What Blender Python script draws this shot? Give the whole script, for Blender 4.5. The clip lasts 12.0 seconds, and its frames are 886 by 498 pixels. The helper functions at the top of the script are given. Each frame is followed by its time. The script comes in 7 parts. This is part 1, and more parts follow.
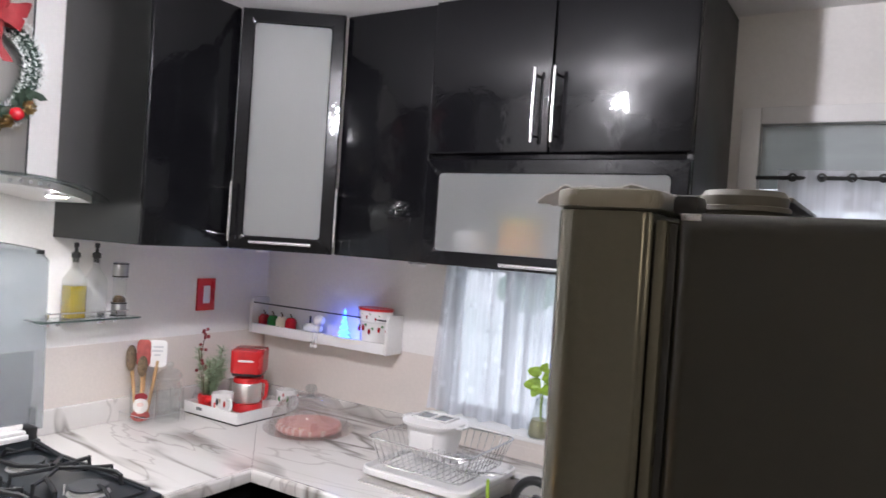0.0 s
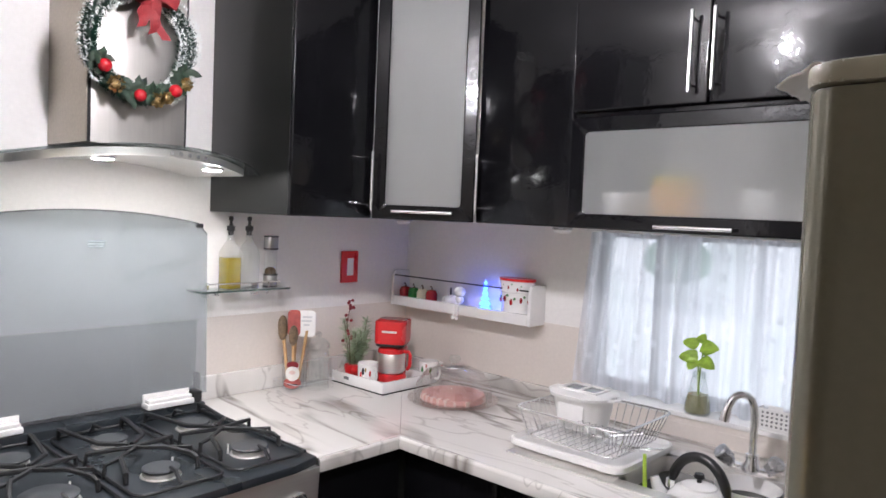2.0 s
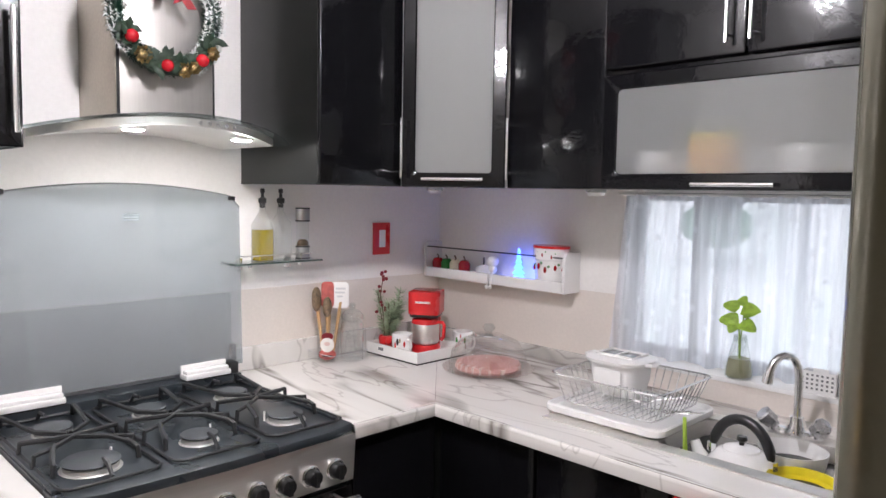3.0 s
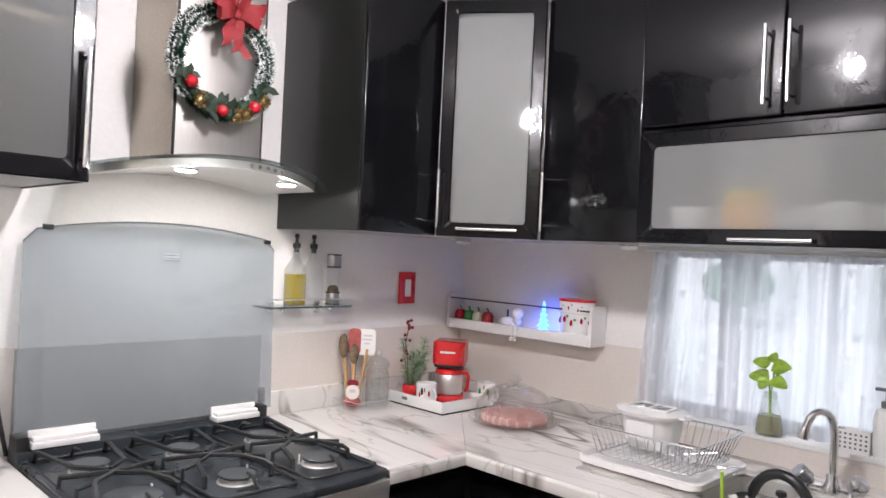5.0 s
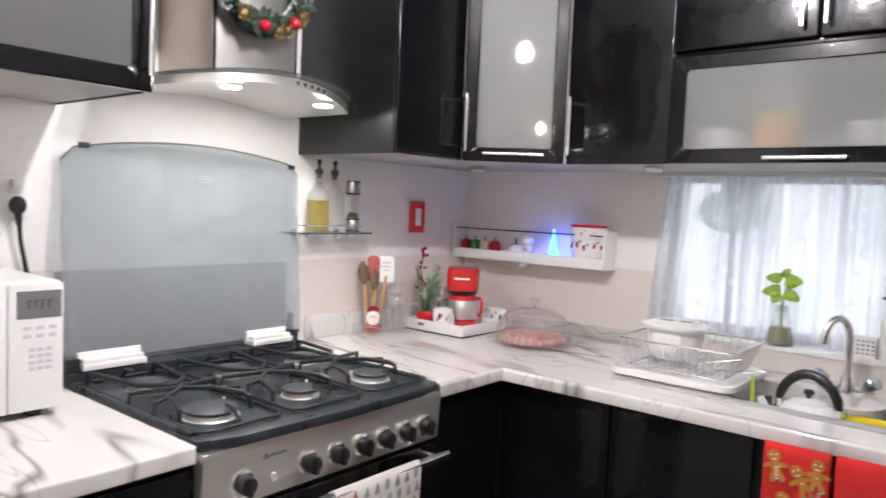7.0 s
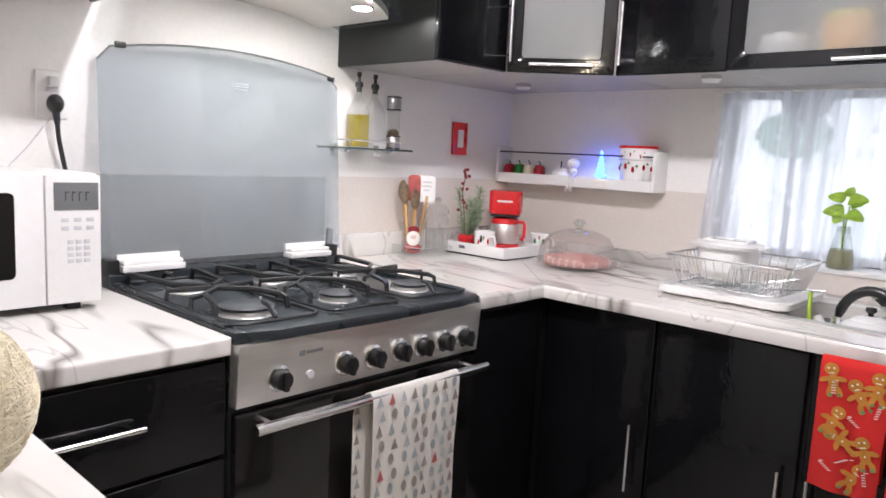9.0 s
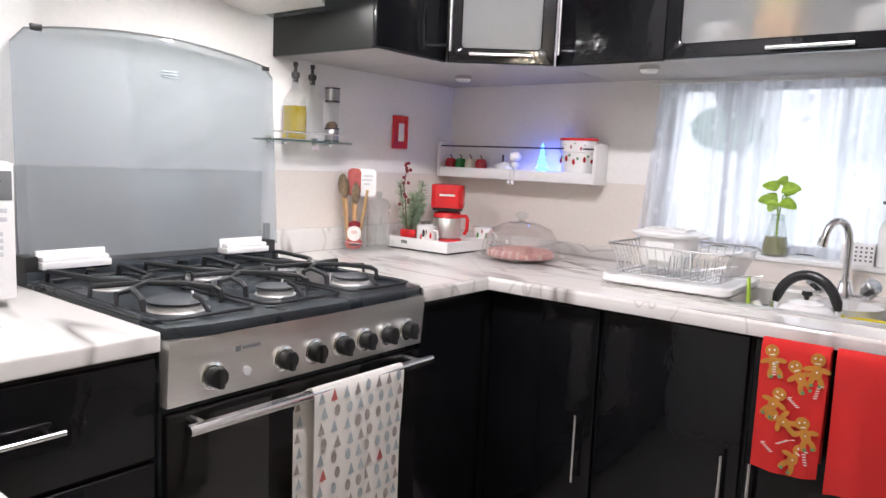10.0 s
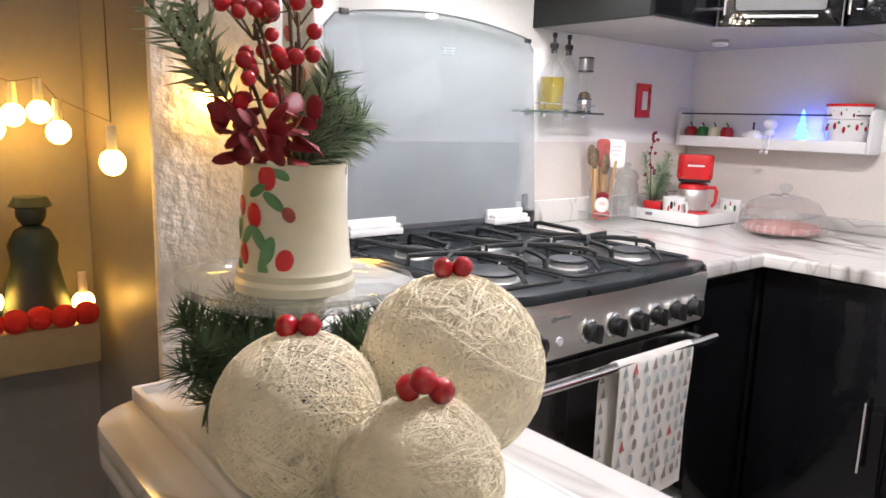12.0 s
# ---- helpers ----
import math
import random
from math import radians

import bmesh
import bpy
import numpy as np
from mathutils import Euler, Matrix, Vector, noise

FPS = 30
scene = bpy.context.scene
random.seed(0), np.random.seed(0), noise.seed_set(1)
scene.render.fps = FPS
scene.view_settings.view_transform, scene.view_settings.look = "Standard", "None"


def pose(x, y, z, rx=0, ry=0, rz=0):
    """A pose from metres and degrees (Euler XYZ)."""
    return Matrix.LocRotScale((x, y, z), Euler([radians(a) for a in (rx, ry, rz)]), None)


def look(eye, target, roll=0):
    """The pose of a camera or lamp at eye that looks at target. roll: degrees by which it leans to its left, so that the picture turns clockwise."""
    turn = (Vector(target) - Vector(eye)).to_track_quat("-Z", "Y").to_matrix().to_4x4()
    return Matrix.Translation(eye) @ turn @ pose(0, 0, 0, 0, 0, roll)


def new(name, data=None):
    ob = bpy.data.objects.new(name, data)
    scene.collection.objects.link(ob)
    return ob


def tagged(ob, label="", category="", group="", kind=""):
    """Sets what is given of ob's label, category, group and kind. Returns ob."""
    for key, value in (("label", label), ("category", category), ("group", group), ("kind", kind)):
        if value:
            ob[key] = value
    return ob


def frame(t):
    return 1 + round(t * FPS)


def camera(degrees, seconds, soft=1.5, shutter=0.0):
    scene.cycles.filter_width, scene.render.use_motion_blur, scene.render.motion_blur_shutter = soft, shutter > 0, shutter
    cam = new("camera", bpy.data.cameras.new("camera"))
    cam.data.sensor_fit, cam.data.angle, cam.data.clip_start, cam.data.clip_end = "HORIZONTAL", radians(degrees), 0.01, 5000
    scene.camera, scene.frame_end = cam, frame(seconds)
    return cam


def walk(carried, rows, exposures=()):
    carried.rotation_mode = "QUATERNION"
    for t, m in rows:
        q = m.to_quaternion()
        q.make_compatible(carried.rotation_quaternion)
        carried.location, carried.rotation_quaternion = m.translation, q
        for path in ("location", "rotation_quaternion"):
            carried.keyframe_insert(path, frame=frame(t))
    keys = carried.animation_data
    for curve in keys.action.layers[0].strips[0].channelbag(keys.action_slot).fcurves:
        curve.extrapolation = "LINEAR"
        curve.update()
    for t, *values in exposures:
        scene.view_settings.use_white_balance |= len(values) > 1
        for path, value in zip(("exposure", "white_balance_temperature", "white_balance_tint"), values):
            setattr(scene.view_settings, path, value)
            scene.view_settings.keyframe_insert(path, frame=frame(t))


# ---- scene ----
cam = camera(63.7, 12.0, shutter=0.3)
PATH = [
    (0, (-0.038, 0.082, 1.644), (-1.095, 1.779, 1.616), 3.8),
    (0.5, (-0.053, 0.072, 1.637), (-1.225, 1.693, 1.651), 4.2),
    (1, (-0.081, 0.091, 1.625), (-1.302, 1.676, 1.609), 3.7),
    (1.5, (-0.1, 0.098, 1.61), (-1.371, 1.641, 1.546), 3.1),
    (2, (-0.115, 0.11, 1.591), (-1.455, 1.592, 1.492), 2.4),
    (2.5, (-0.123, 0.125, 1.568), (-1.504, 1.564, 1.422), 1.6),
    (3, (-0.124, 0.133, 1.544), (-1.53, 1.548, 1.389), 1.0),
    (5, (-0.185, 0.018, 1.507), (-1.589, 1.441, 1.518), 2.7),
    (5.5, (-0.252, -0.08, 1.493), (-1.648, 1.352, 1.504), 2.8),
    (6, (-0.273, -0.14, 1.463), (-1.467, 1.464, 1.453), 1.9),
    (6.5, (-0.322, -0.173, 1.423), (-1.49, 1.446, 1.308), 1.8),
    (7, (-0.39, -0.214, 1.407), (-1.655, 1.33, 1.285), 2.4),
    (7.5, (-0.397, -0.226, 1.328), (-1.868, 1.118, 1.169), 1.07),
    (9.5, (-0.426, -0.144, 1.263), (-1.699, 1.373, 0.989), 2.9),
    (10, (-0.443, -0.135, 1.24), (-1.664, 1.431, 0.999), 2.5),
    (10.5, (-0.482, -0.165, 1.241), (-1.859, 1.253, 0.936), 3.4),
    (11, (-0.53, -0.245, 1.262), (-2.03, 1.044, 0.965), 4.5),
    (11.5, (-0.633, -0.32, 1.257), (-2.168, 0.918, 0.925), 2.3),
    (12, (-0.672, -0.38, 1.251), (-2.187, 0.876, 0.897), 1.8),
]
walk(cam, [(t, look(eye, target, roll)) for t, eye, target, roll in PATH],
     exposures=[(0, -0.32, 6250, 10), (2.5, -0.30, 6400, 10), (5.5, -0.27, 6500, 10), (7.5, -0.16, 6500, 10), (9.5, -0.02, 6400, 10), (12, 0.12, 6400, 10)])


# ---------------------------------------------------------------- world and light
world = bpy.data.worlds.new("world")
scene.world = world
world.use_nodes = True
wn = world.node_tree.nodes
sky = wn.new("ShaderNodeTexSky")
sky.sky_type = "NISHITA"
sky.sun_disc = False
sky.sun_elevation, sky.sun_rotation = radians(40), radians(20)
world.node_tree.links.new(sky.outputs[0], wn["Background"].inputs[0])
wn["Background"].inputs[1].default_value = 0.08
sun = new("sun", bpy.data.lights.new("sun", "SUN"))
sun.data.energy, sun.data.angle = 0.8, radians(12)
sun.matrix_world = look((0.5, 6, 5), (-1, 2, 1))
BULB = 1520.0      # pendant bulb
HOOD = 400.0       # hood spots
FAIRY = 25.0       # warm globe bulbs

# ---------------------------------------------------------------- materials
MATS = {}


def base(name, rough=0.5, metal=0.0, color=(0.8, 0.8, 0.8)):
    m = bpy.data.materials.new(name)
    m.use_nodes = True
    b = m.node_tree.nodes["Principled BSDF"]
    b.inputs["Base Color"].default_value = (*color, 1)
    b.inputs["Roughness"].default_value = rough
    b.inputs["Metallic"].default_value = metal
    return m, m.node_tree.nodes, m.node_tree.links, b


def paint(name, color, rough=0.5, metal=0.0, vary=0.12, scale=6.0, fine=60.0, bump=0.05, coat=0.0, stretch=(1, 1, 1), transmission=0.0):
    """A surface with colour that drifts at two scales, uneven gloss and fine relief."""
    if name in MATS:
        return MATS[name]
    m, n, l, b = base(name, rough, metal, color)
    tc, mp = n.new("ShaderNodeTexCoord"), n.new("ShaderNodeMapping")
    mp.inputs["Scale"].default_value = stretch
    l.new(tc.outputs["Object"], mp.inputs[0])
    a, f = n.new("ShaderNodeTexNoise"), n.new("ShaderNodeTexNoise")
    a.inputs["Scale"].default_value, a.inputs["Detail"].default_value = scale, 4
    f.inputs["Scale"].default_value, f.inputs["Detail"].default_value = fine, 3
    l.new(mp.outputs[0], a.inputs[0])
    l.new(mp.outputs[0], f.inputs[0])
    add = n.new("ShaderNodeMath")
    add.operation = "ADD"
    l.new(a.outputs[0], add.inputs[0])
    l.new(f.outputs[0], add.inputs[1])
    rng = n.new("ShaderNodeMapRange")
    rng.inputs["From Min"].default_value, rng.inputs["From Max"].default_value = 0.6, 1.4
    rng.inputs["To Min"].default_value, rng.inputs["To Max"].default_value = 1 - vary, 1 + vary
    l.new(add.outputs[0], rng.inputs[0])
    mul = n.new("ShaderNodeVectorMath")
    mul.operation = "SCALE"
    mul.inputs[0].default_value = color
    l.new(rng.outputs[0], mul.inputs["Scale"])
    l.new(mul.outputs[0], b.inputs["Base Color"])
    rr = n.new("ShaderNodeMapRange")
    rr.inputs["To Min"].default_value, rr.inputs["To Max"].default_value = rough * 0.8, min(1, rough * 1.2)
    l.new(a.outputs[0], rr.inputs[0])
    l.new(rr.outputs[0], b.inputs["Roughness"])
    if bump:
        bp = n.new("ShaderNodeBump")
        bp.inputs["Strength"].default_value, bp.inputs["Distance"].default_value = bump, 0.004
        l.new(f.outputs[0], bp.inputs["Height"])
        l.new(bp.outputs[0], b.inputs["Normal"])
    b.inputs["Coat Weight"].default_value = coat
    b.inputs["Coat Roughness"].default_value = 0.06
    b.inputs["Transmission Weight"].default_value = transmission
    MATS[name] = m
    return m


def glass(name, tint=(0.95, 0.97, 0.96), gloss_rough=0.03, milk=0.0, reflect=0.10):
    """Thin glass: see-through with a Fresnel sheen, and a little milk."""
    m = bpy.data.materials.new(name)
    m.use_nodes = True
    n, l = m.node_tree.nodes, m.node_tree.links
    n.remove(n["Principled BSDF"])
    t, g, d = n.new("ShaderNodeBsdfTransparent"), n.new("ShaderNodeBsdfGlossy"), n.new("ShaderNodeBsdfDiffuse")
    t.inputs[0].default_value = (*tint, 1)
    d.inputs[0].default_value = (0.63, 0.66, 0.68, 1)
    g.inputs["Roughness"].default_value = gloss_rough
    mx, mg, lw = n.new("ShaderNodeMixShader"), n.new("ShaderNodeMixShader"), n.new("ShaderNodeLayerWeight")
    lw.inputs[0].default_value = 0.5
    pw, fr = n.new("ShaderNodeMath"), n.new("ShaderNodeMapRange")
    pw.operation = "POWER"
    pw.inputs[1].default_value = 3.5
    fr.inputs["To Min"].default_value, fr.inputs["To Max"].default_value = reflect * 0.5, 0.55
    l.new(lw.outputs["Facing"], pw.inputs[0])
    l.new(pw.outputs[0], fr.inputs[0])
    no = n.new("ShaderNodeTexNoise")
    no.inputs["Scale"].default_value = 5
    mr = n.new("ShaderNodeMapRange")
    mr.inputs["To Min"].default_value, mr.inputs["To Max"].default_value = milk * 0.85, milk * 1.15
    l.new(no.outputs[0], mr.inputs[0])
    l.new(mr.outputs[0], mx.inputs[0])
    l.new(t.outputs[0], mx.inputs[1])
    l.new(d.outputs[0], mx.inputs[2])
    l.new(fr.outputs[0], mg.inputs[0])
    l.new(mx.outputs[0], mg.inputs[1])
    l.new(g.outputs[0], mg.inputs[2])
    l.new(mg.outputs[0], n["Material Output"].inputs[0])
    return m


def glow(name, color, strength):
    m = bpy.data.materials.new(name)
    m.use_nodes = True
    b = m.node_tree.nodes["Principled BSDF"]
    b.inputs["Base Color"].default_value = (*color, 1)
    b.inputs["Emission Color"].default_value = (*color, 1)
    b.inputs["Emission Strength"].default_value = strength
    return m


def marble(name, seed=0.0, bold=1.0, stretch=(0.8, 3.4, 1.0)):
    m, n, l, b = base(name, 0.12, 0.0)
    tc, mp = n.new("ShaderNodeTexCoord"), n.new("ShaderNodeMapping")
    mp.inputs["Rotation"].default_value = (0, 0, radians(38))
    mp.inputs["Scale"].default_value = stretch
    mp.inputs["Location"].default_value = (seed, seed * 0.7, 0)
    l.new(tc.outputs["Object"], mp.inputs[0])

    def vein(scale, width, dist, detail):
        t, s, ab, r = n.new("ShaderNodeTexNoise"), n.new("ShaderNodeMath"), n.new("ShaderNodeMath"), n.new("ShaderNodeMapRange")
        t.inputs["Scale"].default_value, t.inputs["Detail"].default_value, t.inputs["Distortion"].default_value = scale, detail, dist
        s.operation, ab.operation = "SUBTRACT", "ABSOLUTE"
        s.inputs[1].default_value = 0.5
        r.inputs["From Max"].default_value = width
        r.inputs["To Min"].default_value, r.inputs["To Max"].default_value = 1, 0
        l.new(mp.outputs[0], t.inputs[0])
        l.new(t.outputs[0], s.inputs[0])
        l.new(s.outputs[0], ab.inputs[0])
        l.new(ab.outputs[0], r.inputs[0])
        return r.outputs[0]

    v1, v2 = vein(0.9, 0.026 * bold, 0.5, 3), vein(1.7, 0.012, 0.5, 3)
    patch, pr = n.new("ShaderNodeTexNoise"), n.new("ShaderNodeMapRange")
    patch.inputs["Scale"].default_value = 2.2
    pr.inputs["From Min"].default_value, pr.inputs["From Max"].default_value = 0.36, 0.56
    l.new(mp.outputs[0], patch.inputs[0])
    l.new(patch.outputs[0], pr.inputs[0])
    m1, m2, ad = n.new("ShaderNodeMath"), n.new("ShaderNodeMath"), n.new("ShaderNodeMath")
    m1.operation, m2.operation, ad.operation = "MULTIPLY", "MULTIPLY", "ADD"
    l.new(v1, m1.inputs[0])
    l.new(pr.outputs[0], m1.inputs[1])
    l.new(v2, m2.inputs[0])
    m2.inputs[1].default_value = 0.38
    l.new(m1.outputs[0], ad.inputs[0])
    l.new(m2.outputs[0], ad.inputs[1])
    ad.use_clamp = True
    cloud, cm = n.new("ShaderNodeTexNoise"), n.new("ShaderNodeMix")
    cloud.inputs["Scale"].default_value = 3.5
    cm.data_type = "RGBA"
    cm.inputs[6].default_value, cm.inputs[7].default_value = (0.78, 0.76, 0.735, 1), (0.69, 0.665, 0.635, 1)
    l.new(mp.outputs[0], cloud.inputs[0])
    l.new(cloud.outputs[0], cm.inputs[0])
    mix = n.new("ShaderNodeMix")
    mix.data_type = "RGBA"
    mix.inputs[7].default_value = (0.25, 0.225, 0.205, 1)
    l.new(ad.outputs[0], mix.inputs[0])
    l.new(cm.outputs[2], mix.inputs[6])
    l.new(mix.outputs[2], b.inputs["Base Color"])
    return m


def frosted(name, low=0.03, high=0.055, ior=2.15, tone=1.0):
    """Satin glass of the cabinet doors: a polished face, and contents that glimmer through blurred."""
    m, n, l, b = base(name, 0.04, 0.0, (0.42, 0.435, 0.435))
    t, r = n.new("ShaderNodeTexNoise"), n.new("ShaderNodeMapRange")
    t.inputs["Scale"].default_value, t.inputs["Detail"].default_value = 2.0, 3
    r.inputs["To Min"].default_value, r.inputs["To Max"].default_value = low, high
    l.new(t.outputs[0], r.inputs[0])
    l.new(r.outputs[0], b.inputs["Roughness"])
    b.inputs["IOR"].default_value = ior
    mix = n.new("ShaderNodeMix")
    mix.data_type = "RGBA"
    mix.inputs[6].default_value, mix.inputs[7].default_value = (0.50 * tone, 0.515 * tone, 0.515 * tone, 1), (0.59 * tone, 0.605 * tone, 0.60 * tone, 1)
    l.new(t.outputs[0], mix.inputs[0])
    l.new(mix.outputs[2], b.inputs["Base Color"])
    tr, rf = n.new("ShaderNodeBsdfTransparent"), n.new("ShaderNodeBsdfRefraction")
    tr.inputs[0].default_value = (0.95, 0.97, 0.97, 1)
    rf.inputs["Color"].default_value = (0.95, 0.97, 0.97, 1)
    rf.inputs["Roughness"].default_value, rf.inputs["IOR"].default_value = 0.42, 1.12
    a, c = n.new("ShaderNodeMixShader"), n.new("ShaderNodeMixShader")
    a.inputs[0].default_value, c.inputs[0].default_value = 0.74, 0.70
    l.new(tr.outputs[0], a.inputs[1])
    l.new(rf.outputs[0], a.inputs[2])
    l.new(b.outputs[0], c.inputs[1])
    l.new(a.outputs[0], c.inputs[2])
    l.new(c.outputs[0], n["Material Output"].inputs[0])
    return m


def see_through(name):
    """The clear inside of a sheet whose face alone is etched."""
    m = bpy.data.materials.new(name)
    m.use_nodes = True
    n = m.node_tree.nodes
    n.remove(n["Principled BSDF"])
    t = n.new("ShaderNodeBsdfTransparent")
    m.node_tree.links.new(t.outputs[0], n["Material Output"].inputs[0])
    return m


def lace(name):
    """Sheer white net with woven sprigs."""
    m = bpy.data.materials.new(name)
    m.use_nodes = True
    n, l = m.node_tree.nodes, m.node_tree.links
    n.remove(n["Principled BSDF"])
    t, d, tr = n.new("ShaderNodeBsdfTransparent"), n.new("ShaderNodeBsdfDiffuse"), n.new("ShaderNodeBsdfTranslucent")
    d.inputs[0].default_value = tr.inputs[0].default_value = (0.85, 0.86, 0.91, 1)
    v, r = n.new("ShaderNodeTexVoronoi"), n.new("ShaderNodeMapRange")
    v.inputs["Scale"].default_value = 16
    r.inputs["From Min"].default_value, r.inputs["From Max"].default_value = 0.12, 0.3
    r.inputs["To Min"].default_value, r.inputs["To Max"].default_value = 0.16, 0.0
    wv, wr, ad = n.new("ShaderNodeTexNoise"), n.new("ShaderNodeMapRange"), n.new("ShaderNodeMath")
    wm = n.new("ShaderNodeMapping")
    wm.inputs["Scale"].default_value = (34, 1, 0.7)
    wv.inputs["Scale"].default_value, wv.inputs["Detail"].default_value = 1.0, 3
    wr.inputs["From Min"].default_value, wr.inputs["From Max"].default_value = 0.35, 0.65
    wr.inputs["To Min"].default_value, wr.inputs["To Max"].default_value = 0.6, 0.93
    ad.operation = "ADD"
    ad.use_clamp = True
    a, b2 = n.new("ShaderNodeMixShader"), n.new("ShaderNodeMixShader")
    a.inputs[0].default_value = 0.6
    l.new(d.outputs[0], a.inputs[1])
    l.new(tr.outputs[0], a.inputs[2])
    tc = n.new("ShaderNodeTexCoord")
    l.new(tc.outputs["Object"], v.inputs[0])
    l.new(v.outputs[0], r.inputs[0])
    l.new(tc.outputs["Object"], wm.inputs[0])
    l.new(wm.outputs[0], wv.inputs[0])
    l.new(wv.outputs[0], wr.inputs[0])
    l.new(wr.outputs[0], ad.inputs[0])
    l.new(r.outputs[0], ad.inputs[1])
    l.new(ad.outputs[0], b2.inputs[0])
    l.new(t.outputs[0], b2.inputs[1])
    l.new(a.outputs[0], b2.inputs[2])
    l.new(b2.outputs[0], n["Material Output"].inputs[0])
    return m


def outdoors(name):
    """Overcast daylight on a yard: pale wall, greenery, a mint-coloured patch."""
    m = bpy.data.materials.new(name)
    m.use_nodes = True
    n, l = m.node_tree.nodes, m.node_tree.links
    n.remove(n["Principled BSDF"])
    e, t, c = n.new("ShaderNodeEmission"), n.new("ShaderNodeTexNoise"), n.new("ShaderNodeValToRGB")
    tc = n.new("ShaderNodeTexCoord")
    l.new(tc.outputs["Object"], t.inputs[0])
    t.inputs["Scale"].default_value, t.inputs["Detail"].default_value = 2.2, 4
    el = c.color_ramp.elements
    el[0].position, el[0].color = 0.30, (0.55, 0.57, 0.66, 1)
    el[1].position, el[1].color = 0.56, (0.88, 0.89, 1.0, 1)
    x = c.color_ramp.elements.new(0.43)
    x.color = (0.66, 0.72, 0.78, 1)
    l.new(t.outputs[0], c.inputs[0])
    l.new(c.outputs[0], e.inputs[0])
    e.inputs[1].default_value = 2.7
    l.new(e.outputs[0], n["Material Output"].inputs[0])
    return m


WHITE_WALL = paint("white_wall_paint", (0.84, 0.82, 0.80), 0.62, vary=0.04, scale=3, fine=90, bump=0.08)
BEIGE_WALL = paint("beige_wall_paint", (0.74, 0.68, 0.63), 0.5, vary=0.05, scale=3, fine=90, bump=0.08)
SPLASH = paint("grey_splash_panel", (0.35, 0.345, 0.35), 0.4, vary=0.05, scale=4, fine=80, bump=0.04)
CEILING = paint("ceiling_paint", (0.82, 0.81, 0.80), 0.75, vary=0.03, scale=2, fine=80, bump=0.08)
STUCCO = paint("white_stucco", (0.80, 0.77, 0.74), 0.8, vary=0.08, scale=25, fine=70, bump=1.0)
GREY_WALL = paint("grey_wall_paint", (0.22, 0.205, 0.20), 0.5, vary=0.06, scale=4, fine=90, bump=0.1)
FLOOR = paint("floor_tile", (0.42, 0.39, 0.36), 0.35, vary=0.1, scale=4, fine=50, bump=0.03)
BLACK = paint("black_lacquer", (0.004, 0.004, 0.005), 0.24, vary=0.25, scale=4, fine=26, bump=0.22, coat=0.5)
lacquer = BLACK.node_tree.nodes["Principled BSDF"]
lacquer.inputs["Specular IOR Level"].default_value = 0.11
lacquer.inputs["Coat Roughness"].default_value = 0.06
BLACK.node_tree.links.new(BLACK.node_tree.nodes["Bump"].outputs[0], lacquer.inputs["Coat Normal"])
BLACK_SIDE = paint("black_laminate", (0.009, 0.0095, 0.009), 0.36, vary=0.2, scale=5, fine=150, bump=0.06)
BLACK_SIDE.node_tree.nodes["Principled BSDF"].inputs["Specular IOR Level"].default_value = 0.32
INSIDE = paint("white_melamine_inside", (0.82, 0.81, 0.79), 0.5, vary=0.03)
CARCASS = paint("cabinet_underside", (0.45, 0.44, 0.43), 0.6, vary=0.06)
MARBLE = marble("marble_laminate")
MARBLE_2 = marble("marble_laminate_bar", 3.3)
MARBLE_EDGE = marble("marble_laminate_nosing", 0.35, 2.2, (2.2, 2.4, 1.0))
STEEL = paint("brushed_steel", (0.78, 0.76, 0.73), 0.42, 0.9, vary=0.06, scale=8, fine=160, bump=0.06, stretch=(1, 0.04, 1))
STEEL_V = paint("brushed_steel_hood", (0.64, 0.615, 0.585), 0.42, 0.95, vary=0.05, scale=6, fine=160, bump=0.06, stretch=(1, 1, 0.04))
# Darker, warmer copy of the hood steel: dim reflections put into its colour
STEEL_SIDE_DIM = paint("steel_side_dim_reflection", (0.46, 0.41, 0.34), 0.36, 0.8, vary=0.12, scale=5, fine=120, bump=0.05)
CHROME = paint("chrome", (0.88, 0.88, 0.88), 0.2, 1.0, vary=0.04)
DULL_STEEL = paint("dull_steel", (0.42, 0.42, 0.42), 0.32, 1.0, vary=0.1)
WIRE = paint("chrome_wire", (0.70, 0.70, 0.70), 0.25, 1.0, vary=0.05)
IRON = paint("cast_iron", (0.018, 0.019, 0.021), 0.45, vary=0.25, scale=30, fine=250, bump=0.25)
ENAMEL = paint("grey_enamel", (0.024, 0.030, 0.036), 0.28, vary=0.12, scale=6, fine=120, bump=0.03)
BLACK_PLASTIC = paint("black_plastic", (0.015, 0.015, 0.016), 0.35, vary=0.15)
WHITE_PLASTIC = paint("white_plastic", (0.82, 0.81, 0.80), 0.32, vary=0.03)
WHITE_GLOSS = paint("white_gloss", (0.84, 0.83, 0.82), 0.18, vary=0.03, coat=0.3)
GREY_PLASTIC = paint("grey_plastic", (0.16, 0.165, 0.17), 0.35, vary=0.06)
PALE_GREY = paint("pale_grey_print", (0.60, 0.60, 0.62), 0.5, vary=0.05)
RED = paint("red_plastic", (0.62, 0.018, 0.022), 0.28, vary=0.08, coat=0.2)
RED_SATIN = paint("red_berry", (0.40, 0.008, 0.016), 0.24, vary=0.3, scale=40, coat=0.3)
DARK_RED = paint("dark_red_berry", (0.20, 0.006, 0.014), 0.55, vary=0.3, scale=40)
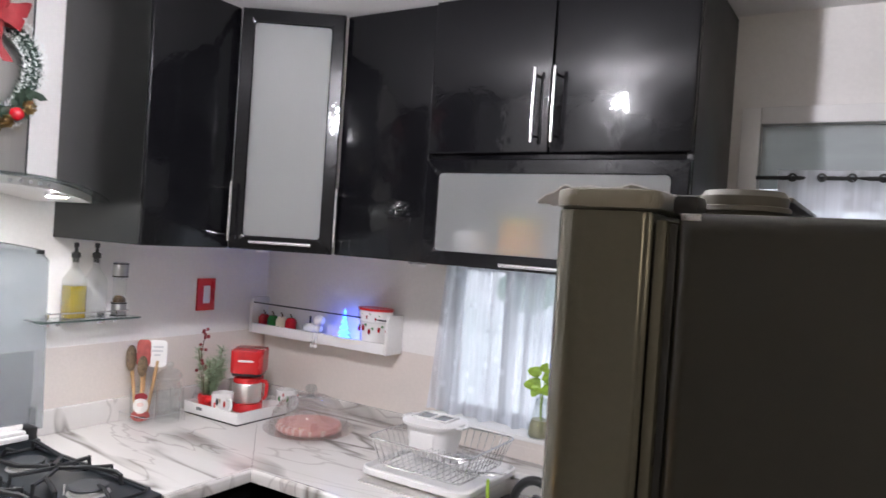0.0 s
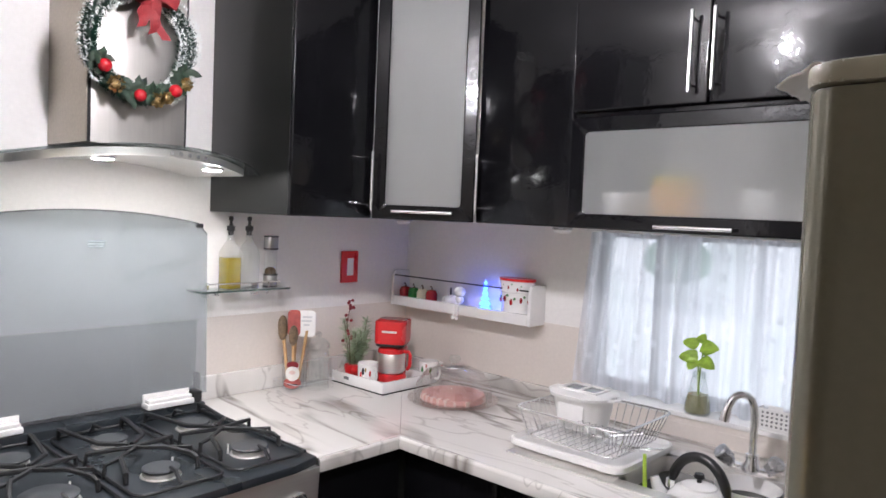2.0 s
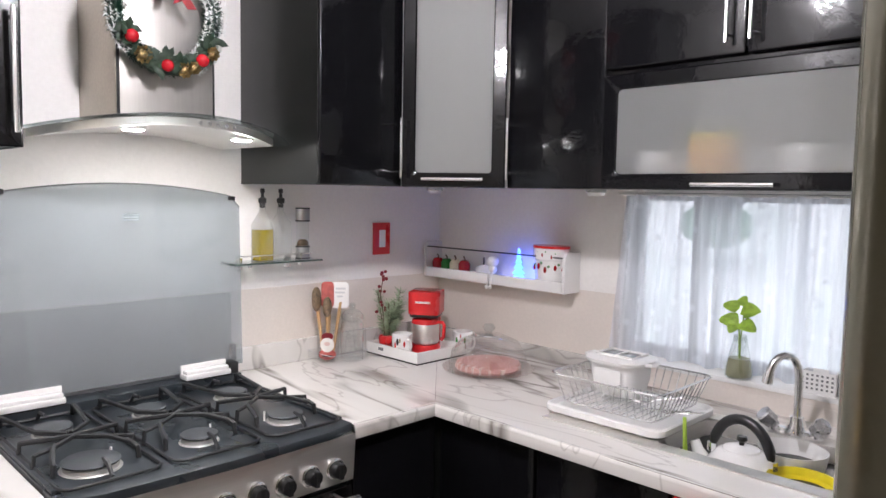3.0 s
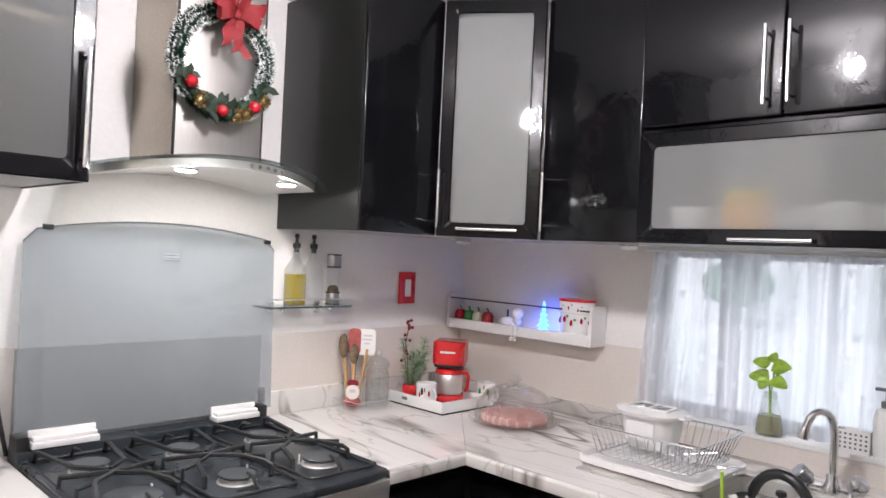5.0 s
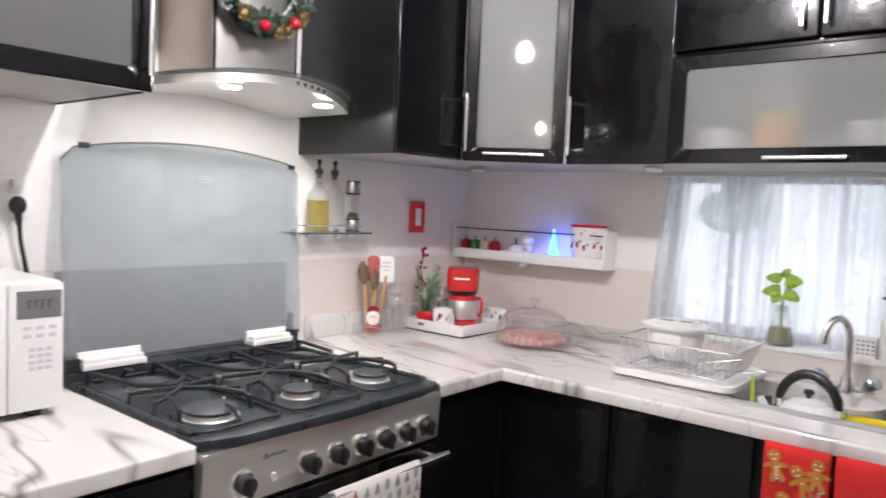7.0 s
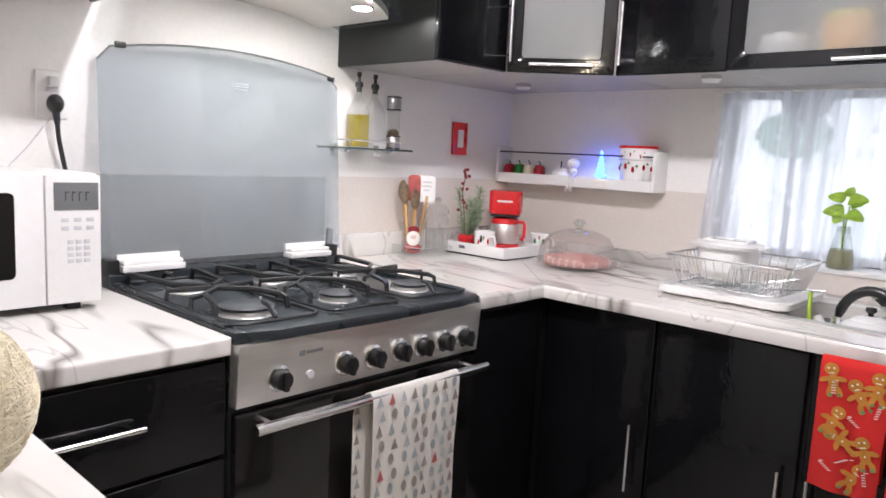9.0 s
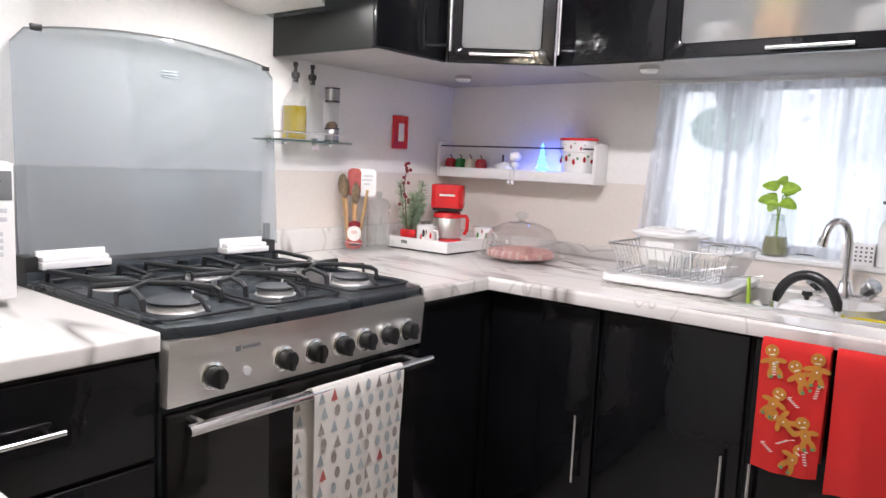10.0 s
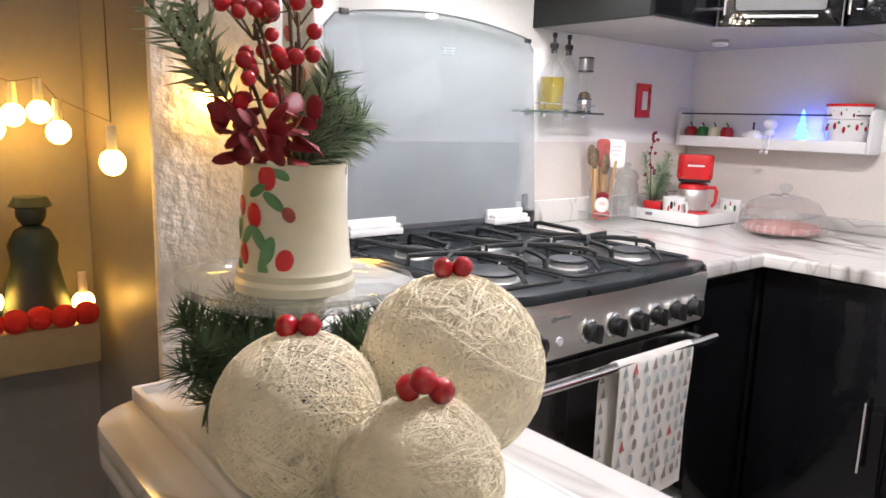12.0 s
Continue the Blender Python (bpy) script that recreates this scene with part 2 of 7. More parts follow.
RED_CLOTH = paint("red_terry_cloth", (0.66, 0.02, 0.018), 0.9, vary=0.12, scale=12, fine=500, bump=0.7)
GREEN = paint("green_gloss", (0.02, 0.20, 0.03), 0.25, vary=0.15, scale=30, coat=0.4)
CREAM = paint("cream_ceramic", (0.76, 0.71, 0.55), 0.3, vary=0.06, scale=20, coat=0.3)
PINE = paint("pine_needle", (0.05, 0.10, 0.05), 0.6, vary=0.4, scale=60)
PINE_PALE = paint("frosted_pine_needle", (0.33, 0.42, 0.28), 0.65, vary=0.4, scale=60)
FROST = paint("white_tinsel", (0.85, 0.87, 0.86), 0.4, vary=0.1)
TINSEL = paint("green_tinsel", (0.006, 0.03, 0.018), 0.3, vary=0.5, scale=80)
HOLLY = paint("holly_leaf", (0.006, 0.020, 0.008), 0.7, vary=0.4, scale=50)
DARK_GREEN = paint("dark_green_robe", (0.02, 0.04, 0.04), 0.5, vary=0.3, scale=40)
MINT = paint("mint_green_cloth", (0.58, 0.88, 0.70), 0.7, vary=0.1)
BASKET = paint("slate_wicker", (0.14, 0.16, 0.22), 0.7, vary=0.3, scale=40)
LEAF = paint("pothos_leaf", (0.27, 0.42, 0.045), 0.35, vary=0.4, scale=30)
STEM = paint("stem", (0.10, 0.06, 0.03), 0.7, vary=0.3, scale=40)
WOOD = paint("beech_wood", (0.52, 0.33, 0.16), 0.55, vary=0.15, scale=8, fine=90, stretch=(1, 1, 0.2))
MOTTLED = paint("mottled_brown_wood", (0.16, 0.11, 0.065), 0.6, vary=0.7, scale=55, fine=160)
GOLD = paint("gold_foil", (0.34, 0.24, 0.11), 0.38, 1.0, vary=0.2, scale=60)
OIL = paint("olive_oil", (0.36, 0.27, 0.008), 0.12, vary=0.05, coat=0.4)
WATER_GREEN = paint("murky_water", (0.30, 0.29, 0.16), 0.2, vary=0.1)
YELLOW = paint("yellow_plastic", (0.75, 0.62, 0.02), 0.3, vary=0.05)
ORANGE = paint("orange_peel", (0.75, 0.36, 0.02), 0.4, vary=0.15, scale=20, fine=300, bump=0.4)
SMOKY_PLASTIC = paint("smoky_clear_plastic", (0.30, 0.32, 0.34), 0.15, vary=0.12)
LIME = paint("lime_plastic", (0.42, 0.62, 0.08), 0.4, vary=0.05)
PINK_CLOTH = paint("pink_gingham", (0.62, 0.33, 0.30), 0.8, vary=0.1)
GINGHAM_PALE = paint("pale_gingham", (0.70, 0.52, 0.48), 0.8, vary=0.1)
TOWEL_WHITE = paint("linen_white", (0.76, 0.73, 0.69), 0.9, vary=0.05, scale=12, fine=450, bump=0.4)
TAUPE = paint("taupe_print", (0.30, 0.26, 0.24), 0.9, vary=0.2, scale=30)
BLUEGREY = paint("bluegrey_print", (0.36, 0.40, 0.42), 0.9, vary=0.2, scale=30)
BRICKRED = paint("rust_print", (0.42, 0.10, 0.09), 0.9, vary=0.2, scale=30)
GINGER = paint("ginger_print", (0.52, 0.22, 0.03), 0.9, vary=0.15, scale=30)
WHITE_PRINT = paint("white_print", (0.80, 0.78, 0.74), 0.9, vary=0.04)
GREEN_PRINT = paint("green_print", (0.14, 0.30, 0.14), 0.9, vary=0.15)
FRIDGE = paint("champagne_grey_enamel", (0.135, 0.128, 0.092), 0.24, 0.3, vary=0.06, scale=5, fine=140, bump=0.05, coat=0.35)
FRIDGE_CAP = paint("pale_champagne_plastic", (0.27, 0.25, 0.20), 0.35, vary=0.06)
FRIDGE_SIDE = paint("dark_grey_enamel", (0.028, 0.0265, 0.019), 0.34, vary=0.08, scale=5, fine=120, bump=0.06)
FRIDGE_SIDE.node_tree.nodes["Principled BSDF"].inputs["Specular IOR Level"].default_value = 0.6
BOW_RED = paint("red_velvet_ribbon", (0.20, 0.008, 0.012), 0.7, vary=0.25, scale=25, fine=300, bump=0.3)
BURNER_CAP = paint("burner_cap_enamel", (0.055, 0.060, 0.066), 0.4, vary=0.15, scale=20)
ALUMINIUM = paint("cast_aluminium", (0.72, 0.71, 0.69), 0.4, 0.7, vary=0.1, scale=20)
GLASS_EDGE = paint("green_glass_edge", (0.05, 0.075, 0.065), 0.15, vary=0.2)
LID_GREY = paint("olive_grey_lid", (0.15, 0.14, 0.115), 0.45, vary=0.12)
TAN = paint("tan_lid", (0.33, 0.25, 0.14), 0.5, vary=0.1)
THREAD = paint("cotton_thread", (0.97, 0.89, 0.70), 0.85, vary=0.1, scale=40)
FROSTED = frosted("frosted_glass")
# Rougher copy for the hood-side door; its dimmer reflection is put into tone
FROSTED_ROUGH_DIM = frosted("rough_dim_frosted_glass", 0.30, 0.42, 1.2, 0.55)
GLASS_BACK = see_through("glass_back_face")
CLEAR = glass("clear_glass", tint=(0.97, 0.985, 0.98), reflect=0.2)
ACRYLIC = glass("clear_acrylic", tint=(0.985, 0.99, 0.99), reflect=0.16)
KNOB_CLEAR = paint("clear_acrylic_over_chrome", (0.55, 0.55, 0.56), 0.12, 0.75, vary=0.3, scale=40)
SMOKE = glass("oven_lid_glass", tint=(0.78, 0.805, 0.825), milk=0.20, gloss_rough=0.05, reflect=0.12)
PLATE_GLASS = glass("plate_glass", tint=(0.94, 0.965, 0.955), milk=0.035, reflect=0.26)
BOTTLE_GLASS = glass("bottle_glass", tint=(0.96, 0.97, 0.965), milk=0.015, reflect=0.3)
JAR_GLASS = glass("jar_glass", tint=(0.96, 0.975, 0.97), milk=0.06, reflect=0.34)
SATIN_PANE = glass("satin_pane", tint=(0.42, 0.45, 0.43), milk=0.55, reflect=0.12)
VISOR = glass("visor_glass", tint=(0.72, 0.76, 0.75), milk=0.035, reflect=0.15)
PINK_GLASS = glass("dome_glass", tint=(0.97, 0.955, 0.95), milk=0.02, reflect=0.3)
OVEN_GLASS = paint("oven_door_glass", (0.012, 0.011, 0.011), 0.08, vary=0.1, coat=0.3)
LACE = lace("sheer_lace")
BULB_GLOW = glow("bulb_glow", (1.0, 0.955, 1.0), BULB)
FAR_GLOW = glow("far_bulb_glow", (1.0, 0.84, 0.62), BULB * 0.22)
HOOD_GLOW = glow("hood_lamp_glow", (1.0, 0.97, 0.95), HOOD)
FAIRY_GLOW = glow("fairy_bulb_glow", (1.0, 0.53, 0.09), FAIRY)
BLUE_GLOW = glow("blue_led_glow", (0.05, 0.15, 1.0), 8.5)

# ---------------------------------------------------------------- mesh helpers


def thing(name, label, category, at=(0, 0, 0), turn=0.0, group="", kind=""):
    ob = new(name)
    ob.empty_display_size = 0.05
    ob.matrix_world = pose(*at, 0, 0, turn)
    return tagged(ob, label, category, group, kind)


def part(name, bm, material, parent=None, label="", sharp=38):
    bmesh.ops.recalc_face_normals(bm, faces=bm.faces)
    me = bpy.data.meshes.new(name)
    bm.to_mesh(me)
    bm.free()
    me.materials.append(material)
    me.shade_smooth()
    me.set_sharp_from_angle(angle=radians(sharp))
    ob = new(name, me)
    ob.parent = parent
    return tagged(ob, label)


def join(*bms):
    out = bmesh.new()
    for b in bms:
        me = bpy.data.meshes.new("tmp")
        b.to_mesh(me)
        b.free()
        out.from_mesh(me)
        bpy.data.meshes.remove(me)
    return out


def moved(bm, m):
    bmesh.ops.transform(bm, matrix=m, verts=bm.verts)
    return bm


def box(x0, x1, y0, y1, z0, z1, bevel=0.003, seg=2):
    bm = bmesh.new()
    bmesh.ops.create_cube(bm, size=1)
    m = Matrix.LocRotScale(((x0 + x1) / 2, (y0 + y1) / 2, (z0 + z1) / 2), None, (abs(x1 - x0), abs(y1 - y0), abs(z1 - z0)))
    bmesh.ops.transform(bm, matrix=m, verts=bm.verts)
    b = min(bevel, 0.45 * min(abs(x1 - x0), abs(y1 - y0), abs(z1 - z0)))
    if b > 0:
        bmesh.ops.bevel(bm, geom=bm.edges, offset=b, segments=seg, profile=0.6, affect="EDGES")
    return bm


def lathe(profile, seg=28, at=(0, 0, 0)):
    """Turns (radius, height) pairs round z."""
    bm = bmesh.new()
    rings = []
    for r, z in profile:
        if r < 1e-5:
            rings.append([bm.verts.new((at[0], at[1], at[2] + z))])
        else:
            rings.append([bm.verts.new((at[0] + r * math.cos(2 * math.pi * i / seg), at[1] + r * math.sin(2 * math.pi * i / seg), at[2] + z)) for i in range(seg)])
    for a, b in zip(rings, rings[1:]):
        for i in range(seg):
            j = (i + 1) % seg
            if len(a) == 1 and len(b) > 1:
                bm.faces.new((a[0], b[i], b[j]))
            elif len(b) == 1 and len(a) > 1:
                bm.faces.new((a[i], a[j], b[0]))
            elif len(a) > 1:
                bm.faces.new((a[i], a[j], b[j], b[i]))
    return bm


def tube(points, r, seg=8, closed=False, bm=None):
    """A round bar along points; r may be one radius or one a point."""
    bm = bm or bmesh.new()
    pts = [Vector(p) for p in points]
    n = len(pts)
    rs = r if isinstance(r, (list, tuple)) else [r] * n
    rings, up = [], None
    for i, p in enumerate(pts):
        a = pts[i - 1] if (i or closed) else p
        b = pts[(i + 1) % n] if (i < n - 1 or closed) else p
        d = (b - a).normalized()
        if up is None:
            up = d.orthogonal().normalized()
        up = (up - d * up.dot(d)).normalized()
        side = d.cross(up)
        rings.append([bm.verts.new(p + rs[i] * (math.cos(2 * math.pi * k / seg) * up + math.sin(2 * math.pi * k / seg) * side)) for k in range(seg)])
    for a, b in zip(rings, rings[1:] + ([rings[0]] if closed else [])):
        for k in range(seg):
            bm.faces.new((a[k], a[(k + 1) % seg], b[(k + 1) % seg], b[k]))
    if not closed:
        bm.faces.new(rings[0][::-1])
        bm.faces.new(rings[-1])
    return bm


def ball(r, at=(0, 0, 0), scale=(1, 1, 1), u=16, v=10):
    bm = bmesh.new()
    bmesh.ops.create_uvsphere(bm, u_segments=u, v_segments=v, radius=r)
    return moved(bm, Matrix.LocRotScale(at, None, scale))


def disc_y(r, h, at, seg=24):
    """A short cylinder whose axis runs along +x from at."""
    return moved(lathe([(0, 0), (r * 0.92, 0), (r, h * 0.15), (r, h * 0.85), (r * 0.92, h), (0, h)], seg), Matrix.Translation(at) @ pose(0, 0, 0, 0, 90, 0))


def prism(outline, z0, z1, bevel=0.0):
    """A flat outline (x, y), raised from z0 to z1."""
    bm = bmesh.new()
    f = bm.faces.new([bm.verts.new((x, y, z0)) for x, y in outline])
    g = bmesh.ops.extrude_face_region(bm, geom=[f])
    bmesh.ops.translate(bm, vec=(0, 0, z1 - z0), verts=[v for v in g["geom"] if isinstance(v, bmesh.types.BMVert)])
    if bevel:
        bmesh.ops.bevel(bm, geom=bm.edges, offset=bevel, segments=2, profile=0.6, affect="EDGES")
    return bm


def rounded(x0, x1, y0, y1, r, seg=5):
    pts = []
    for cx, cy, a0 in ((x1 - r, y1 - r, 0), (x0 + r, y1 - r, 90), (x0 + r, y0 + r, 180), (x1 - r, y0 + r, 270)):
        for i in range(seg + 1):
            a = radians(a0 + 90 * i / seg)
            pts.append((cx + r * math.cos(a), cy + r * math.sin(a)))
    return pts


def bar_handle(parent, a, b, out, r=0.006, stand=0.03, material=None, inset=0.02):
    """A round bar between a and b that stands off along out on two posts."""
    a, b, out = Vector(a), Vector(b), Vector(out)
    d = (b - a).normalized()
    bm = tube([a + out * stand, b + out * stand], r, 10)
    for p in (a + d * inset, b - d * inset):
        tube([p, p + out * stand], r * 0.7, 8, bm=bm)
    return part("handle", bm, material or CHROME, parent, "slim steel bar handle")


def needles(bm, spine, count, length, rng, width=0.0012, droop=0.0):
    """Flat pointed needles set round a spine of points."""
    for _ in range(count):
        k = rng.random() * (len(spine) - 1)
        i = int(k)
        p = spine[i].lerp(spine[i + 1], k - i)
        d = (spine[i + 1] - spine[i]).normalized()
        v = Vector((rng.gauss(0, 1), rng.gauss(0, 1), rng.gauss(0, 1)))
        v = (v - d * v.dot(d)).normalized() + d * rng.uniform(0.3, 1.0)
        v = v.normalized() * length * rng.uniform(0.6, 1.1) - Vector((0, 0, droop))
        s = v.orthogonal().normalized() * width
        q = [bm.verts.new(p - s), bm.verts.new(p + s), bm.verts.new(p + v * 0.6 + s * 0.8), bm.verts.new(p + v), bm.verts.new(p + v * 0.6 - s * 0.8)]
        bm.faces.new(q)


def structure(name, bm, material, label, category="", sharp=38):
    ob = part(name, bm, material)
    return tagged(ob, label, category or name.split("_")[0], "", "structure")

# ---------------------------------------------------------------- the setting
XW, YW, TOP = -2.405, 2.405, 2.385     # stove wall, window wall, ceiling
COUNTER, BAR = 0.90, 0.985
BAND = 1.19
RIGHT, SOUTH, WEST = 2.6, -3.4, -2.6

structure("floor", box(WEST - 0.1, RIGHT + 0.1, SOUTH - 0.1, YW + 0.15, -0.1, 0, 0), FLOOR, "beige-grey tiled floor, mostly out of sight")
structure("ceiling", box(WEST - 0.1, RIGHT + 0.1, SOUTH - 0.1, YW + 0.15, TOP, TOP + 0.1, 0), CEILING, "plain white painted ceiling")

west = structure("wall_west", box(XW - 0.12, XW, 0.0, YW, 0, TOP, 0), WHITE_WALL, "white painted wall behind the cooker")
part("lower_band", box(XW, XW + 0.003, 0.002, YW - 0.004, 0.905, BAND, 0), BEIGE_WALL, west, "beige washable paint band")
part("splash_panel", box(XW + 0.003, XW + 0.007, 0.60, 1.372, 0.91, BAND - 0.004, 0.001), SPLASH, west, "grey splash panel behind the cooker")
# window wall, round the window and the far doorway
WX0, WX1, WZ0, WZ1 = -1.46, -0.665, 0.985, 1.56
DX0, DX1, DZ1 = -0.385, 0.55, 2.05
north = structure("wall_north", join(
    box(XW - 0.12, WX0, YW, YW + 0.14, 0, TOP, 0), box(WX1, DX0, YW, YW + 0.14, 0, TOP, 0),
    box(WX0, WX1, YW, YW + 0.14, 0, WZ0, 0), box(WX0, WX1, YW, YW + 0.14, WZ1, TOP, 0),
    box(DX0, DX1, YW, YW + 0.14, DZ1, TOP, 0), box(DX1, RIGHT, YW, YW + 0.14, 0, TOP, 0)), WHITE_WALL,
    "white painted wall with a curtained window")
part("lower_band", join(box(XW + 0.004, WX0, YW - 0.003, YW, 0.905, BAND, 0), box(WX1, -0.47, YW - 0.003, YW, 0.905, BAND, 0),
                        box(WX0, WX1, YW - 0.003, YW, 0.905, WZ0 - 0.002, 0)), BEIGE_WALL, north, "beige washable paint band")
structure("wall_east", box(RIGHT, RIGHT + 0.12, SOUTH, YW, 0, TOP, 0), WHITE_WALL, "plain white wall")
structure("wall_south", box(WEST, RIGHT, SOUTH - 0.12, SOUTH, 0, TOP, 0), WHITE_WALL, "plain white wall")
PX = -1.362
part_wall = structure("wall_partition", box(WEST, PX - 0.012, -0.16, -0.002, 0, TOP, 0), GREY_WALL, "grey partition wall with a rough white stucco end", "wall")
part("stucco_end", box(PX - 0.012, PX, -0.163, 0.0, 0, TOP, 0.004), STUCCO, part_wall, "rough white stucco")
part("kitchen_face", box(XW, PX - 0.012, -0.002, 0.0, 0.0, TOP, 0), WHITE_WALL, part_wall)
structure("wall_bar", box(PX, -0.78, -0.13, -0.02, 0, BAR - 0.04, 0.004), STUCCO, "low white wall under the breakfast bar", "wall")

# window with frame, pane, sill
win = thing("window_1", "aluminium window behind the sheer curtain", "window", (0, 0, 0), kind="structure")
fw = 0.028
part("window_frame", join(box(WX0, WX1, YW + 0.06, YW + 0.10, WZ0, WZ0 + fw, 0.002), box(WX0, WX1, YW + 0.06, YW + 0.10, WZ1 - fw, WZ1, 0.002),
                          box(WX0, WX0 + fw, YW + 0.06, YW + 0.10, WZ0 + fw, WZ1 - fw, 0.002), box(WX1 - fw, WX1, YW + 0.06, YW + 0.10, WZ0 + fw, WZ1 - fw, 0.002),
                          box(-1.235, -1.222, YW + 0.055, YW + 0.095, WZ0 + fw, WZ1 - fw, 0.002)), GREY_PLASTIC, win, "grey aluminium frame")
for a, b in ((WX0 + fw, -1.235), (-1.222, WX1 - fw)):
    pane = part("pane", box(a, b, YW + 0.076, YW + 0.080, WZ0 + fw, WZ1 - fw, 0), CLEAR, win)
    pane.visible_shadow = False
part("window_sill", box(WX0 - 0.03, WX1 + 0.01, 2.325, YW + 0.06, 0.968, 0.985, 0.004), WHITE_PLASTIC, win, "narrow white sill")
part("ledge", box(WX0 - 0.03, WX1 + 0.18, 2.332, YW - 0.024, 0.9475, 0.968, 0), BEIGE_WALL, win, "cream plastered ledge")
part("ledge_front", box(WX0 - 0.03, WX1 + 0.18, 2.332, YW - 0.024, 0.9005, 0.947, 0), BEIGE_WALL, win, "cream plastered ledge")
part("edge_strip", box(WX1 - 0.004, WX1 + 0.008, YW - 0.012, YW, WZ0, WZ1, 0.002), GREY_PLASTIC, win, "dark grey edge strip")
structure("backdrop", box(-3.6, 1.4, YW + 1.6, YW + 1.62, -0.4, 3.0, 0), outdoors("daylit_yard"), "pale daylit yard outside the window", "backdrop")

structure("ground", box(-3.6, 1.4, YW + 0.141, YW + 1.599, -0.1, 0, 0), FLOOR, "grey paved yard outside the window")
structure("eave", box(-1.6, 0.7, YW + 0.141, YW + 0.62, 2.391, 2.45, 0.004), WHITE_WALL, "white eave board over the window")
yard = thing("yard_canopy", "mint-green rounded canopy in the yard outside", "canopy", (-1.385, 3.0, 1.35))
part("cover", ball(0.13, (-0.01, 0, 0.085), (1.15, 0.8, 0.75), 20, 12), MINT, yard)
part("pole", tube([(0, 0, -1.35), (0, 0, 0.15)], 0.012, 8), PALE_GREY, yard)
basket = thing("hanging_basket", "dark slatted basket hanging in the yard outside", "basket", (-1.315, 2.86, 1.49))
part("bowl", lathe([(0, 0), (0.05, 0.004), (0.085, 0.035), (0.095, 0.075), (0.09, 0.075), (0.08, 0.037), (0.045, 0.01), (0, 0.008)], 24), BASKET, basket)
part("cord", tube([(0, 0, 0.006), (0, 0, 0.903)], 0.004, 6), BASKET, basket)

# doorway at the far right with transom glass and short curtain
door = thing("door_1", "white framed doorway with a grey transom pane", "door", (0, 0, 0), kind="structure")
part("door_frame", join(box(DX0 - 0.055, DX0, YW - 0.02, YW + 0.02, 0, DZ1 + 0.05, 0.004), box(DX1, DX1 + 0.055, YW - 0.02, YW + 0.02, 0, DZ1 + 0.05, 0.004),
                        box(DX0, DX1, YW - 0.02, YW + 0.02, DZ1, DZ1 + 0.05, 0.004)), WHITE_GLOSS, door, "white gloss frame")
part("transom_pane", box(DX0, DX1, YW + 0.03, YW + 0.036, 1.86, DZ1, 0), SATIN_PANE, door, "grey frosted pane")
part("door_leaf", join(box(DX0, DX1, YW + 0.05, YW + 0.09, 0, 1.0, 0.003), box(DX0, DX0 + 0.07, YW + 0.05, YW + 0.09, 1.0, 1.86, 0.003), box(DX1 - 0.07, DX1, YW + 0.05, YW + 0.09, 1.0, 1.86, 0.003), box(DX0 + 0.07, DX1 - 0.07, YW + 0.05, YW + 0.09, 1.80, 1.86, 0.003)), WHITE_GLOSS, door, "white gloss leaf")
leaf_pane = part("leaf_pane", box(DX0 + 0.07, DX1 - 0.07, YW + 0.068, YW + 0.072, 1.0, 1.80, 0), CLEAR, door, "clear door pane")
leaf_pane.visible_shadow = False


def drape(x0, x1, y, z0, z1, folds, depth, flare=0.0, nz=14, rng=None, thin=0.0):
    """Hanging cloth with soft vertical folds."""
    rng = rng or random.Random(3)
    nx = folds * 8
    ph = [rng.uniform(-0.8, 0.8) for _ in range(folds + 2)]
    bm = bmesh.new()
    grid = []
    for j in range(nz + 1):
        v = j / nz
        row = []
        for i in range(nx + 1):
            u = i / nx
            w = u * folds
            k = ph[int(w)] * (1 - w % 1) + ph[int(w) + 1] * (w % 1)
            off = math.sin(2 * math.pi * w + k) * depth * (0.45 + 0.55 * v) + 0.3 * depth * math.sin(5 * w + 3 * v)
            row.append(bm.verts.new((x0 + (x1 - x0) * u - flare * v * (1 - u), y + off, z1 + (z0 - z1) * v + 0.006 * v * math.sin(w * 3))))
        grid.append(row)
    for j in range(nz):
        for i in range(nx):
            bm.faces.new((grid[j][i], grid[j][i + 1], grid[j + 1][i + 1], grid[j + 1][i]))
    if thin:
        bm.normal_update()
        bmesh.ops.solidify(bm, geom=bm.faces[:], thickness=thin)
    return bm


curtain = thing("window_curtain", "sheer white lace curtain hanging before the window", "curtain", (0, 0, 0))
part("cloth", drape(WX0 + 0.01, WX1 - 0.005, 2.388, 0.992, 1.553, 13, 0.013, 0.05), LACE, curtain, sharp=180)
part("rod", tube([(WX0 - 0.02, 2.388, 1.553), (WX1 + 0.005, 2.388, 1.553)], 0.005), WHITE_PLASTIC, curtain, "thin white rod")
cafe = thing("door_curtain", "short white curtain with dark eyelets on a rod", "curtain", (0, 0, 0))
part("cloth", drape(DX0 + 0.06, DX1, YW - 0.035, 1.50, 1.91, 8, 0.012), LACE, cafe, sharp=180)
part("rod", tube([(DX0, YW - 0.035, 1.888), (DX1, YW - 0.035, 1.888)], 0.006), BLACK_PLASTIC, cafe, "dark rod")
for i in range(9):
    part("eyelet", moved(lathe([(0.007, -0.001), (0.013, -0.001), (0.013, 0.001), (0.007, 0.001), (0.007, -0.001)], 14), pose(DX0 + 0.10 + i * 0.075, YW - 0.05, 1.888, 90, 0, 0)), BLACK_PLASTIC, cafe)

# ---------------------------------------------------------------- base cabinets and worktops
AX, BY = -1.655, 1.65             # worktop fronts


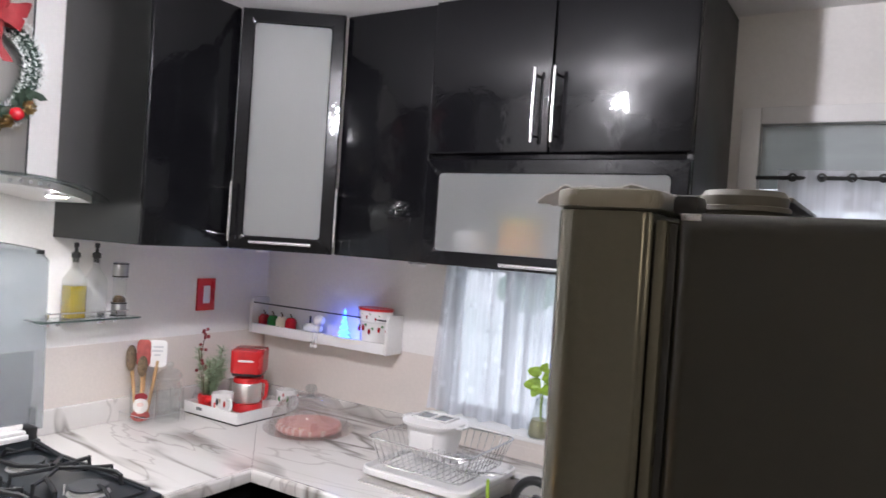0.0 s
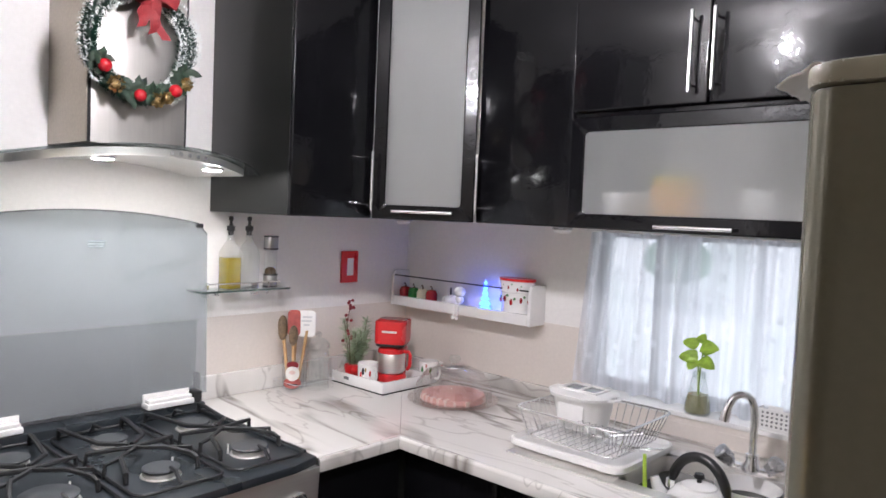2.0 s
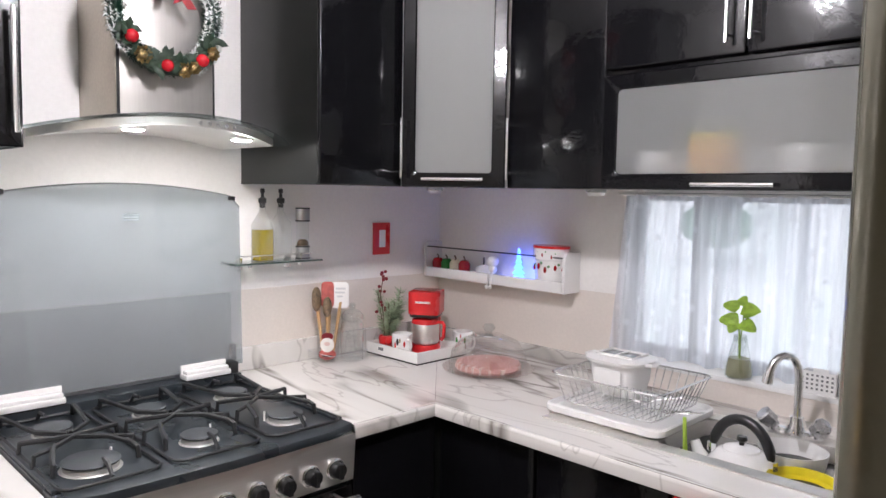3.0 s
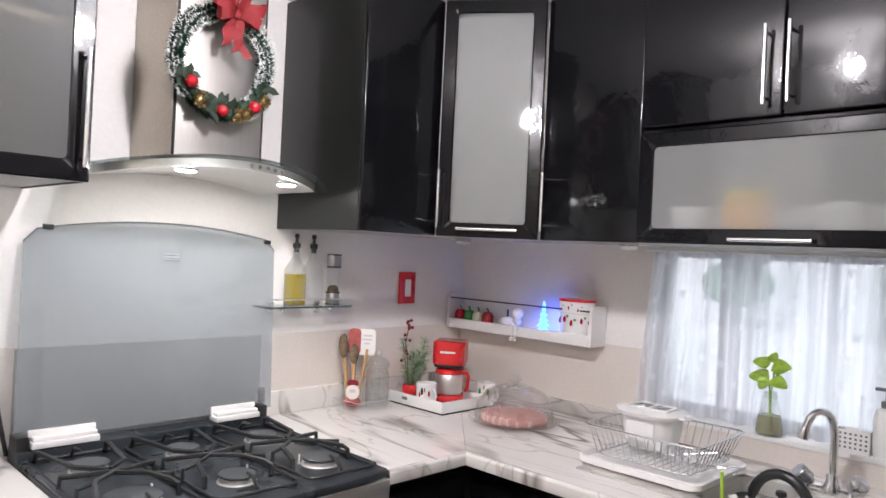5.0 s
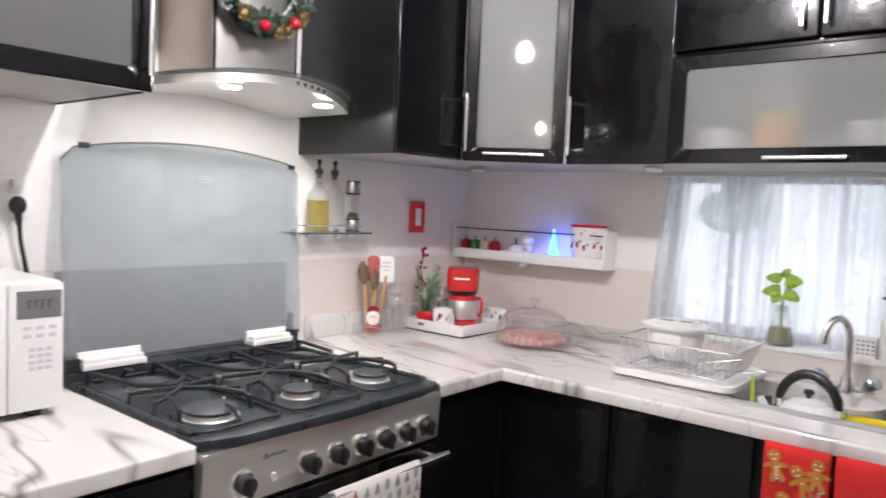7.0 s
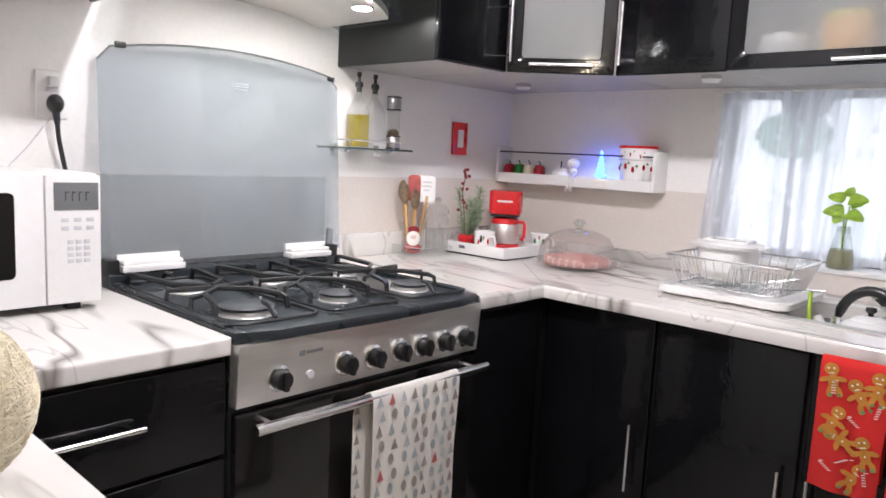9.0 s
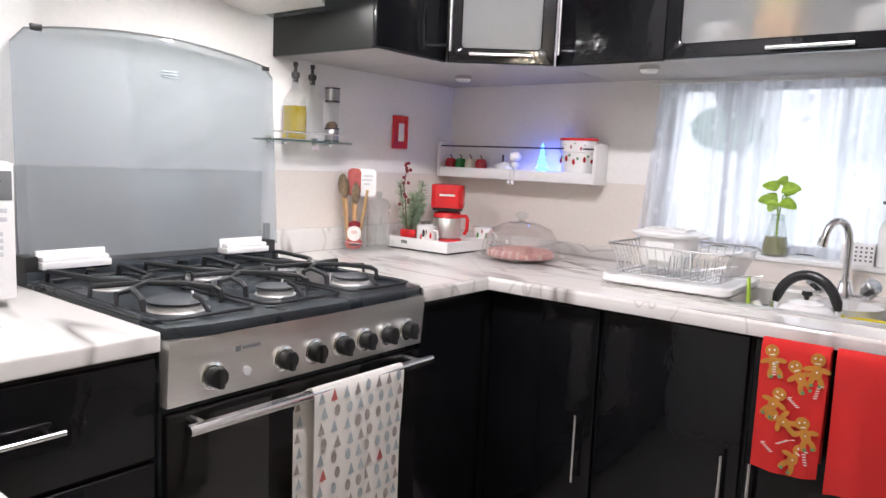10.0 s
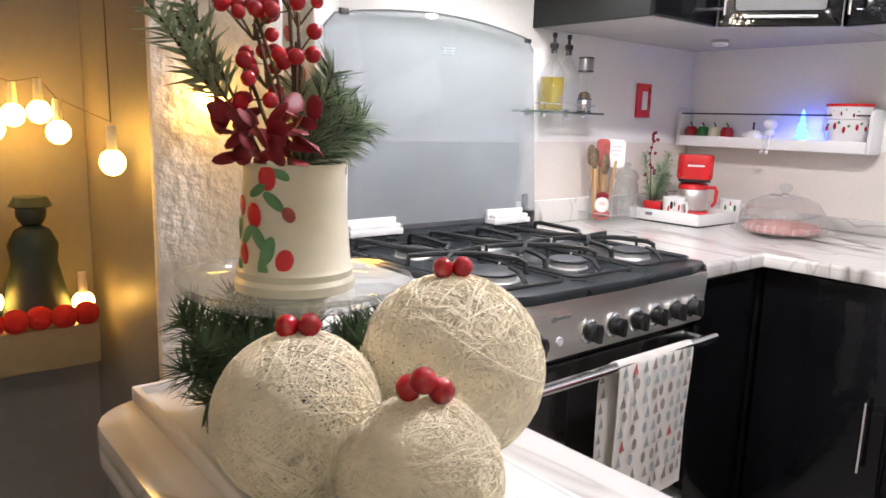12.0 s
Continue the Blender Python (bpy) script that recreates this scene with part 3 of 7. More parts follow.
def door_panel(parent, axis, face, a, b, z0, z1, name="door"):
    """A lacquered slab front on plane x = face or y = face."""
    if axis == "x":
        return part(name, box(face - 0.018, face, a, b, z0, z1, 0.004, 3), BLACK, parent, "glossy black lacquered front")
    return part(name, box(a, b, face, face + 0.018, z0, z1, 0.004, 3), BLACK, parent, "glossy black lacquered front")


def base_unit_y(x0, x1, doors, handles, label):
    """A floor cabinet on the window wall."""
    t = thing("base_cabinet", label, "cabinet", ((x0 + x1) / 2, 2.0, 0), group="base cabinets")
    ox = (x0 + x1) / 2
    part("body", box(x0 - ox + 0.001, x1 - ox - 0.001, -0.30, 0.40, 0.08, 0.862, 0.002), BLACK_SIDE, t)
    part("plinth", box(x0 - ox + 0.002, x1 - ox - 0.002, -0.25, -0.23, 0, 0.08, 0), BLACK_SIDE, t)
    for a, b in doors:
        d = door_panel(t, "y", -0.32, a - ox + 0.003, b - ox - 0.003, 0.09, 0.85)
    for hx in handles:
        bar_handle(t, (hx - ox, -0.32, 0.345), (hx - ox, -0.32, 0.545), (0, -1, 0), 0.0055, 0.028)
    return t


base_unit_y(-1.66, -1.29, [(-1.66, -1.29)], [-1.335], "black lacquered floor cabinet with one plain door")
base_unit_y(-1.285, -0.485, [(-1.285, -0.89), (-0.885, -0.485)], [-0.93, -0.862], "black lacquered sink cabinet with two plain doors")
fill = thing("base_cabinet", "black lacquered corner cabinet beside the cooker", "cabinet", (-2.03, 1.5, 0), group="base cabinets")
part("body", box(-0.37, 0.345, -0.155, 0.90, 0.08, 0.862, 0.002), BLACK_SIDE, fill)
part("front_panel", box(0.346, 0.362, -0.155, 0.165, 0.09, 0.85, 0.004), BLACK, fill, "glossy black lacquered front")
dr = thing("base_cabinet", "black lacquered drawer cabinet with steel handles", "cabinet", (-2.03, 0.29, 0), group="base cabinets")
part("body", box(-0.37, 0.345, -0.285, 0.28, 0.08, 0.862, 0.002), BLACK_SIDE, dr)
for z0, z1 in ((0.655, 0.85), (0.375, 0.645), (0.09, 0.365)):
    w = part("drawer", box(0.346, 0.364, -0.283, 0.278, z0, z1, 0.004, 3), BLACK, dr, "glossy black lacquered drawer")
    zc = z0 + 0.55 * (z1 - z0)
    bar_handle(w, (0.364, -0.10, zc), (0.364, 0.10, zc), (1, 0, 0), 0.0055, 0.028)


def slab(x0, x1, y0, y1, z0, z1, front):
    """A worktop piece, rounded along the edges that front picks."""
    bm = box(x0, x1, y0, y1, z0, z1, 0)
    es = [e for e in bm.edges if front((e.verts[0].co + e.verts[1].co) / 2)]
    if es:
        bmesh.ops.bevel(bm, geom=es, offset=0.007, segments=3, profile=0.6, affect="EDGES")
    return bm


Z0 = COUNTER - 0.037
ctop = thing("worktop", "white marble-patterned worktop with grey-brown veins", "worktop", (0, 0, 0))
SX0, SX1, SY0, SY1 = -1.02, -0.555, 1.815, 2.165       # bowl opening
part("corner_slab", prism([(XW, 1.337), (AX, 1.337), (AX, BY), (AX - 0.0008, BY + 0.0008), (XW, YW)], Z0, COUNTER), MARBLE, ctop, "white marble-patterned slab")
part("sink_slab", join(prism([(AX + 0.0008, BY + 0.0008), (SX0, BY + 0.0008), (SX0, YW), (XW + 0.001, YW)], Z0, COUNTER),
                       slab(SX0, SX1, BY, SY0, Z0, COUNTER, lambda c: False),
                       slab(SX0, SX1, SY1, YW, Z0, COUNTER, lambda c: False),
                       slab(SX1, -0.48, BY, YW, Z0, COUNTER, lambda c: c.x > -0.481)), MARBLE, ctop, "white marble-patterned slab")
part("front_edge", join(tube([(AX - 0.006, 1.337, COUNTER - 0.012), (AX - 0.006, BY + 0.006, COUNTER - 0.012)], 0.0125, 12),
                        tube([(AX - 0.006, BY + 0.006, COUNTER - 0.012), (-0.481, BY + 0.006, COUNTER - 0.012)], 0.0125, 12),
                        box(AX - 0.01, AX + 0.0063, 1.337, BY + 0.004, Z0 - 0.002, COUNTER - 0.012, 0.002),
                        box(AX, -0.480, BY - 0.0063, BY + 0.01, Z0 - 0.002, COUNTER - 0.012, 0.002)), MARBLE_EDGE, ctop, "rounded worktop nosing")
part("upstand", join(box(XW + 0.003, XW + 0.02, 1.36, YW - 0.02, COUNTER, 0.985, 0.005), box(XW + 0.0205, WX0 - 0.031, YW - 0.023, YW - 0.003, COUNTER, 0.947, 0.005)), MARBLE, ctop, "low upstand along the walls")
ltop = thing("worktop", "white marble-patterned worktop under the microwave", "worktop", (0, 0, 0))
part("slab", slab(XW, AX, 0.0, 0.574, Z0, COUNTER, lambda c: c.x > AX - 0.001), MARBLE, ltop)
part("upstand", box(XW + 0.003, XW + 0.02, 0.0, 0.56, COUNTER, 0.985, 0.005), MARBLE, ltop)
btop = thing("breakfast_bar", "white marble-patterned bar top with a rounded corner", "worktop", (0, 0, 0))
part("top_board", prism(rounded(-1.345, -0.70, -0.24, 0.065, 0.055, 6), BAR - 0.020, BAR, 0.006), MARBLE_2, btop)
part("edge_band", prism(rounded(-1.3445, -0.7005, -0.2395, 0.0645, 0.055, 6), BAR - 0.036, BAR - 0.0205, 0.003), MARBLE_2, btop, "rounded lower edge band")

# ---------------------------------------------------------------- wall cabinets
UZ0, UZ1 = 1.565, 2.375
AF, BF = -1.93, 1.95
DL, DR = (AF, 1.752), (-1.642, BF)      # ends of the slanted corner front
cabA = thing("wall_cabinet", "tall black lacquered wall cabinet with a plain door", "cabinet", (0, 0, 0), group="wall cabinets")
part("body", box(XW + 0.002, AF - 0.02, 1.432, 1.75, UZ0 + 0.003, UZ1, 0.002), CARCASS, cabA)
part("side_panel", box(XW + 0.002, AF - 0.002, 1.414, 1.431, UZ0, UZ1, 0.002), BLACK_SIDE, cabA, "matt black side panel")
dA = part("door", box(AF - 0.018, AF, 1.412, 1.747, UZ0, UZ1, 0.006, 3), BLACK, cabA, "glossy black lacquered door")
bar_handle(dA, (AF, 1.700, 1.592), (AF, 1.700, 1.787), (1, -0.05, 0), 0.0055, 0.05)

cabC = thing("wall_cabinet", "black corner wall cabinet with a frosted glass door", "cabinet", (0, 0, 0), group="wall cabinets")
part("body", prism([(XW + 0.002, 1.753), (AF - 0.02, 1.753), (DR[0] - 0.004, BF + 0.02), (DR[0] - 0.004, YW - 0.002), (XW + 0.002, YW - 0.002)], UZ0 + 0.003, UZ1), CARCASS, cabC)


def framed_door(parent, m, width, z0, z1, border, top, bottom, radius=0.012, glass_mat=None):
    """A door frame round frosted glass, in the plane of x and z of pose m, facing -y."""
    rings = []
    f = bmesh.new()
    for grow, dep in ((0.0, 0.0), (0.0, 0.016), (0.004, 0.02), (border - 0.006, 0.02), (border, 0.014), (border, 0.0)):
        k = grow / border
        rings.append([f.verts.new((x, -dep, z)) for x, z in rounded(grow, width - grow, z0 + bottom * k, z1 - top * k, 0.003 + (radius - 0.003) * k)])
    for a, b in zip(rings, rings[1:] + rings[:1]):
        for i in range(len(a)):
            f.faces.new((a[i], a[(i + 1) % len(a)], b[(i + 1) % len(a)], b[i]))
    d = part("door", moved(f, m), BLACK, parent, "glossy black door frame")
    out = [(x, y) for x, y in rounded(border - 0.002, width - border + 0.002, z0 + bottom - 0.002, z1 - top + 0.002, radius)]
    p = moved(prism(out, -0.006, 0.0), m @ pose(0, -0.0165, 0, 90, 0, 0))
    g = part("glass_pane", p, glass_mat or FROSTED, d, "frosted pale grey glass")
    g.data.materials.append(GLASS_BACK)
    face = (m.to_3x3() @ Vector((0, -1, 0))).normalized()
    for f in g.data.polygons:
        f.material_index = 0 if f.normal.dot(face) > 0.9 else 1
    return d


ang = math.degrees(math.atan2(DR[1] - DL[1], DR[0] - DL[0]))
wid = math.hypot(DR[1] - DL[1], DR[0] - DL[0])
mC = pose(DL[0] + 0.001, DL[1], 0, 0, 0, ang)
dC = framed_door(cabC, mC, wid - 0.004, UZ0, UZ1, 0.047, 0.05, 0.05)
part("handle", moved(join(tube([(0.07, -0.034, 1.592), (wid - 0.075, -0.034, 1.592)], 0.0055, 10), tube([(0.09, -0.02, 1.592), (0.09, -0.034, 1.592)], 0.004), tube([(wid - 0.095, -0.02, 1.592), (wid - 0.095, -0.034, 1.592)], 0.004)), mC), CHROME, dC, "slim steel bar handle")

cabB = thing("wall_cabinet", "black lacquered wall cabinet with a plain door", "cabinet", (0, 0, 0), group="wall cabinets")
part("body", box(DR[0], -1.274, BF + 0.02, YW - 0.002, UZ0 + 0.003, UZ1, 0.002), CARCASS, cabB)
dB = part("door", box(DR[0] + 0.003, -1.276, BF, BF + 0.018, UZ0, UZ1, 0.006, 3), BLACK, cabB, "glossy black lacquered door")
bar_handle(dB, (-1.606, BF, 1.592), (-1.606, BF, 1.787), (0.02, -1, 0), 0.0055, 0.045)

WR = -0.47
cabW = thing("wall_cabinet", "wide black wall cabinet with a frosted flap below two doors", "cabinet", (0, 0, 0), group="wall cabinets")
for a, b in ((-1.272, -1.256), (WR - 0.036, WR - 0.02)):
    part("carcass_side", box(a, b, BF + 0.022, YW - 0.002, UZ0 + 0.003, UZ1, 0.002), CARCASS, cabW)
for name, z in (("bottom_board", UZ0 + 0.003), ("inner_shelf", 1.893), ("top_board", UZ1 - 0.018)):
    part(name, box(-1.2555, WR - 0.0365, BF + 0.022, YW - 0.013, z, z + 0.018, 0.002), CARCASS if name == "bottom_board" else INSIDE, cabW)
part("back_board", box(-1.2555, WR - 0.0365, YW - 0.012, YW - 0.002, UZ0 + 0.004, UZ1 - 0.001, 0), INSIDE, cabW)
part("inner_board", box(-1.2555, WR - 0.0365, BF + 0.023, YW - 0.014, UZ0 + 0.0212, UZ0 + 0.024, 0), INSIDE, cabW, "white inside board")
part("side_panel", box(WR - 0.018, WR, BF + 0.002, YW - 0.002, UZ0, UZ1, 0.002), BLACK_SIDE, cabW, "matt black side panel")
part("middle_rail", box(-1.272, WR - 0.019, BF + 0.004, BF + 0.021, 1.88, 1.925, 0.002), BLACK, cabW)
flap = framed_door(cabW, pose(-1.270, BF + 0.0, 0), WR + 1.270 - 0.002, UZ0, 1.888, 0.05, 0.045, 0.045, 0.014)
bar_handle(flap, (-0.985, BF - 0.02, 1.579), (-0.775, BF - 0.02, 1.579), (0, -1, 0), 0.0055, 0.02)
for a, b, hx in ((-1.270, -0.868, -0.905), (-0.864, WR - 0.002, -0.845)):
    d = part("door", box(a, b, BF - 0.018, BF, 1.905, UZ1, 0.006, 3), BLACK, cabW, "glossy black lacquered door")
    bar_handle(d, (hx, BF - 0.018, 1.93), (hx, BF - 0.018, 2.14), (0, -1, 0), 0.0055, 0.035)

# crockery behind the satin flap
SHELF_IN = UZ0 + 0.024
for x, y, r, h, m, lab in ((-1.155, 2.055, 0.062, 0.085, WHITE_GLOSS, "white bowl stack behind the satin flap"), (-0.745, 2.055, 0.062, 0.095, WHITE_GLOSS, "white bowl stack behind the satin flap"), (-0.60, 2.05, 0.05, 0.085, WHITE_PLASTIC, "white storage jar behind the satin flap")):
    t = thing("bowl_stack" if "bowl" in lab else "storage_jar", lab, "crockery", (x, y, SHELF_IN), group="crockery in the wall cabinet")
    part("body", lathe([(0, 0), (r * 0.7, 0), (r, h * 0.3), (r * 1.02, h * 0.95), (r * 0.97, h), (0, h)], 28), m, t)
ob_ = thing("food_tin", "orange-yellow food tin behind the satin flap", "tin", (-0.985, 2.06, SHELF_IN), group="crockery in the wall cabinet")
part("can", lathe([(0, 0), (0.070, 0), (0.073, 0.004), (0.073, 0.118), (0.070, 0.122), (0, 0.122)], 30), ORANGE, ob_)
part("lid", lathe([(0.074, 0.112), (0.0755, 0.114), (0.0755, 0.127), (0.072, 0.130), (0, 0.130)], 30), YELLOW, ob_, "yellow lid")

LZ0 = 1.63
cabL = thing("wall_cabinet", "black wall cabinet with a frosted glass door beside the hood", "cabinet", (0, 0, 0), group="wall cabinets")
part("bottom_board", box(XW + 0.002, AF - 0.001, 0.004, 0.595, LZ0 + 0.003, LZ0 + 0.021, 0.002), CARCASS, cabL)
part("top_board", box(XW + 0.002, AF - 0.001, 0.004, 0.595, UZ1 - 0.018, UZ1, 0.002), CARCASS, cabL)
part("back_board", box(XW + 0.002, XW + 0.012, 0.004, 0.595, LZ0 + 0.0212, UZ1 - 0.0182, 0), TAN, cabL)
part("carcass_side", box(XW + 0.0125, AF - 0.001, 0.004, 0.020, LZ0 + 0.0212, UZ1 - 0.0182, 0), TAN, cabL)
part("inner_shelf", box(XW + 0.0125, AF - 0.06, 0.0205, 0.5945, 1.99, 2.008, 0.001), TAN, cabL)
part("side_panel", box(XW + 0.002, AF - 0.022, 0.596, 0.606, LZ0, UZ1, 0.002), BLACK_SIDE, cabL, "matt black side panel")
dL = framed_door(cabL, pose(AF, 0.006, 0, 0, 0, 90), 0.60, LZ0, UZ1, 0.052, 0.05, 0.05, glass_mat=FROSTED_ROUGH_DIM)
bar_handle(dL, (AF + 0.02, 0.585, 1.66), (AF + 0.02, 0.585, 1.93), (1, 0, 0), 0.006, 0.03)
part("hook", tube([(-2.12, 0.25, LZ0), (-2.12, 0.25, LZ0 - 0.012), (-2.09, 0.28, LZ0 - 0.014), (-2.09, 0.32, LZ0 - 0.012)], 0.003), BLACK_PLASTIC, cabL, "small black hook")

for (x, y) in ((-2.10, 2.07), (-1.36, 2.05)):
    s = thing("puck_light", "small round white lamp, unlit, under the wall cabinet", "lamp", (x, y, UZ0 + 0.003), group="puck lamps")
    part("housing", lathe([(0, 0), (0.03, 0), (0.032, -0.006), (0.032, -0.012), (0.028, -0.014)], 20), WIRE, s, "steel ring")
    part("lens", lathe([(0.028, -0.014), (0.024, -0.022), (0, -0.024)], 20), WHITE_PLASTIC, s)

# ---------------------------------------------------------------- cooker hood with wreath
hood = thing("cooker_hood", "stainless steel chimney hood with a curved glass visor", "cooker hood", (0, 0, 0))
HC = 1.03
part("chimney", box(XW + 0.002, -2.125, 0.889, 1.171, 1.745, TOP - 0.003, 0.002), STEEL_V, hood, "brushed steel chimney")
# Thin sheet over the chimney side; its brown-dark reflection is painted, same steel
part("chimney_side", box(XW + 0.003, -2.1255, 0.8855, 0.8888, 1.745, TOP - 0.004, 0.001), STEEL_SIDE_DIM, hood, "brushed steel side with its dim brown reflection put into the colour")
for a, b in ((0.889, 0.897), (1.166, 1.171)):
    part("trim_strip", box(-2.127, -2.122, a, b, 1.745, TOP - 0.004, 0.001), BLACK_PLASTIC, hood, "dark edge strip")


def hood_z(y):
    return 1.742 - 0.052 * ((y - HC) / 0.39) ** 2


def hood_x(y, half, deep):
    u = (y - HC) / half
    return -2.16 + deep * max(0.0, 1 - u * u) ** 0.75


def sheet(y0, y1, half, deep, lift, thick, n=28):
    """A visor that bows forward and droops to its sides."""
    bm = bmesh.new()
    back_t, front_t, back_b, front_b = [], [], [], []
    for i in range(n + 1):
        y = y0 + (y1 - y0) * i / n
        z, xf = hood_z(y) + lift, hood_x(y, half, deep)
        back_t.append(bm.verts.new((XW + 0.004, y, z)))
        front_t.append(bm.verts.new((xf, y, z)))
        back_b.append(bm.verts.new((XW + 0.004, y, z - thick)))
        front_b.append(bm.verts.new((xf, y, z - thick)))
    for i in range(n):
        for a, b in ((back_t, front_t), (front_t, front_b), (front_b, back_b), (back_b, back_t)):
            bm.faces.new((a[i], a[i + 1], b[i + 1], b[i]))
    for i in (0, n):
        bm.faces.new((back_t[i], front_t[i], front_b[i], back_b[i]))
    return bm


part("visor", sheet(0.645, 1.408, 0.42, 0.24, 0.0, 0.006), VISOR, hood, "curved smoked glass visor")
part("canopy", sheet(0.70, 1.335, 0.38, 0.20, -0.008, 0.022), STEEL, hood, "brushed steel canopy")
for y in (0.905, 1.225):
    l = part("lamp", lathe([(0, -0.004), (0.028, -0.004), (0.034, 0.0), (0.034, 0.006)], 20, (-2.06, y, hood_z(y) - 0.034)), CHROME, hood, "round chrome spot")
    part("lamp_lens", lathe([(0, -0.0065), (0.025, -0.006), (0.027, -0.0042)], 20, (-2.06, y, hood_z(y) - 0.034)), HOOD_GLOW, l, "lit lens")
for i in range(5):
    y = 1.045 + i * 0.027
    part("button", disc_y(0.006, 0.005, (hood_x(y, 0.38, 0.20) - 0.001, y, hood_z(y) - 0.019), 14), CHROME, hood)

wreath = thing("christmas_wreath", "green tinsel wreath with frosted tips, red baubles and a bow", "wreath", (-2.085, 1.010, 2.022))
rng = random.Random(11)
WRR = 0.137
ringpts = [Vector((0.006 * math.sin(5 * a), WRR * math.cos(a), WRR * math.sin(a) * 1.04)) for a in [2 * math.pi * i / 40 for i in range(41)]]
part("ring", tube(ringpts[:-1], 0.012, 8, True), TINSEL, wreath)
bm = bmesh.new()
needles(bm, ringpts, 9000, 0.036, rng, 0.0016)
part("tinsel", bm, TINSEL, wreath, "dark green tinsel", 180)
bm = bmesh.new()
for grow, n in ((1.24, 420), (1.14, 420), (1.03, 330), (0.90, 330), (0.80, 520)):
    flecks = [Vector((p.x + 0.020, p.y * grow, p.z * grow)) for p in ringpts]
    needles(bm, flecks[33:] + flecks[1:26], n, 0.012, rng, 0.0009)
part("frosting", bm, FROST, wreath, "white frosted tips", 180)
bm = bmesh.new()
for _ in range(62):
    a = radians(rng.uniform(200, 335))
    c = Vector((0.028 + rng.uniform(0, 0.02), WRR * math.cos(a) * rng.uniform(0.82, 1.18), WRR * math.sin(a) * rng.uniform(0.86, 1.22)))
    d = Vector((rng.uniform(0, 0.5), rng.uniform(-1, 1), rng.uniform(-1, 1))).normalized()
    s = d.cross(Vector((1, 0, 0))).normalized() * 0.011
    lift = Vector((0.006, 0, 0))
    tip, tail = bm.verts.new(c + d * 0.028), bm.verts.new(c - d * 0.022)
    mid = bm.verts.new(c + lift)
    for way in (s, -s):
        p1, p2, p3 = bm.verts.new(c - d * 0.010 + way), bm.verts.new(c + d * 0.002 + way * 0.7), bm.verts.new(c + d * 0.012 + way * 0.95)
        bm.faces.new((tail, p1, mid))
        bm.faces.new((p1, p2, mid))
        bm.faces.new((p2, p3, mid))
        bm.faces.new((p3, tip, mid))
tagged(part("holly_leaf", bm, HOLLY, wreath, "dark green holly leaves", 180), kind="stuff")
for deg, rr in ((214, 0.018), (262, 0.017), (306, 0.0185)):
    part("bauble", ball(rr, (0.050, WRR * math.cos(radians(deg)), WRR * 1.08 * math.sin(radians(deg)))), RED_SATIN, wreath, "shiny red bauble")
for deg, rr in ((234, 0.020), (282, 0.018), (322, 0.016), (294, 0.014)):
    cone = bmesh.new()
    at = Vector((0.046, WRR * 1.04 * math.cos(radians(deg)), WRR * 1.14 * math.sin(radians(deg))))
    for k in range(26):
        a, v = k * 2.4, k / 26
        q = at + Vector((rr * 0.9 * (1 - 2 * v) * 0.6 + 0.004, rr * math.sqrt(max(0, 1 - (1 - 2 * v) ** 2)) * math.cos(a), rr * math.sqrt(max(0, 1 - (1 - 2 * v) ** 2)) * math.sin(a)))
        o = (q - at).normalized()
        t1_ = o.orthogonal().normalized() * 0.006
        cone.faces.new([cone.verts.new(q - t1_), cone.verts.new(q + o * 0.006), cone.verts.new(q + t1_), cone.verts.new(q - o * 0.006)])
    part("pine_cone", join(cone, ball(rr * 0.7, at, (0.7, 1, 1), 10, 8)), GOLD, wreath, "gilded pine cone", 30)


def ribbon(points, width, wdir):
    bm = bmesh.new()
    wv = Vector(wdir) * width / 2
    prev = None
    for p in points:
        cur = (bm.verts.new(Vector(p) - wv), bm.verts.new(Vector(p) + wv))
        if prev:
            bm.faces.new((prev[0], prev[1], cur[1], cur[0]))
        prev = cur
    bm.normal_update()
    bmesh.ops.solidify(bm, geom=bm.faces[:], thickness=0.001)
    return bm


def bow_loop(way, lift, size, wide):
    """One ribbon loop that leaves the knot, swells and comes back."""
    pts = []
    for k in range(13):
        a = 2 * math.pi * k / 12
        r = 0.5 * size * (1 - math.cos(a))
        pts.append((0.055 + 0.028 * math.sin(a) + 0.012 * (1 - math.cos(a)), way * r, 0.125 + lift * r / size + 0.006 * math.sin(2 * a)))
    return ribbon(pts, wide, (0.35, 0.15 * way, 1))


def bow_tail(dy, length, wave):
    pts = [(0.058 + 0.008 * math.sin(k * 1.3 + wave), dy * (k / 6) + 0.006 * math.sin(k * 1.1 + wave), 0.125 - length * k / 6) for k in range(7)]
    return ribbon(pts, 0.024, (0.25, 1, 0.2 * wave))


bow = part("bow", ball(0.013, (0.07, 0, 0.125), (0.7, 1, 1.1), 12, 8), BOW_RED, wreath, "red ribbon bow with hanging tails")
for way, lift, size, wide in ((-1, 0.03, 0.078, 0.034), (1, 0.03, 0.082, 0.034), (-1, -0.012, 0.062, 0.030), (1, -0.016, 0.066, 0.030), (-0.45, 0.05, 0.06, 0.028), (0.5, 0.05, 0.06, 0.028)):
    part("loop", bow_loop(way, lift, size, wide), BOW_RED, bow, "", 40)
for dy, length, wave in ((0.04, 0.115, 0.4), (-0.03, 0.09, 1.6), (0.008, 0.10, 2.6)):
    part("tail", bow_tail(dy, length, wave), BOW_RED, bow, "", 40)

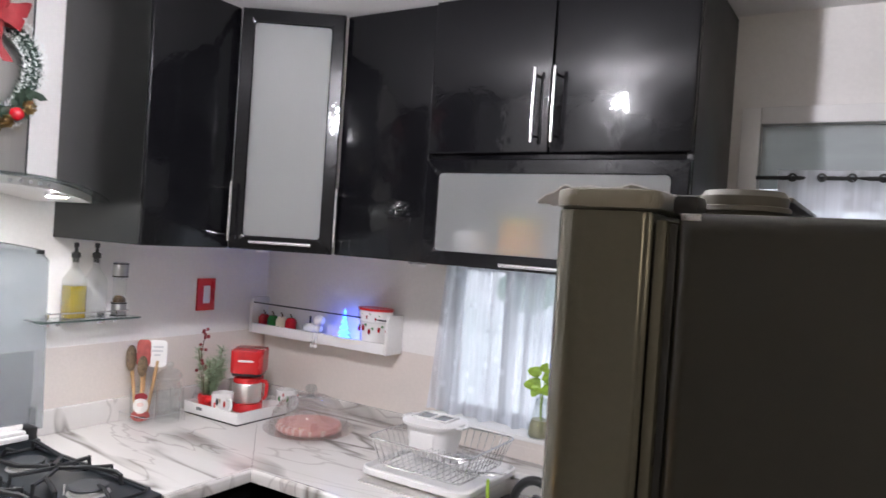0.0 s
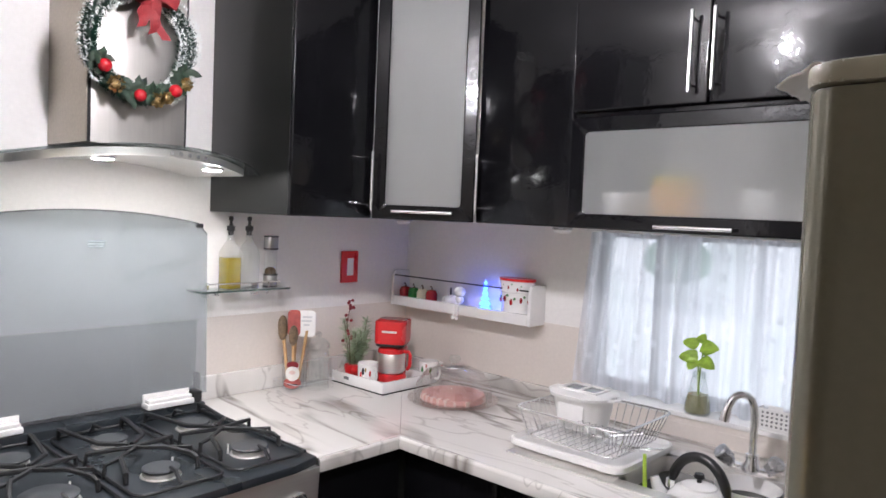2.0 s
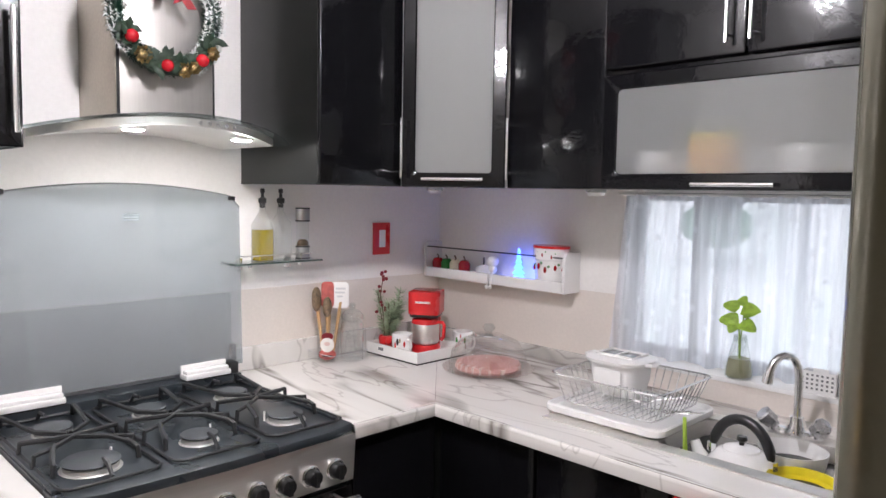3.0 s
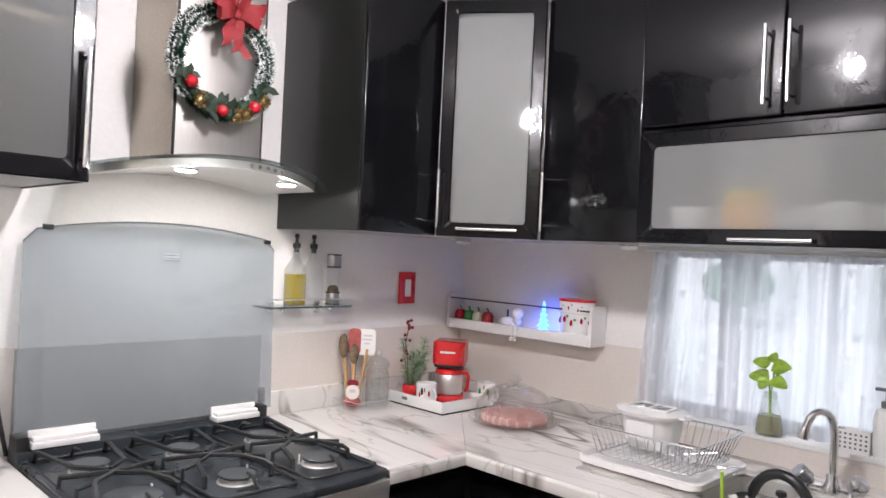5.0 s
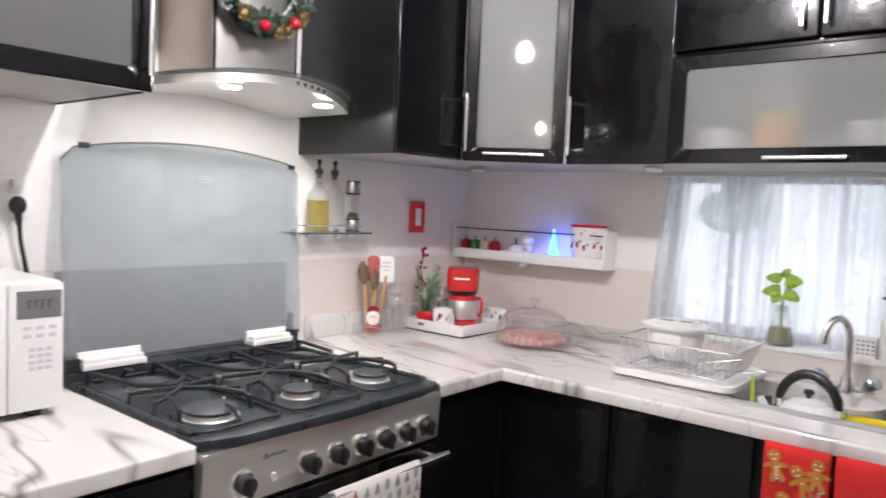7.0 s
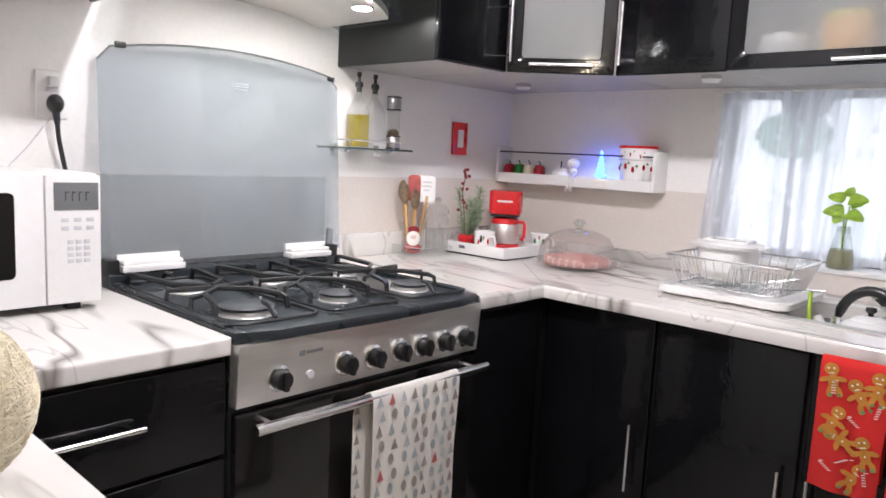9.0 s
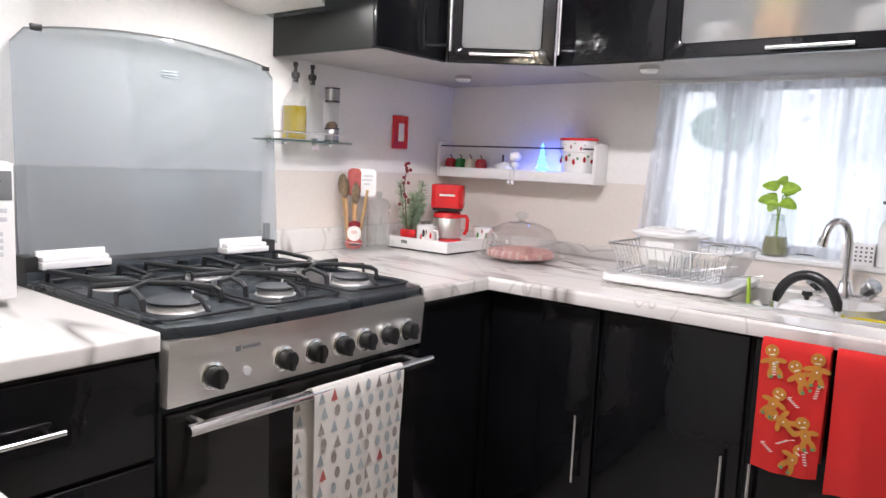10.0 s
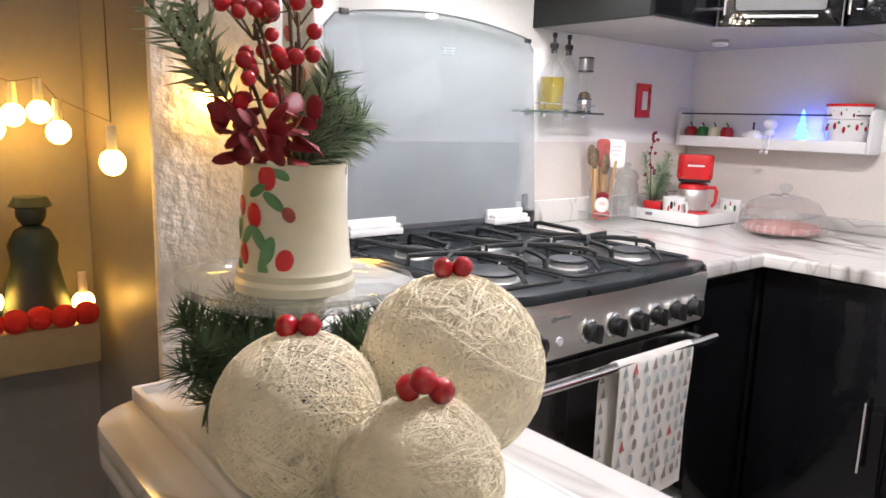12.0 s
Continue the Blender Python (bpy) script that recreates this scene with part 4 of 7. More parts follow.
# ---------------------------------------------------------------- cooker
SY_0, SY_1, SF = 0.578, 1.333, -1.645
stove = thing("gas_cooker", "six-burner stainless steel gas cooker with raised glass lid", "cooker", (0, 0, 0))
part("body", box(-2.33, SF - 0.03, SY_0, SY_1, 0.03, 0.885, 0.003), ENAMEL, stove)
part("cooktop", prism([(-2.32, SY_0), (SF - 0.012, SY_0), (SF + 0.012, SY_0 + 0.09), (SF + 0.022, (SY_0 + SY_1) / 2), (SF + 0.012, SY_1 - 0.09), (SF - 0.012, SY_1), (-2.32, SY_1)], 0.884, 0.908, 0.006), ENAMEL, stove, "slate-grey enamel hob")
for a, b in ((SY_0 + 0.004, SY_0 + 0.026), (SY_1 - 0.026, SY_1 - 0.004)):
    part("side_ridge", box(-2.25, -1.70, a, b, 0.907, 0.916, 0.004), ENAMEL, stove)
part("back_rail", box(-2.34, -2.255, SY_0, SY_1, 0.88, 0.935, 0.008), ENAMEL, stove)
pn = prism([(SF - 0.03, 0.75), (SF - 0.004, 0.75), (SF + 0.006, 0.883), (SF - 0.03, 0.883)], SY_0 + 0.002, SY_1 - 0.002, 0.003)
pn = moved(pn, Matrix(((1, 0, 0, 0), (0, 0, 1, 0), (0, 1, 0, 0), (0, 0, 0, 1))))
panel = part("control_panel", pn, STEEL, stove, "brushed stainless steel control panel")
for y in (0.674, 0.853, 0.940, 1.025, 1.103, 1.183, 1.261):
    k = part("knob", join(disc_y(0.024, 0.008, (SF, y, 0.80)), disc_y(0.021, 0.026, (SF + 0.006, y, 0.80)), box(SF + 0.02, SF + 0.04, y - 0.006, y + 0.006, 0.779, 0.821, 0.003)), BLACK_PLASTIC, stove, "black knob")
    part("bezel", disc_y(0.0285, 0.011, (SF - 0.003, y, 0.80)), CHROME, k, "bright bezel")
part("button", disc_y(0.010, 0.006, (SF, 0.757, 0.792), 16), PALE_GREY, stove, "pale push button")
part("badge", join(box(SF + 0.003, SF + 0.0045, 0.728, 0.742, 0.838, 0.850, 0), box(SF + 0.003, SF + 0.0045, 0.746, 0.79, 0.841, 0.848, 0)), GREY_PLASTIC, stove, "small dark maker's badge")
part("oven_door", box(SF - 0.03, SF - 0.006, SY_0 + 0.004, SY_1 - 0.004, 0.20, 0.735, 0.006), OVEN_GLASS, stove, "black glass oven door")
part("drawer", box(SF - 0.03, SF - 0.008, SY_0 + 0.004, SY_1 - 0.004, 0.05, 0.19, 0.006), ENAMEL, stove)
oh = tube([(-1.588, 0.588, 0.722), (-1.588, 1.302, 0.722)], 0.0125, 14)
for y in (0.63, 1.262):
    tube([(SF - 0.008, y, 0.722), (-1.588, y, 0.722)], 0.008, 10, bm=oh)
part("oven_handle", oh, CHROME, stove, "round steel oven handle")
# lid of arched glass
lid = bmesh.new()
tops, bots = [], []
N = 24
LY0, LY1 = 0.600, 1.386
for i in range(N + 1):
    u = i / N
    y = LY0 + (LY1 - LY0) * u
    zt = 1.515 + 0.042 * (1 - (2 * u - 1) ** 2) - 0.03 * max(0, abs(2 * u - 1) - 0.93) / 0.07
    tops.append(lid.verts.new((-2.372, y, zt)))
    bots.append(lid.verts.new((-2.300, y - 0.02 * (1 - u) - 0.03 * u, 0.955)))
for i in range(N):
    lid.faces.new((tops[i], tops[i + 1], bots[i + 1], bots[i]))
edge = [v.co.copy() for v in tops]
lid.normal_update()
bmesh.ops.solidify(lid, geom=lid.faces[:], thickness=0.005)
lid_ob = part("lid", lid, SMOKE, stove, "raised smoked glass lid")
part("lid_edge", tube([p + Vector((0.003, 0, 0)) for p in edge], 0.0032, 6), GREY_PLASTIC, lid_ob, "dark edge")
part("lid_clip", box(-2.372, -2.36, 0.645, 0.672, 1.520, 1.536, 0.002), BLACK_PLASTIC, lid_ob, "black rubber stop")
part("lid_clip", box(-2.372, -2.36, 1.345, 1.368, 1.508, 1.522, 0.002), BLACK_PLASTIC, lid_ob, "black rubber stop")
part("lid_mark", join(*[box(-2.352, -2.349, 0.985, 1.035, 1.445 + 0.008 * i, 1.449 + 0.008 * i, 0) for i in range(3)]), BLUEGREY, lid_ob, "faint etched bars")
for a, b in ((0.612, 0.785), (1.135, 1.290)):
    part("hinge", join(box(-2.300, -2.250, a, b, 0.938, 0.956, 0.004), box(-2.296, -2.286, a, b, 0.950, 0.982, 0.003), box(-2.286, -2.256, a + 0.004, b - 0.004, 0.954, 0.968, 0.006)), WHITE_GLOSS, stove, "white hinge cover")
for y in (0.594, 1.308):
    part("hinge_end", box(-2.33, -2.262, y - 0.016, y + 0.016, 0.925, 0.972, 0.006), BLACK_PLASTIC, stove, "black hinge end")
part("lid_bracket", box(-2.33, -2.315, 1.325, 1.345, 0.95, 1.02, 0.004), BLACK_PLASTIC, stove, "black lid bracket")
BURN = [(-2.10, 0.705, 0.046), (-2.10, 0.955, 0.044), (-2.10, 1.205, 0.048), (-1.80, 0.695, 0.062), (-1.80, 0.955, 0.046), (-1.80, 1.21, 0.050)]
for x, y, r in BURN:
    bn = part("burner", lathe([(0, 0.003), (r * 1.06, 0.003), (r * 1.10, 0.0), (r * 0.95, 0.002), (r * 0.97, 0.013), (r * 0.90, 0.016), (0, 0.016)], 30, (x, y, 0.907)), ALUMINIUM, stove, "aluminium burner ring")
    part("burner_cap", lathe([(r * 0.60, 0.0158), (r * 1.0, 0.0162), (r * 1.02, 0.020), (r * 0.96, 0.0225), (0, 0.0235)], 30, (x, y, 0.907)), BURNER_CAP, bn, "dark enamel burner cap")
for y0, y1 in ((0.585, 0.825), (0.832, 1.079), (1.086, 1.326)):
    g, zt, zf = bmesh.new(), 0.936, 0.909
    ym = (y0 + y1) / 2
    a, b, c, d = y0 + 0.010, y1 - 0.010, -2.238, -1.682
    tube([(x, y, zf + 0.006) for x, y in rounded(c, d, a, b, 0.03, 4)], 0.0042, 6, True, bm=g)
    zt = 0.941
    hub = Vector((-1.945, ym, zt))
    R = 0.0066
    for w in (-1, 1):
        edge_y = ym + w * (b - ym)
        for pts in ([hub, hub + Vector((0.055, w * 0.062, 0.001)), hub + Vector((0.135, w * 0.088, 0)), hub + Vector((0.152, w * 0.092, -0.006)), Vector((-1.788, ym + w * 0.093, zf))],
                    [hub + Vector((-0.03, w * 0.004, 0)), hub + Vector((-0.085, w * 0.060, 0.001)), Vector((-2.20, ym + w * 0.086, zt)), Vector((-2.228, ym + w * 0.088, zt - 0.002)), Vector((-2.236, ym + w * 0.089, zf))],
                    [hub + Vector((-0.006, 0, 0)), Vector((-1.96, ym + w * 0.06, zt + 0.001)), Vector((-1.972, edge_y, zt)), Vector((-1.973, edge_y + w * 0.003, zf))]):
            tube(pts, [R * 0.95] + [R] * (len(pts) - 2) + [R * 0.9], 6, bm=g)
        tube([hub + Vector((0.055, w * 0.062, 0)), Vector((-1.862, edge_y, zt)), Vector((-1.86, edge_y + w * 0.003, zf))], [R * 0.8, R * 0.85, R * 0.8], 6, bm=g)
    tube([(-1.70, ym, zf + 0.006), (-1.725, ym, zt - 0.004), (-1.752, ym, zt)], [R * 0.8, R * 0.85, R * 0.7], 6, bm=g)
    tube([(-2.232, ym, zf + 0.006), (-2.21, ym, zt - 0.003), (-2.165, ym, zt)], [R * 0.8, R * 0.85, R * 0.7], 6, bm=g)
    part("grate", g, IRON, stove, "black cast-iron pan grate")
for i, y in enumerate((0.75, 1.0, 1.16)):
    part("ignition_pin", tube([(-1.83, y, 0.908), (-1.83, y, 0.935)], 0.003), WHITE_GLOSS, stove)


def hanging_towel(name, label, material, y0, y1, x, ztop, zfront, zback, along="y", mid=None, group="tea towels", sway=0.012, seed=1, slip=0.0):
    """A cloth folded over a rail: front fall, fold and back fall, with ripples. Built along y, facing +x."""
    t = thing(name, label, "towel", (x, (y0 + y1) / 2, ztop), 0 if along == "y" else -90, group)
    rng = random.Random(seed)
    half = (y1 - y0) / 2
    prof = [(-0.016, -(ztop - zback))] + [(-0.016, -0.05), (-0.015, -0.02), (-0.008, -0.003), (0.0, 0.0), (0.008, -0.003), (0.015, -0.02)] + [(0.016 + 0.004 * k / 8, -0.02 - (ztop - zfront - 0.02) * k / 8) for k in range(1, 9)]
    bm = bmesh.new()
    ny, grid = 26, []
    for j in range(ny + 1):
        u = -1 + 2 * j / ny
        row = []
        for px, pz in prof:
            hang = min(1, -pz / 0.2)
            rip = sway * hang * (math.sin(3.3 * u + seed) * 0.6 + math.sin(7 * u + 2 * seed) * 0.3)
            crease = -0.006 * hang * math.exp(-((u - (mid if mid is not None else 9)) / 0.04) ** 2)
            row.append(bm.verts.new((px + (rip + crease if px > 0 else -abs(rip) * 0.2), u * half * (1 - 0.03 * hang) - (slip * min(1, -pz / 0.03) if px < 0 else 0), pz + 0.008 * hang * math.sin(2 * u + seed))))
        grid.append(row)
    for j in range(ny):
        for k in range(len(prof) - 1):
            bm.faces.new((grid[j][k], grid[j][k + 1], grid[j + 1][k + 1], grid[j + 1][k]))
    bm.normal_update()
    bmesh.ops.solidify(bm, geom=bm.faces[:], thickness=0.002)
    part("cloth", bm, material, t, "", 60)

    def on_front(u, d):
        """The place of the front fall at u across and d down."""
        hang = min(1, d / 0.2)
        rip = sway * hang * (math.sin(3.3 * u + seed) * 0.6 + math.sin(7 * u + 2 * seed) * 0.3)
        crease = -0.006 * hang * math.exp(-((u - (mid if mid is not None else 9)) / 0.04) ** 2)
        return Vector((0.016 + 0.004 * (d - 0.02) / max(0.1, ztop - zfront) + rip + crease + 0.0035, u * half * (1 - 0.03 * hang), -d))
    return t, on_front


def prints(parent, name, shapes, material):
    """Flat printed motifs: lists of corner points."""
    bm = bmesh.new()
    for k, s in enumerate(shapes):
        bm.faces.new([bm.verts.new(p + Vector((0.00012 * (k % 6), 0, 0))) for p in s])
    bm.normal_update()
    bmesh.ops.solidify(bm, geom=bm.faces[:], thickness=0.0004)
    return tagged(part(name, bm, material, parent, "", 30), kind="stuff")


t1, on1 = hanging_towel("tea_towel", "white tea towel printed with small fir trees, over the oven handle", TOWEL_WHITE, 0.885, 1.180, -1.588, 0.738, 0.372, 0.365, mid=0.12, seed=2, slip=0.035)
kinds = {TAUPE: [], BLUEGREY: [], BRICKRED: []}
rng = random.Random(4)
for r in range(10):
    for c in range(8):
        u = -0.88 + 0.245 * c + (0.06 if r % 2 else 0)
        d = 0.036 + 0.0365 * r
        if u > 0.95 or d > 0.35:
            continue
        P = on1(u, d)
        m = rng.choice((TAUPE, BLUEGREY, BLUEGREY, TAUPE, TAUPE, BRICKRED if r % 5 == 0 else BLUEGREY))
        w, h = 0.0084, 0.028
        Y, Z = Vector((0, 1, 0)), Vector((0, 0, 1))
        if rng.random() < 0.55:
            kinds[m] += [[P - Y * w * 1.2, P + Y * w * 1.2, P + Z * h], [P - Y * 0.001 - Z * 0.004, P + Y * 0.001 - Z * 0.004, P + Y * 0.001, P - Y * 0.001]]
        else:
            kinds[m] += [[P + Y * w * math.cos(a) + Z * (h * 0.45 + h * 0.5 * math.sin(a)) for a in [2 * math.pi * i / 9 for i in range(9)]]]
for r in range(9):
    P = Vector((-0.012, -0.172 + 0.006 * (r % 2), -0.05 - 0.036 * r))
    kinds[(TAUPE, BLUEGREY)[r % 2]].append([P - Vector((0, 0.008, 0)), P + Vector((0, 0.008, 0)), P + Vector((0, 0, 0.026))])
for m, s in kinds.items():
    if s:
        prints(t1, "printed_tree", s, m)

t2, on2 = hanging_towel("tea_towel", "red tea towel printed with gingerbread men and candy canes", RED_CLOTH, -0.072, 0.072, 0, 0, -0.305, -0.28, "x", seed=5, sway=0.008)
t2.matrix_world = pose(-0.776, 1.616, 0.872, 0, 0, -90)
rng = random.Random(9)
Y, Z = Vector((0, 1, 0)), Vector((0, 0, 1))


def blob(P, a, b, turn=0.0, n=12):
    return [P + Y * (a * math.cos(t) * math.cos(turn) - b * math.sin(t) * math.sin(turn)) + Z * (a * math.cos(t) * math.sin(turn) + b * math.sin(t) * math.cos(turn)) for t in [2 * math.pi * i / n for i in range(n)]]


ginger, icing, greens = [], [], []
for u, d, tn in ((0.2, 0.075, 0.5), (-0.45, 0.145, -0.4), (0.55, 0.20, 0.3), (-0.6, 0.05, 0.2), (0.68, 0.052, 0.0), (0.3, 0.265, -0.5), (-0.2, 0.185, 1.2)):
    P = on2(u, d)
    R = lambda y, z: P + Y * (y * math.cos(tn) - z * math.sin(tn)) + Z * (y * math.sin(tn) + z * math.cos(tn))
    G = 1.4
    ginger += [blob(R(0, 0.016 * G), 0.011 * G, 0.011 * G), blob(R(0, -0.004 * G), 0.008 * G, 0.013 * G, tn), blob(R(-0.012 * G, 0.0), 0.009 * G, 0.0042 * G, tn + 0.3), blob(R(0.012 * G, 0.0), 0.009 * G, 0.0042 * G, tn - 0.3), blob(R(-0.007 * G, -0.02 * G), 0.0045 * G, 0.010 * G, tn - 0.3), blob(R(0.007 * G, -0.02 * G), 0.0045 * G, 0.010 * G, tn + 0.3)]
    X = Vector((0.0014, 0, 0))
    icing += [blob(R(-0.004 * G, 0.018 * G) + X, 0.0024, 0.0024), blob(R(0.004 * G, 0.018 * G) + X, 0.0024, 0.0024), blob(R(0, -0.004 * G) + X, 0.0022, 0.0022), blob(R(0, 0.010 * G) + X, 0.0065, 0.0014, tn)]
    greens += [blob(R(-0.006 * G, -0.026 * G) + X, 0.004, 0.004), blob(R(0.006 * G, -0.026 * G) + X, 0.004, 0.004)]
for u, d, tn in ((-0.55, 0.07, 0.1), (0.75, 0.105, -0.2), (0.1, 0.14, 0.9), (-0.1, 0.235, -1.0), (-0.55, 0.255, 0.9), (0.62, 0.26, 0.2)):
    P = on2(u, d) + Vector((0.0004, 0, 0))
    for k in range(6):
        q = P + Y * (math.sin(tn) * (k - 3) * 0.006) + Z * (math.cos(tn) * (k - 3) * -0.006)
        if k == 0:
            q = q + Y * 0.006
        icing.append([q - Y * 0.004 - Z * 0.0012, q + Y * 0.004 + Z * 0.0002, q + Y * 0.004 + Z * 0.0022, q - Y * 0.004 + Z * 0.0008])
prints(t2, "gingerbread_print", ginger, GINGER)
prints(t2, "icing_print", icing, WHITE_PRINT)
prints(t2, "green_print", greens, GREEN_PRINT)
t3, on3 = hanging_towel("tea_towel", "plain red terry tea towel hung over the sink cabinet door", RED_CLOTH, -0.075, 0.075, 0, 0, -0.33, -0.30, "x", seed=8, sway=0.008)
t3.matrix_world = pose(-0.618, 1.612, 0.874, 0, 0, -90)

# ---------------------------------------------------------------- sink, taps and washing-up
sink = thing("sink", "stainless steel inset sink with one bowl and drainer", "sink", (0, 0, 0))
rx0, rx1, ry0, ry1 = -1.345, -0.525, 1.782, 2.195
bx0, bx1, by0, by1 = -1.005, -0.57, 1.83, 2.135
part("rim", join(box(rx0, bx0, ry0, ry1, COUNTER - 0.001, COUNTER + 0.005, 0.002), box(bx1, rx1, ry0, ry1, COUNTER - 0.001, COUNTER + 0.005, 0.002),
                 box(bx0, bx1, ry0, by0, COUNTER - 0.001, COUNTER + 0.005, 0.002), box(bx0, bx1, by1, ry1, COUNTER - 0.001, COUNTER + 0.005, 0.002),
                 *[box(-1.31 + 0.04 * i, -1.295 + 0.04 * i, ry0 + 0.05, ry1 - 0.05, COUNTER + 0.004, COUNTER + 0.008, 0.002) for i in range(7)]), STEEL, sink, "brushed steel rim and drainer")
bowl = bmesh.new()
lv = []
for z, k in ((COUNTER + 0.003, 0.0), (COUNTER - 0.06, 0.008), (COUNTER - 0.13, 0.016), (COUNTER - 0.145, 0.04)):
    lv.append([bowl.verts.new((x, y, z)) for x, y in rounded(bx0 + k, bx1 - k, by0 + k, by1 - k, 0.05)])
for a, b in zip(lv, lv[1:]):
    for i in range(len(a)):
        j = (i + 1) % len(a)
        bowl.faces.new((a[i], a[j], b[j], b[i]))
bowl.faces.new(lv[-1])
part("bowl", bowl, STEEL, sink, "deep steel bowl")
part("drain", lathe([(0.035, 0), (0.03, 0.003), (0.0, 0.002)], 18, (-0.79, 1.98, COUNTER - 0.145)), CHROME, sink)

tap = thing("kitchen_tap", "chrome swan-neck tap with two clear knobs", "tap", (-0.775, 2.168, COUNTER + 0.005))
part("base", join(lathe([(0, 0), (0.03, 0), (0.03, 0.012), (0.02, 0.03), (0.018, 0.05), (0, 0.052)], 20), box(-0.075, 0.075, -0.018, 0.018, 0, 0.018, 0.008)), CHROME, tap)
neck = [(0, 0, 0.04), (0, 0, 0.16)] + [(-0.003 - 0.024 * (1 - math.cos(a)), -0.036 * (1 - math.cos(a)), 0.17 + 0.05 * math.sin(a)) for a in [radians(20 * i) for i in range(1, 9)]] + [(-0.053, -0.075, 0.168)]
part("spout", tube(neck, 0.0105, 12), CHROME, tap, "swan-neck spout")
part("aerator", tube([(-0.053, -0.075, 0.172), (-0.056, -0.078, 0.146)], 0.0135, 12), CHROME, tap)
for s in (-1, 1):
    kb = part("tap_knob", moved(lathe([(0.012, 0), (0.014, 0.010), (0.022, 0.014), (0.024, 0.046), (0.020, 0.050), (0, 0.051)], 8), pose(s * 0.05, -0.014, 0.020, 30, s * 42, 0)), KNOB_CLEAR, tap, "faceted clear knob")
    part("collar", lathe([(0.012, 0), (0.013, 0.018), (0.010, 0.02)], 14, (s * 0.055, -0.012, 0.006)), CHROME, kb)
ft = thing("filter_tap", "slim chrome filter tap", "tap", (-0.600, 2.158, COUNTER + 0.005))
part("base", lathe([(0, 0), (0.02, 0), (0.02, 0.006), (0.012, 0.014), (0.012, 0.05), (0.008, 0.055), (0, 0.055)], 16), CHROME, ft)
part("spout", tube([(0, 0, 0.05), (0, 0.0, 0.13), (0.004, -0.006, 0.165), (0.016, -0.022, 0.178), (0.03, -0.045, 0.165), (0.034, -0.05, 0.13)], 0.005, 10), CHROME, ft)
part("lever", tube([(0, 0, 0.045), (0.02, -0.035, 0.06)], 0.005, 8), CHROME, ft)

kettle = thing("kettle", "white enamel kettle with a black arched handle, in the sink", "kettle", (-0.825, 1.925, COUNTER - 0.143), -28)
part("body", lathe([(0, 0), (0.082, 0), (0.090, 0.02), (0.091, 0.07), (0.082, 0.12), (0.058, 0.148), (0.045, 0.152)], 30), WHITE_GLOSS, kettle)
ld = part("lid", lathe([(0.047, 0.150), (0.044, 0.157), (0.02, 0.164), (0, 0.165)], 24), WHITE_GLOSS, kettle)
part("knob", lathe([(0.006, 0.164), (0.007, 0.172), (0.014, 0.178), (0.012, 0.188), (0, 0.190)], 14), BLACK_PLASTIC, ld, "black lid knob")
hp = [Vector((-0.076 * math.cos(a), -0.027 * math.cos(a), 0.128 + 0.102 * math.sin(a))) for a in [radians(12 + 156 * i / 14) for i in range(15)]]
part("handle", tube(hp, [0.009] + [0.0135] * 13 + [0.009], 12), BLACK_PLASTIC, kettle, "thick black arched handle")
part("spout", tube([(-0.085, -0.03, 0.08), (-0.115, -0.042, 0.115), (-0.125, -0.046, 0.14)], [0.022, 0.016, 0.013], 14), WHITE_GLOSS, kettle)
part("hinge", box(-0.088, -0.070, -0.036, -0.02, 0.125, 0.150, 0.003), CHROME, kettle)
part("hinge", box(0.070, 0.088, 0.02, 0.036, 0.125, 0.150, 0.003), CHROME, kettle)
yb = thing("plastic_bowl", "yellow plastic bowl lying in the sink", "bowl", (-0.672, 1.905, COUNTER - 0.088))
part("bowl", lathe([(0, 0.045), (0.05, 0.047), (0.068, 0.056), (0.074, 0.074), (0.078, 0.074), (0.075, 0.036), (0.05, -0.004), (0, -0.004)], 30), YELLOW, yb)
wb = thing("mixing_bowl", "white bowl in the sink behind the kettle", "bowl", (-0.745, 2.055, COUNTER - 0.143))
part("bowl", lathe([(0, 0), (0.04, 0), (0.07, 0.06), (0.085, 0.145), (0.082, 0.145), (0.066, 0.06), (0.036, 0.006), (0, 0.006)], 30), WHITE_PLASTIC, wb)
br = thing("dish_brush", "lime green brush handle standing in the sink", "brush", (-0.955, 1.905, COUNTER - 0.14))
part("handle", tube([(0, 0, 0), (-0.008, -0.004, 0.12), (-0.012, -0.006, 0.205)], [0.006, 0.0065, 0.005], 10), LIME, br)
part("bristles", lathe([(0, 0), (0.014, 0), (0.016, 0.02), (0.008, 0.03), (0, 0.03)], 12), WHITE_PLASTIC, br)

rack = thing("dish_rack", "chrome wire dish rack on a white drip tray", "dish rack", (-1.185, 1.995, COUNTER + 0.008))
RW, RD = 0.19, 0.175
tray = bmesh.new()
lv = []
for z, k, r in ((0.0, 0.012, 0.03), (0.006, 0.0, 0.04), (0.022, 0.0, 0.04), (0.026, 0.006, 0.036), (0.012, 0.014, 0.03), (0.010, 0.03, 0.03)):
    lv.append([tray.verts.new((x, y, z)) for x, y in rounded(-RW + k, RW - k, -RD + k, RD - k, r)])
for a, b in zip(lv, lv[1:]):
    for i in range(len(a)):
        j = (i + 1) % len(a)
        tray.faces.new((a[i], a[j], b[j], b[i]))
tray.faces.new(lv[0])
tray.faces.new(lv[-1])
part("drip_tray", tray, WHITE_PLASTIC, rack, "white plastic drip tray")
wire = bmesh.new()
zb, zt = 0.03, 0.115
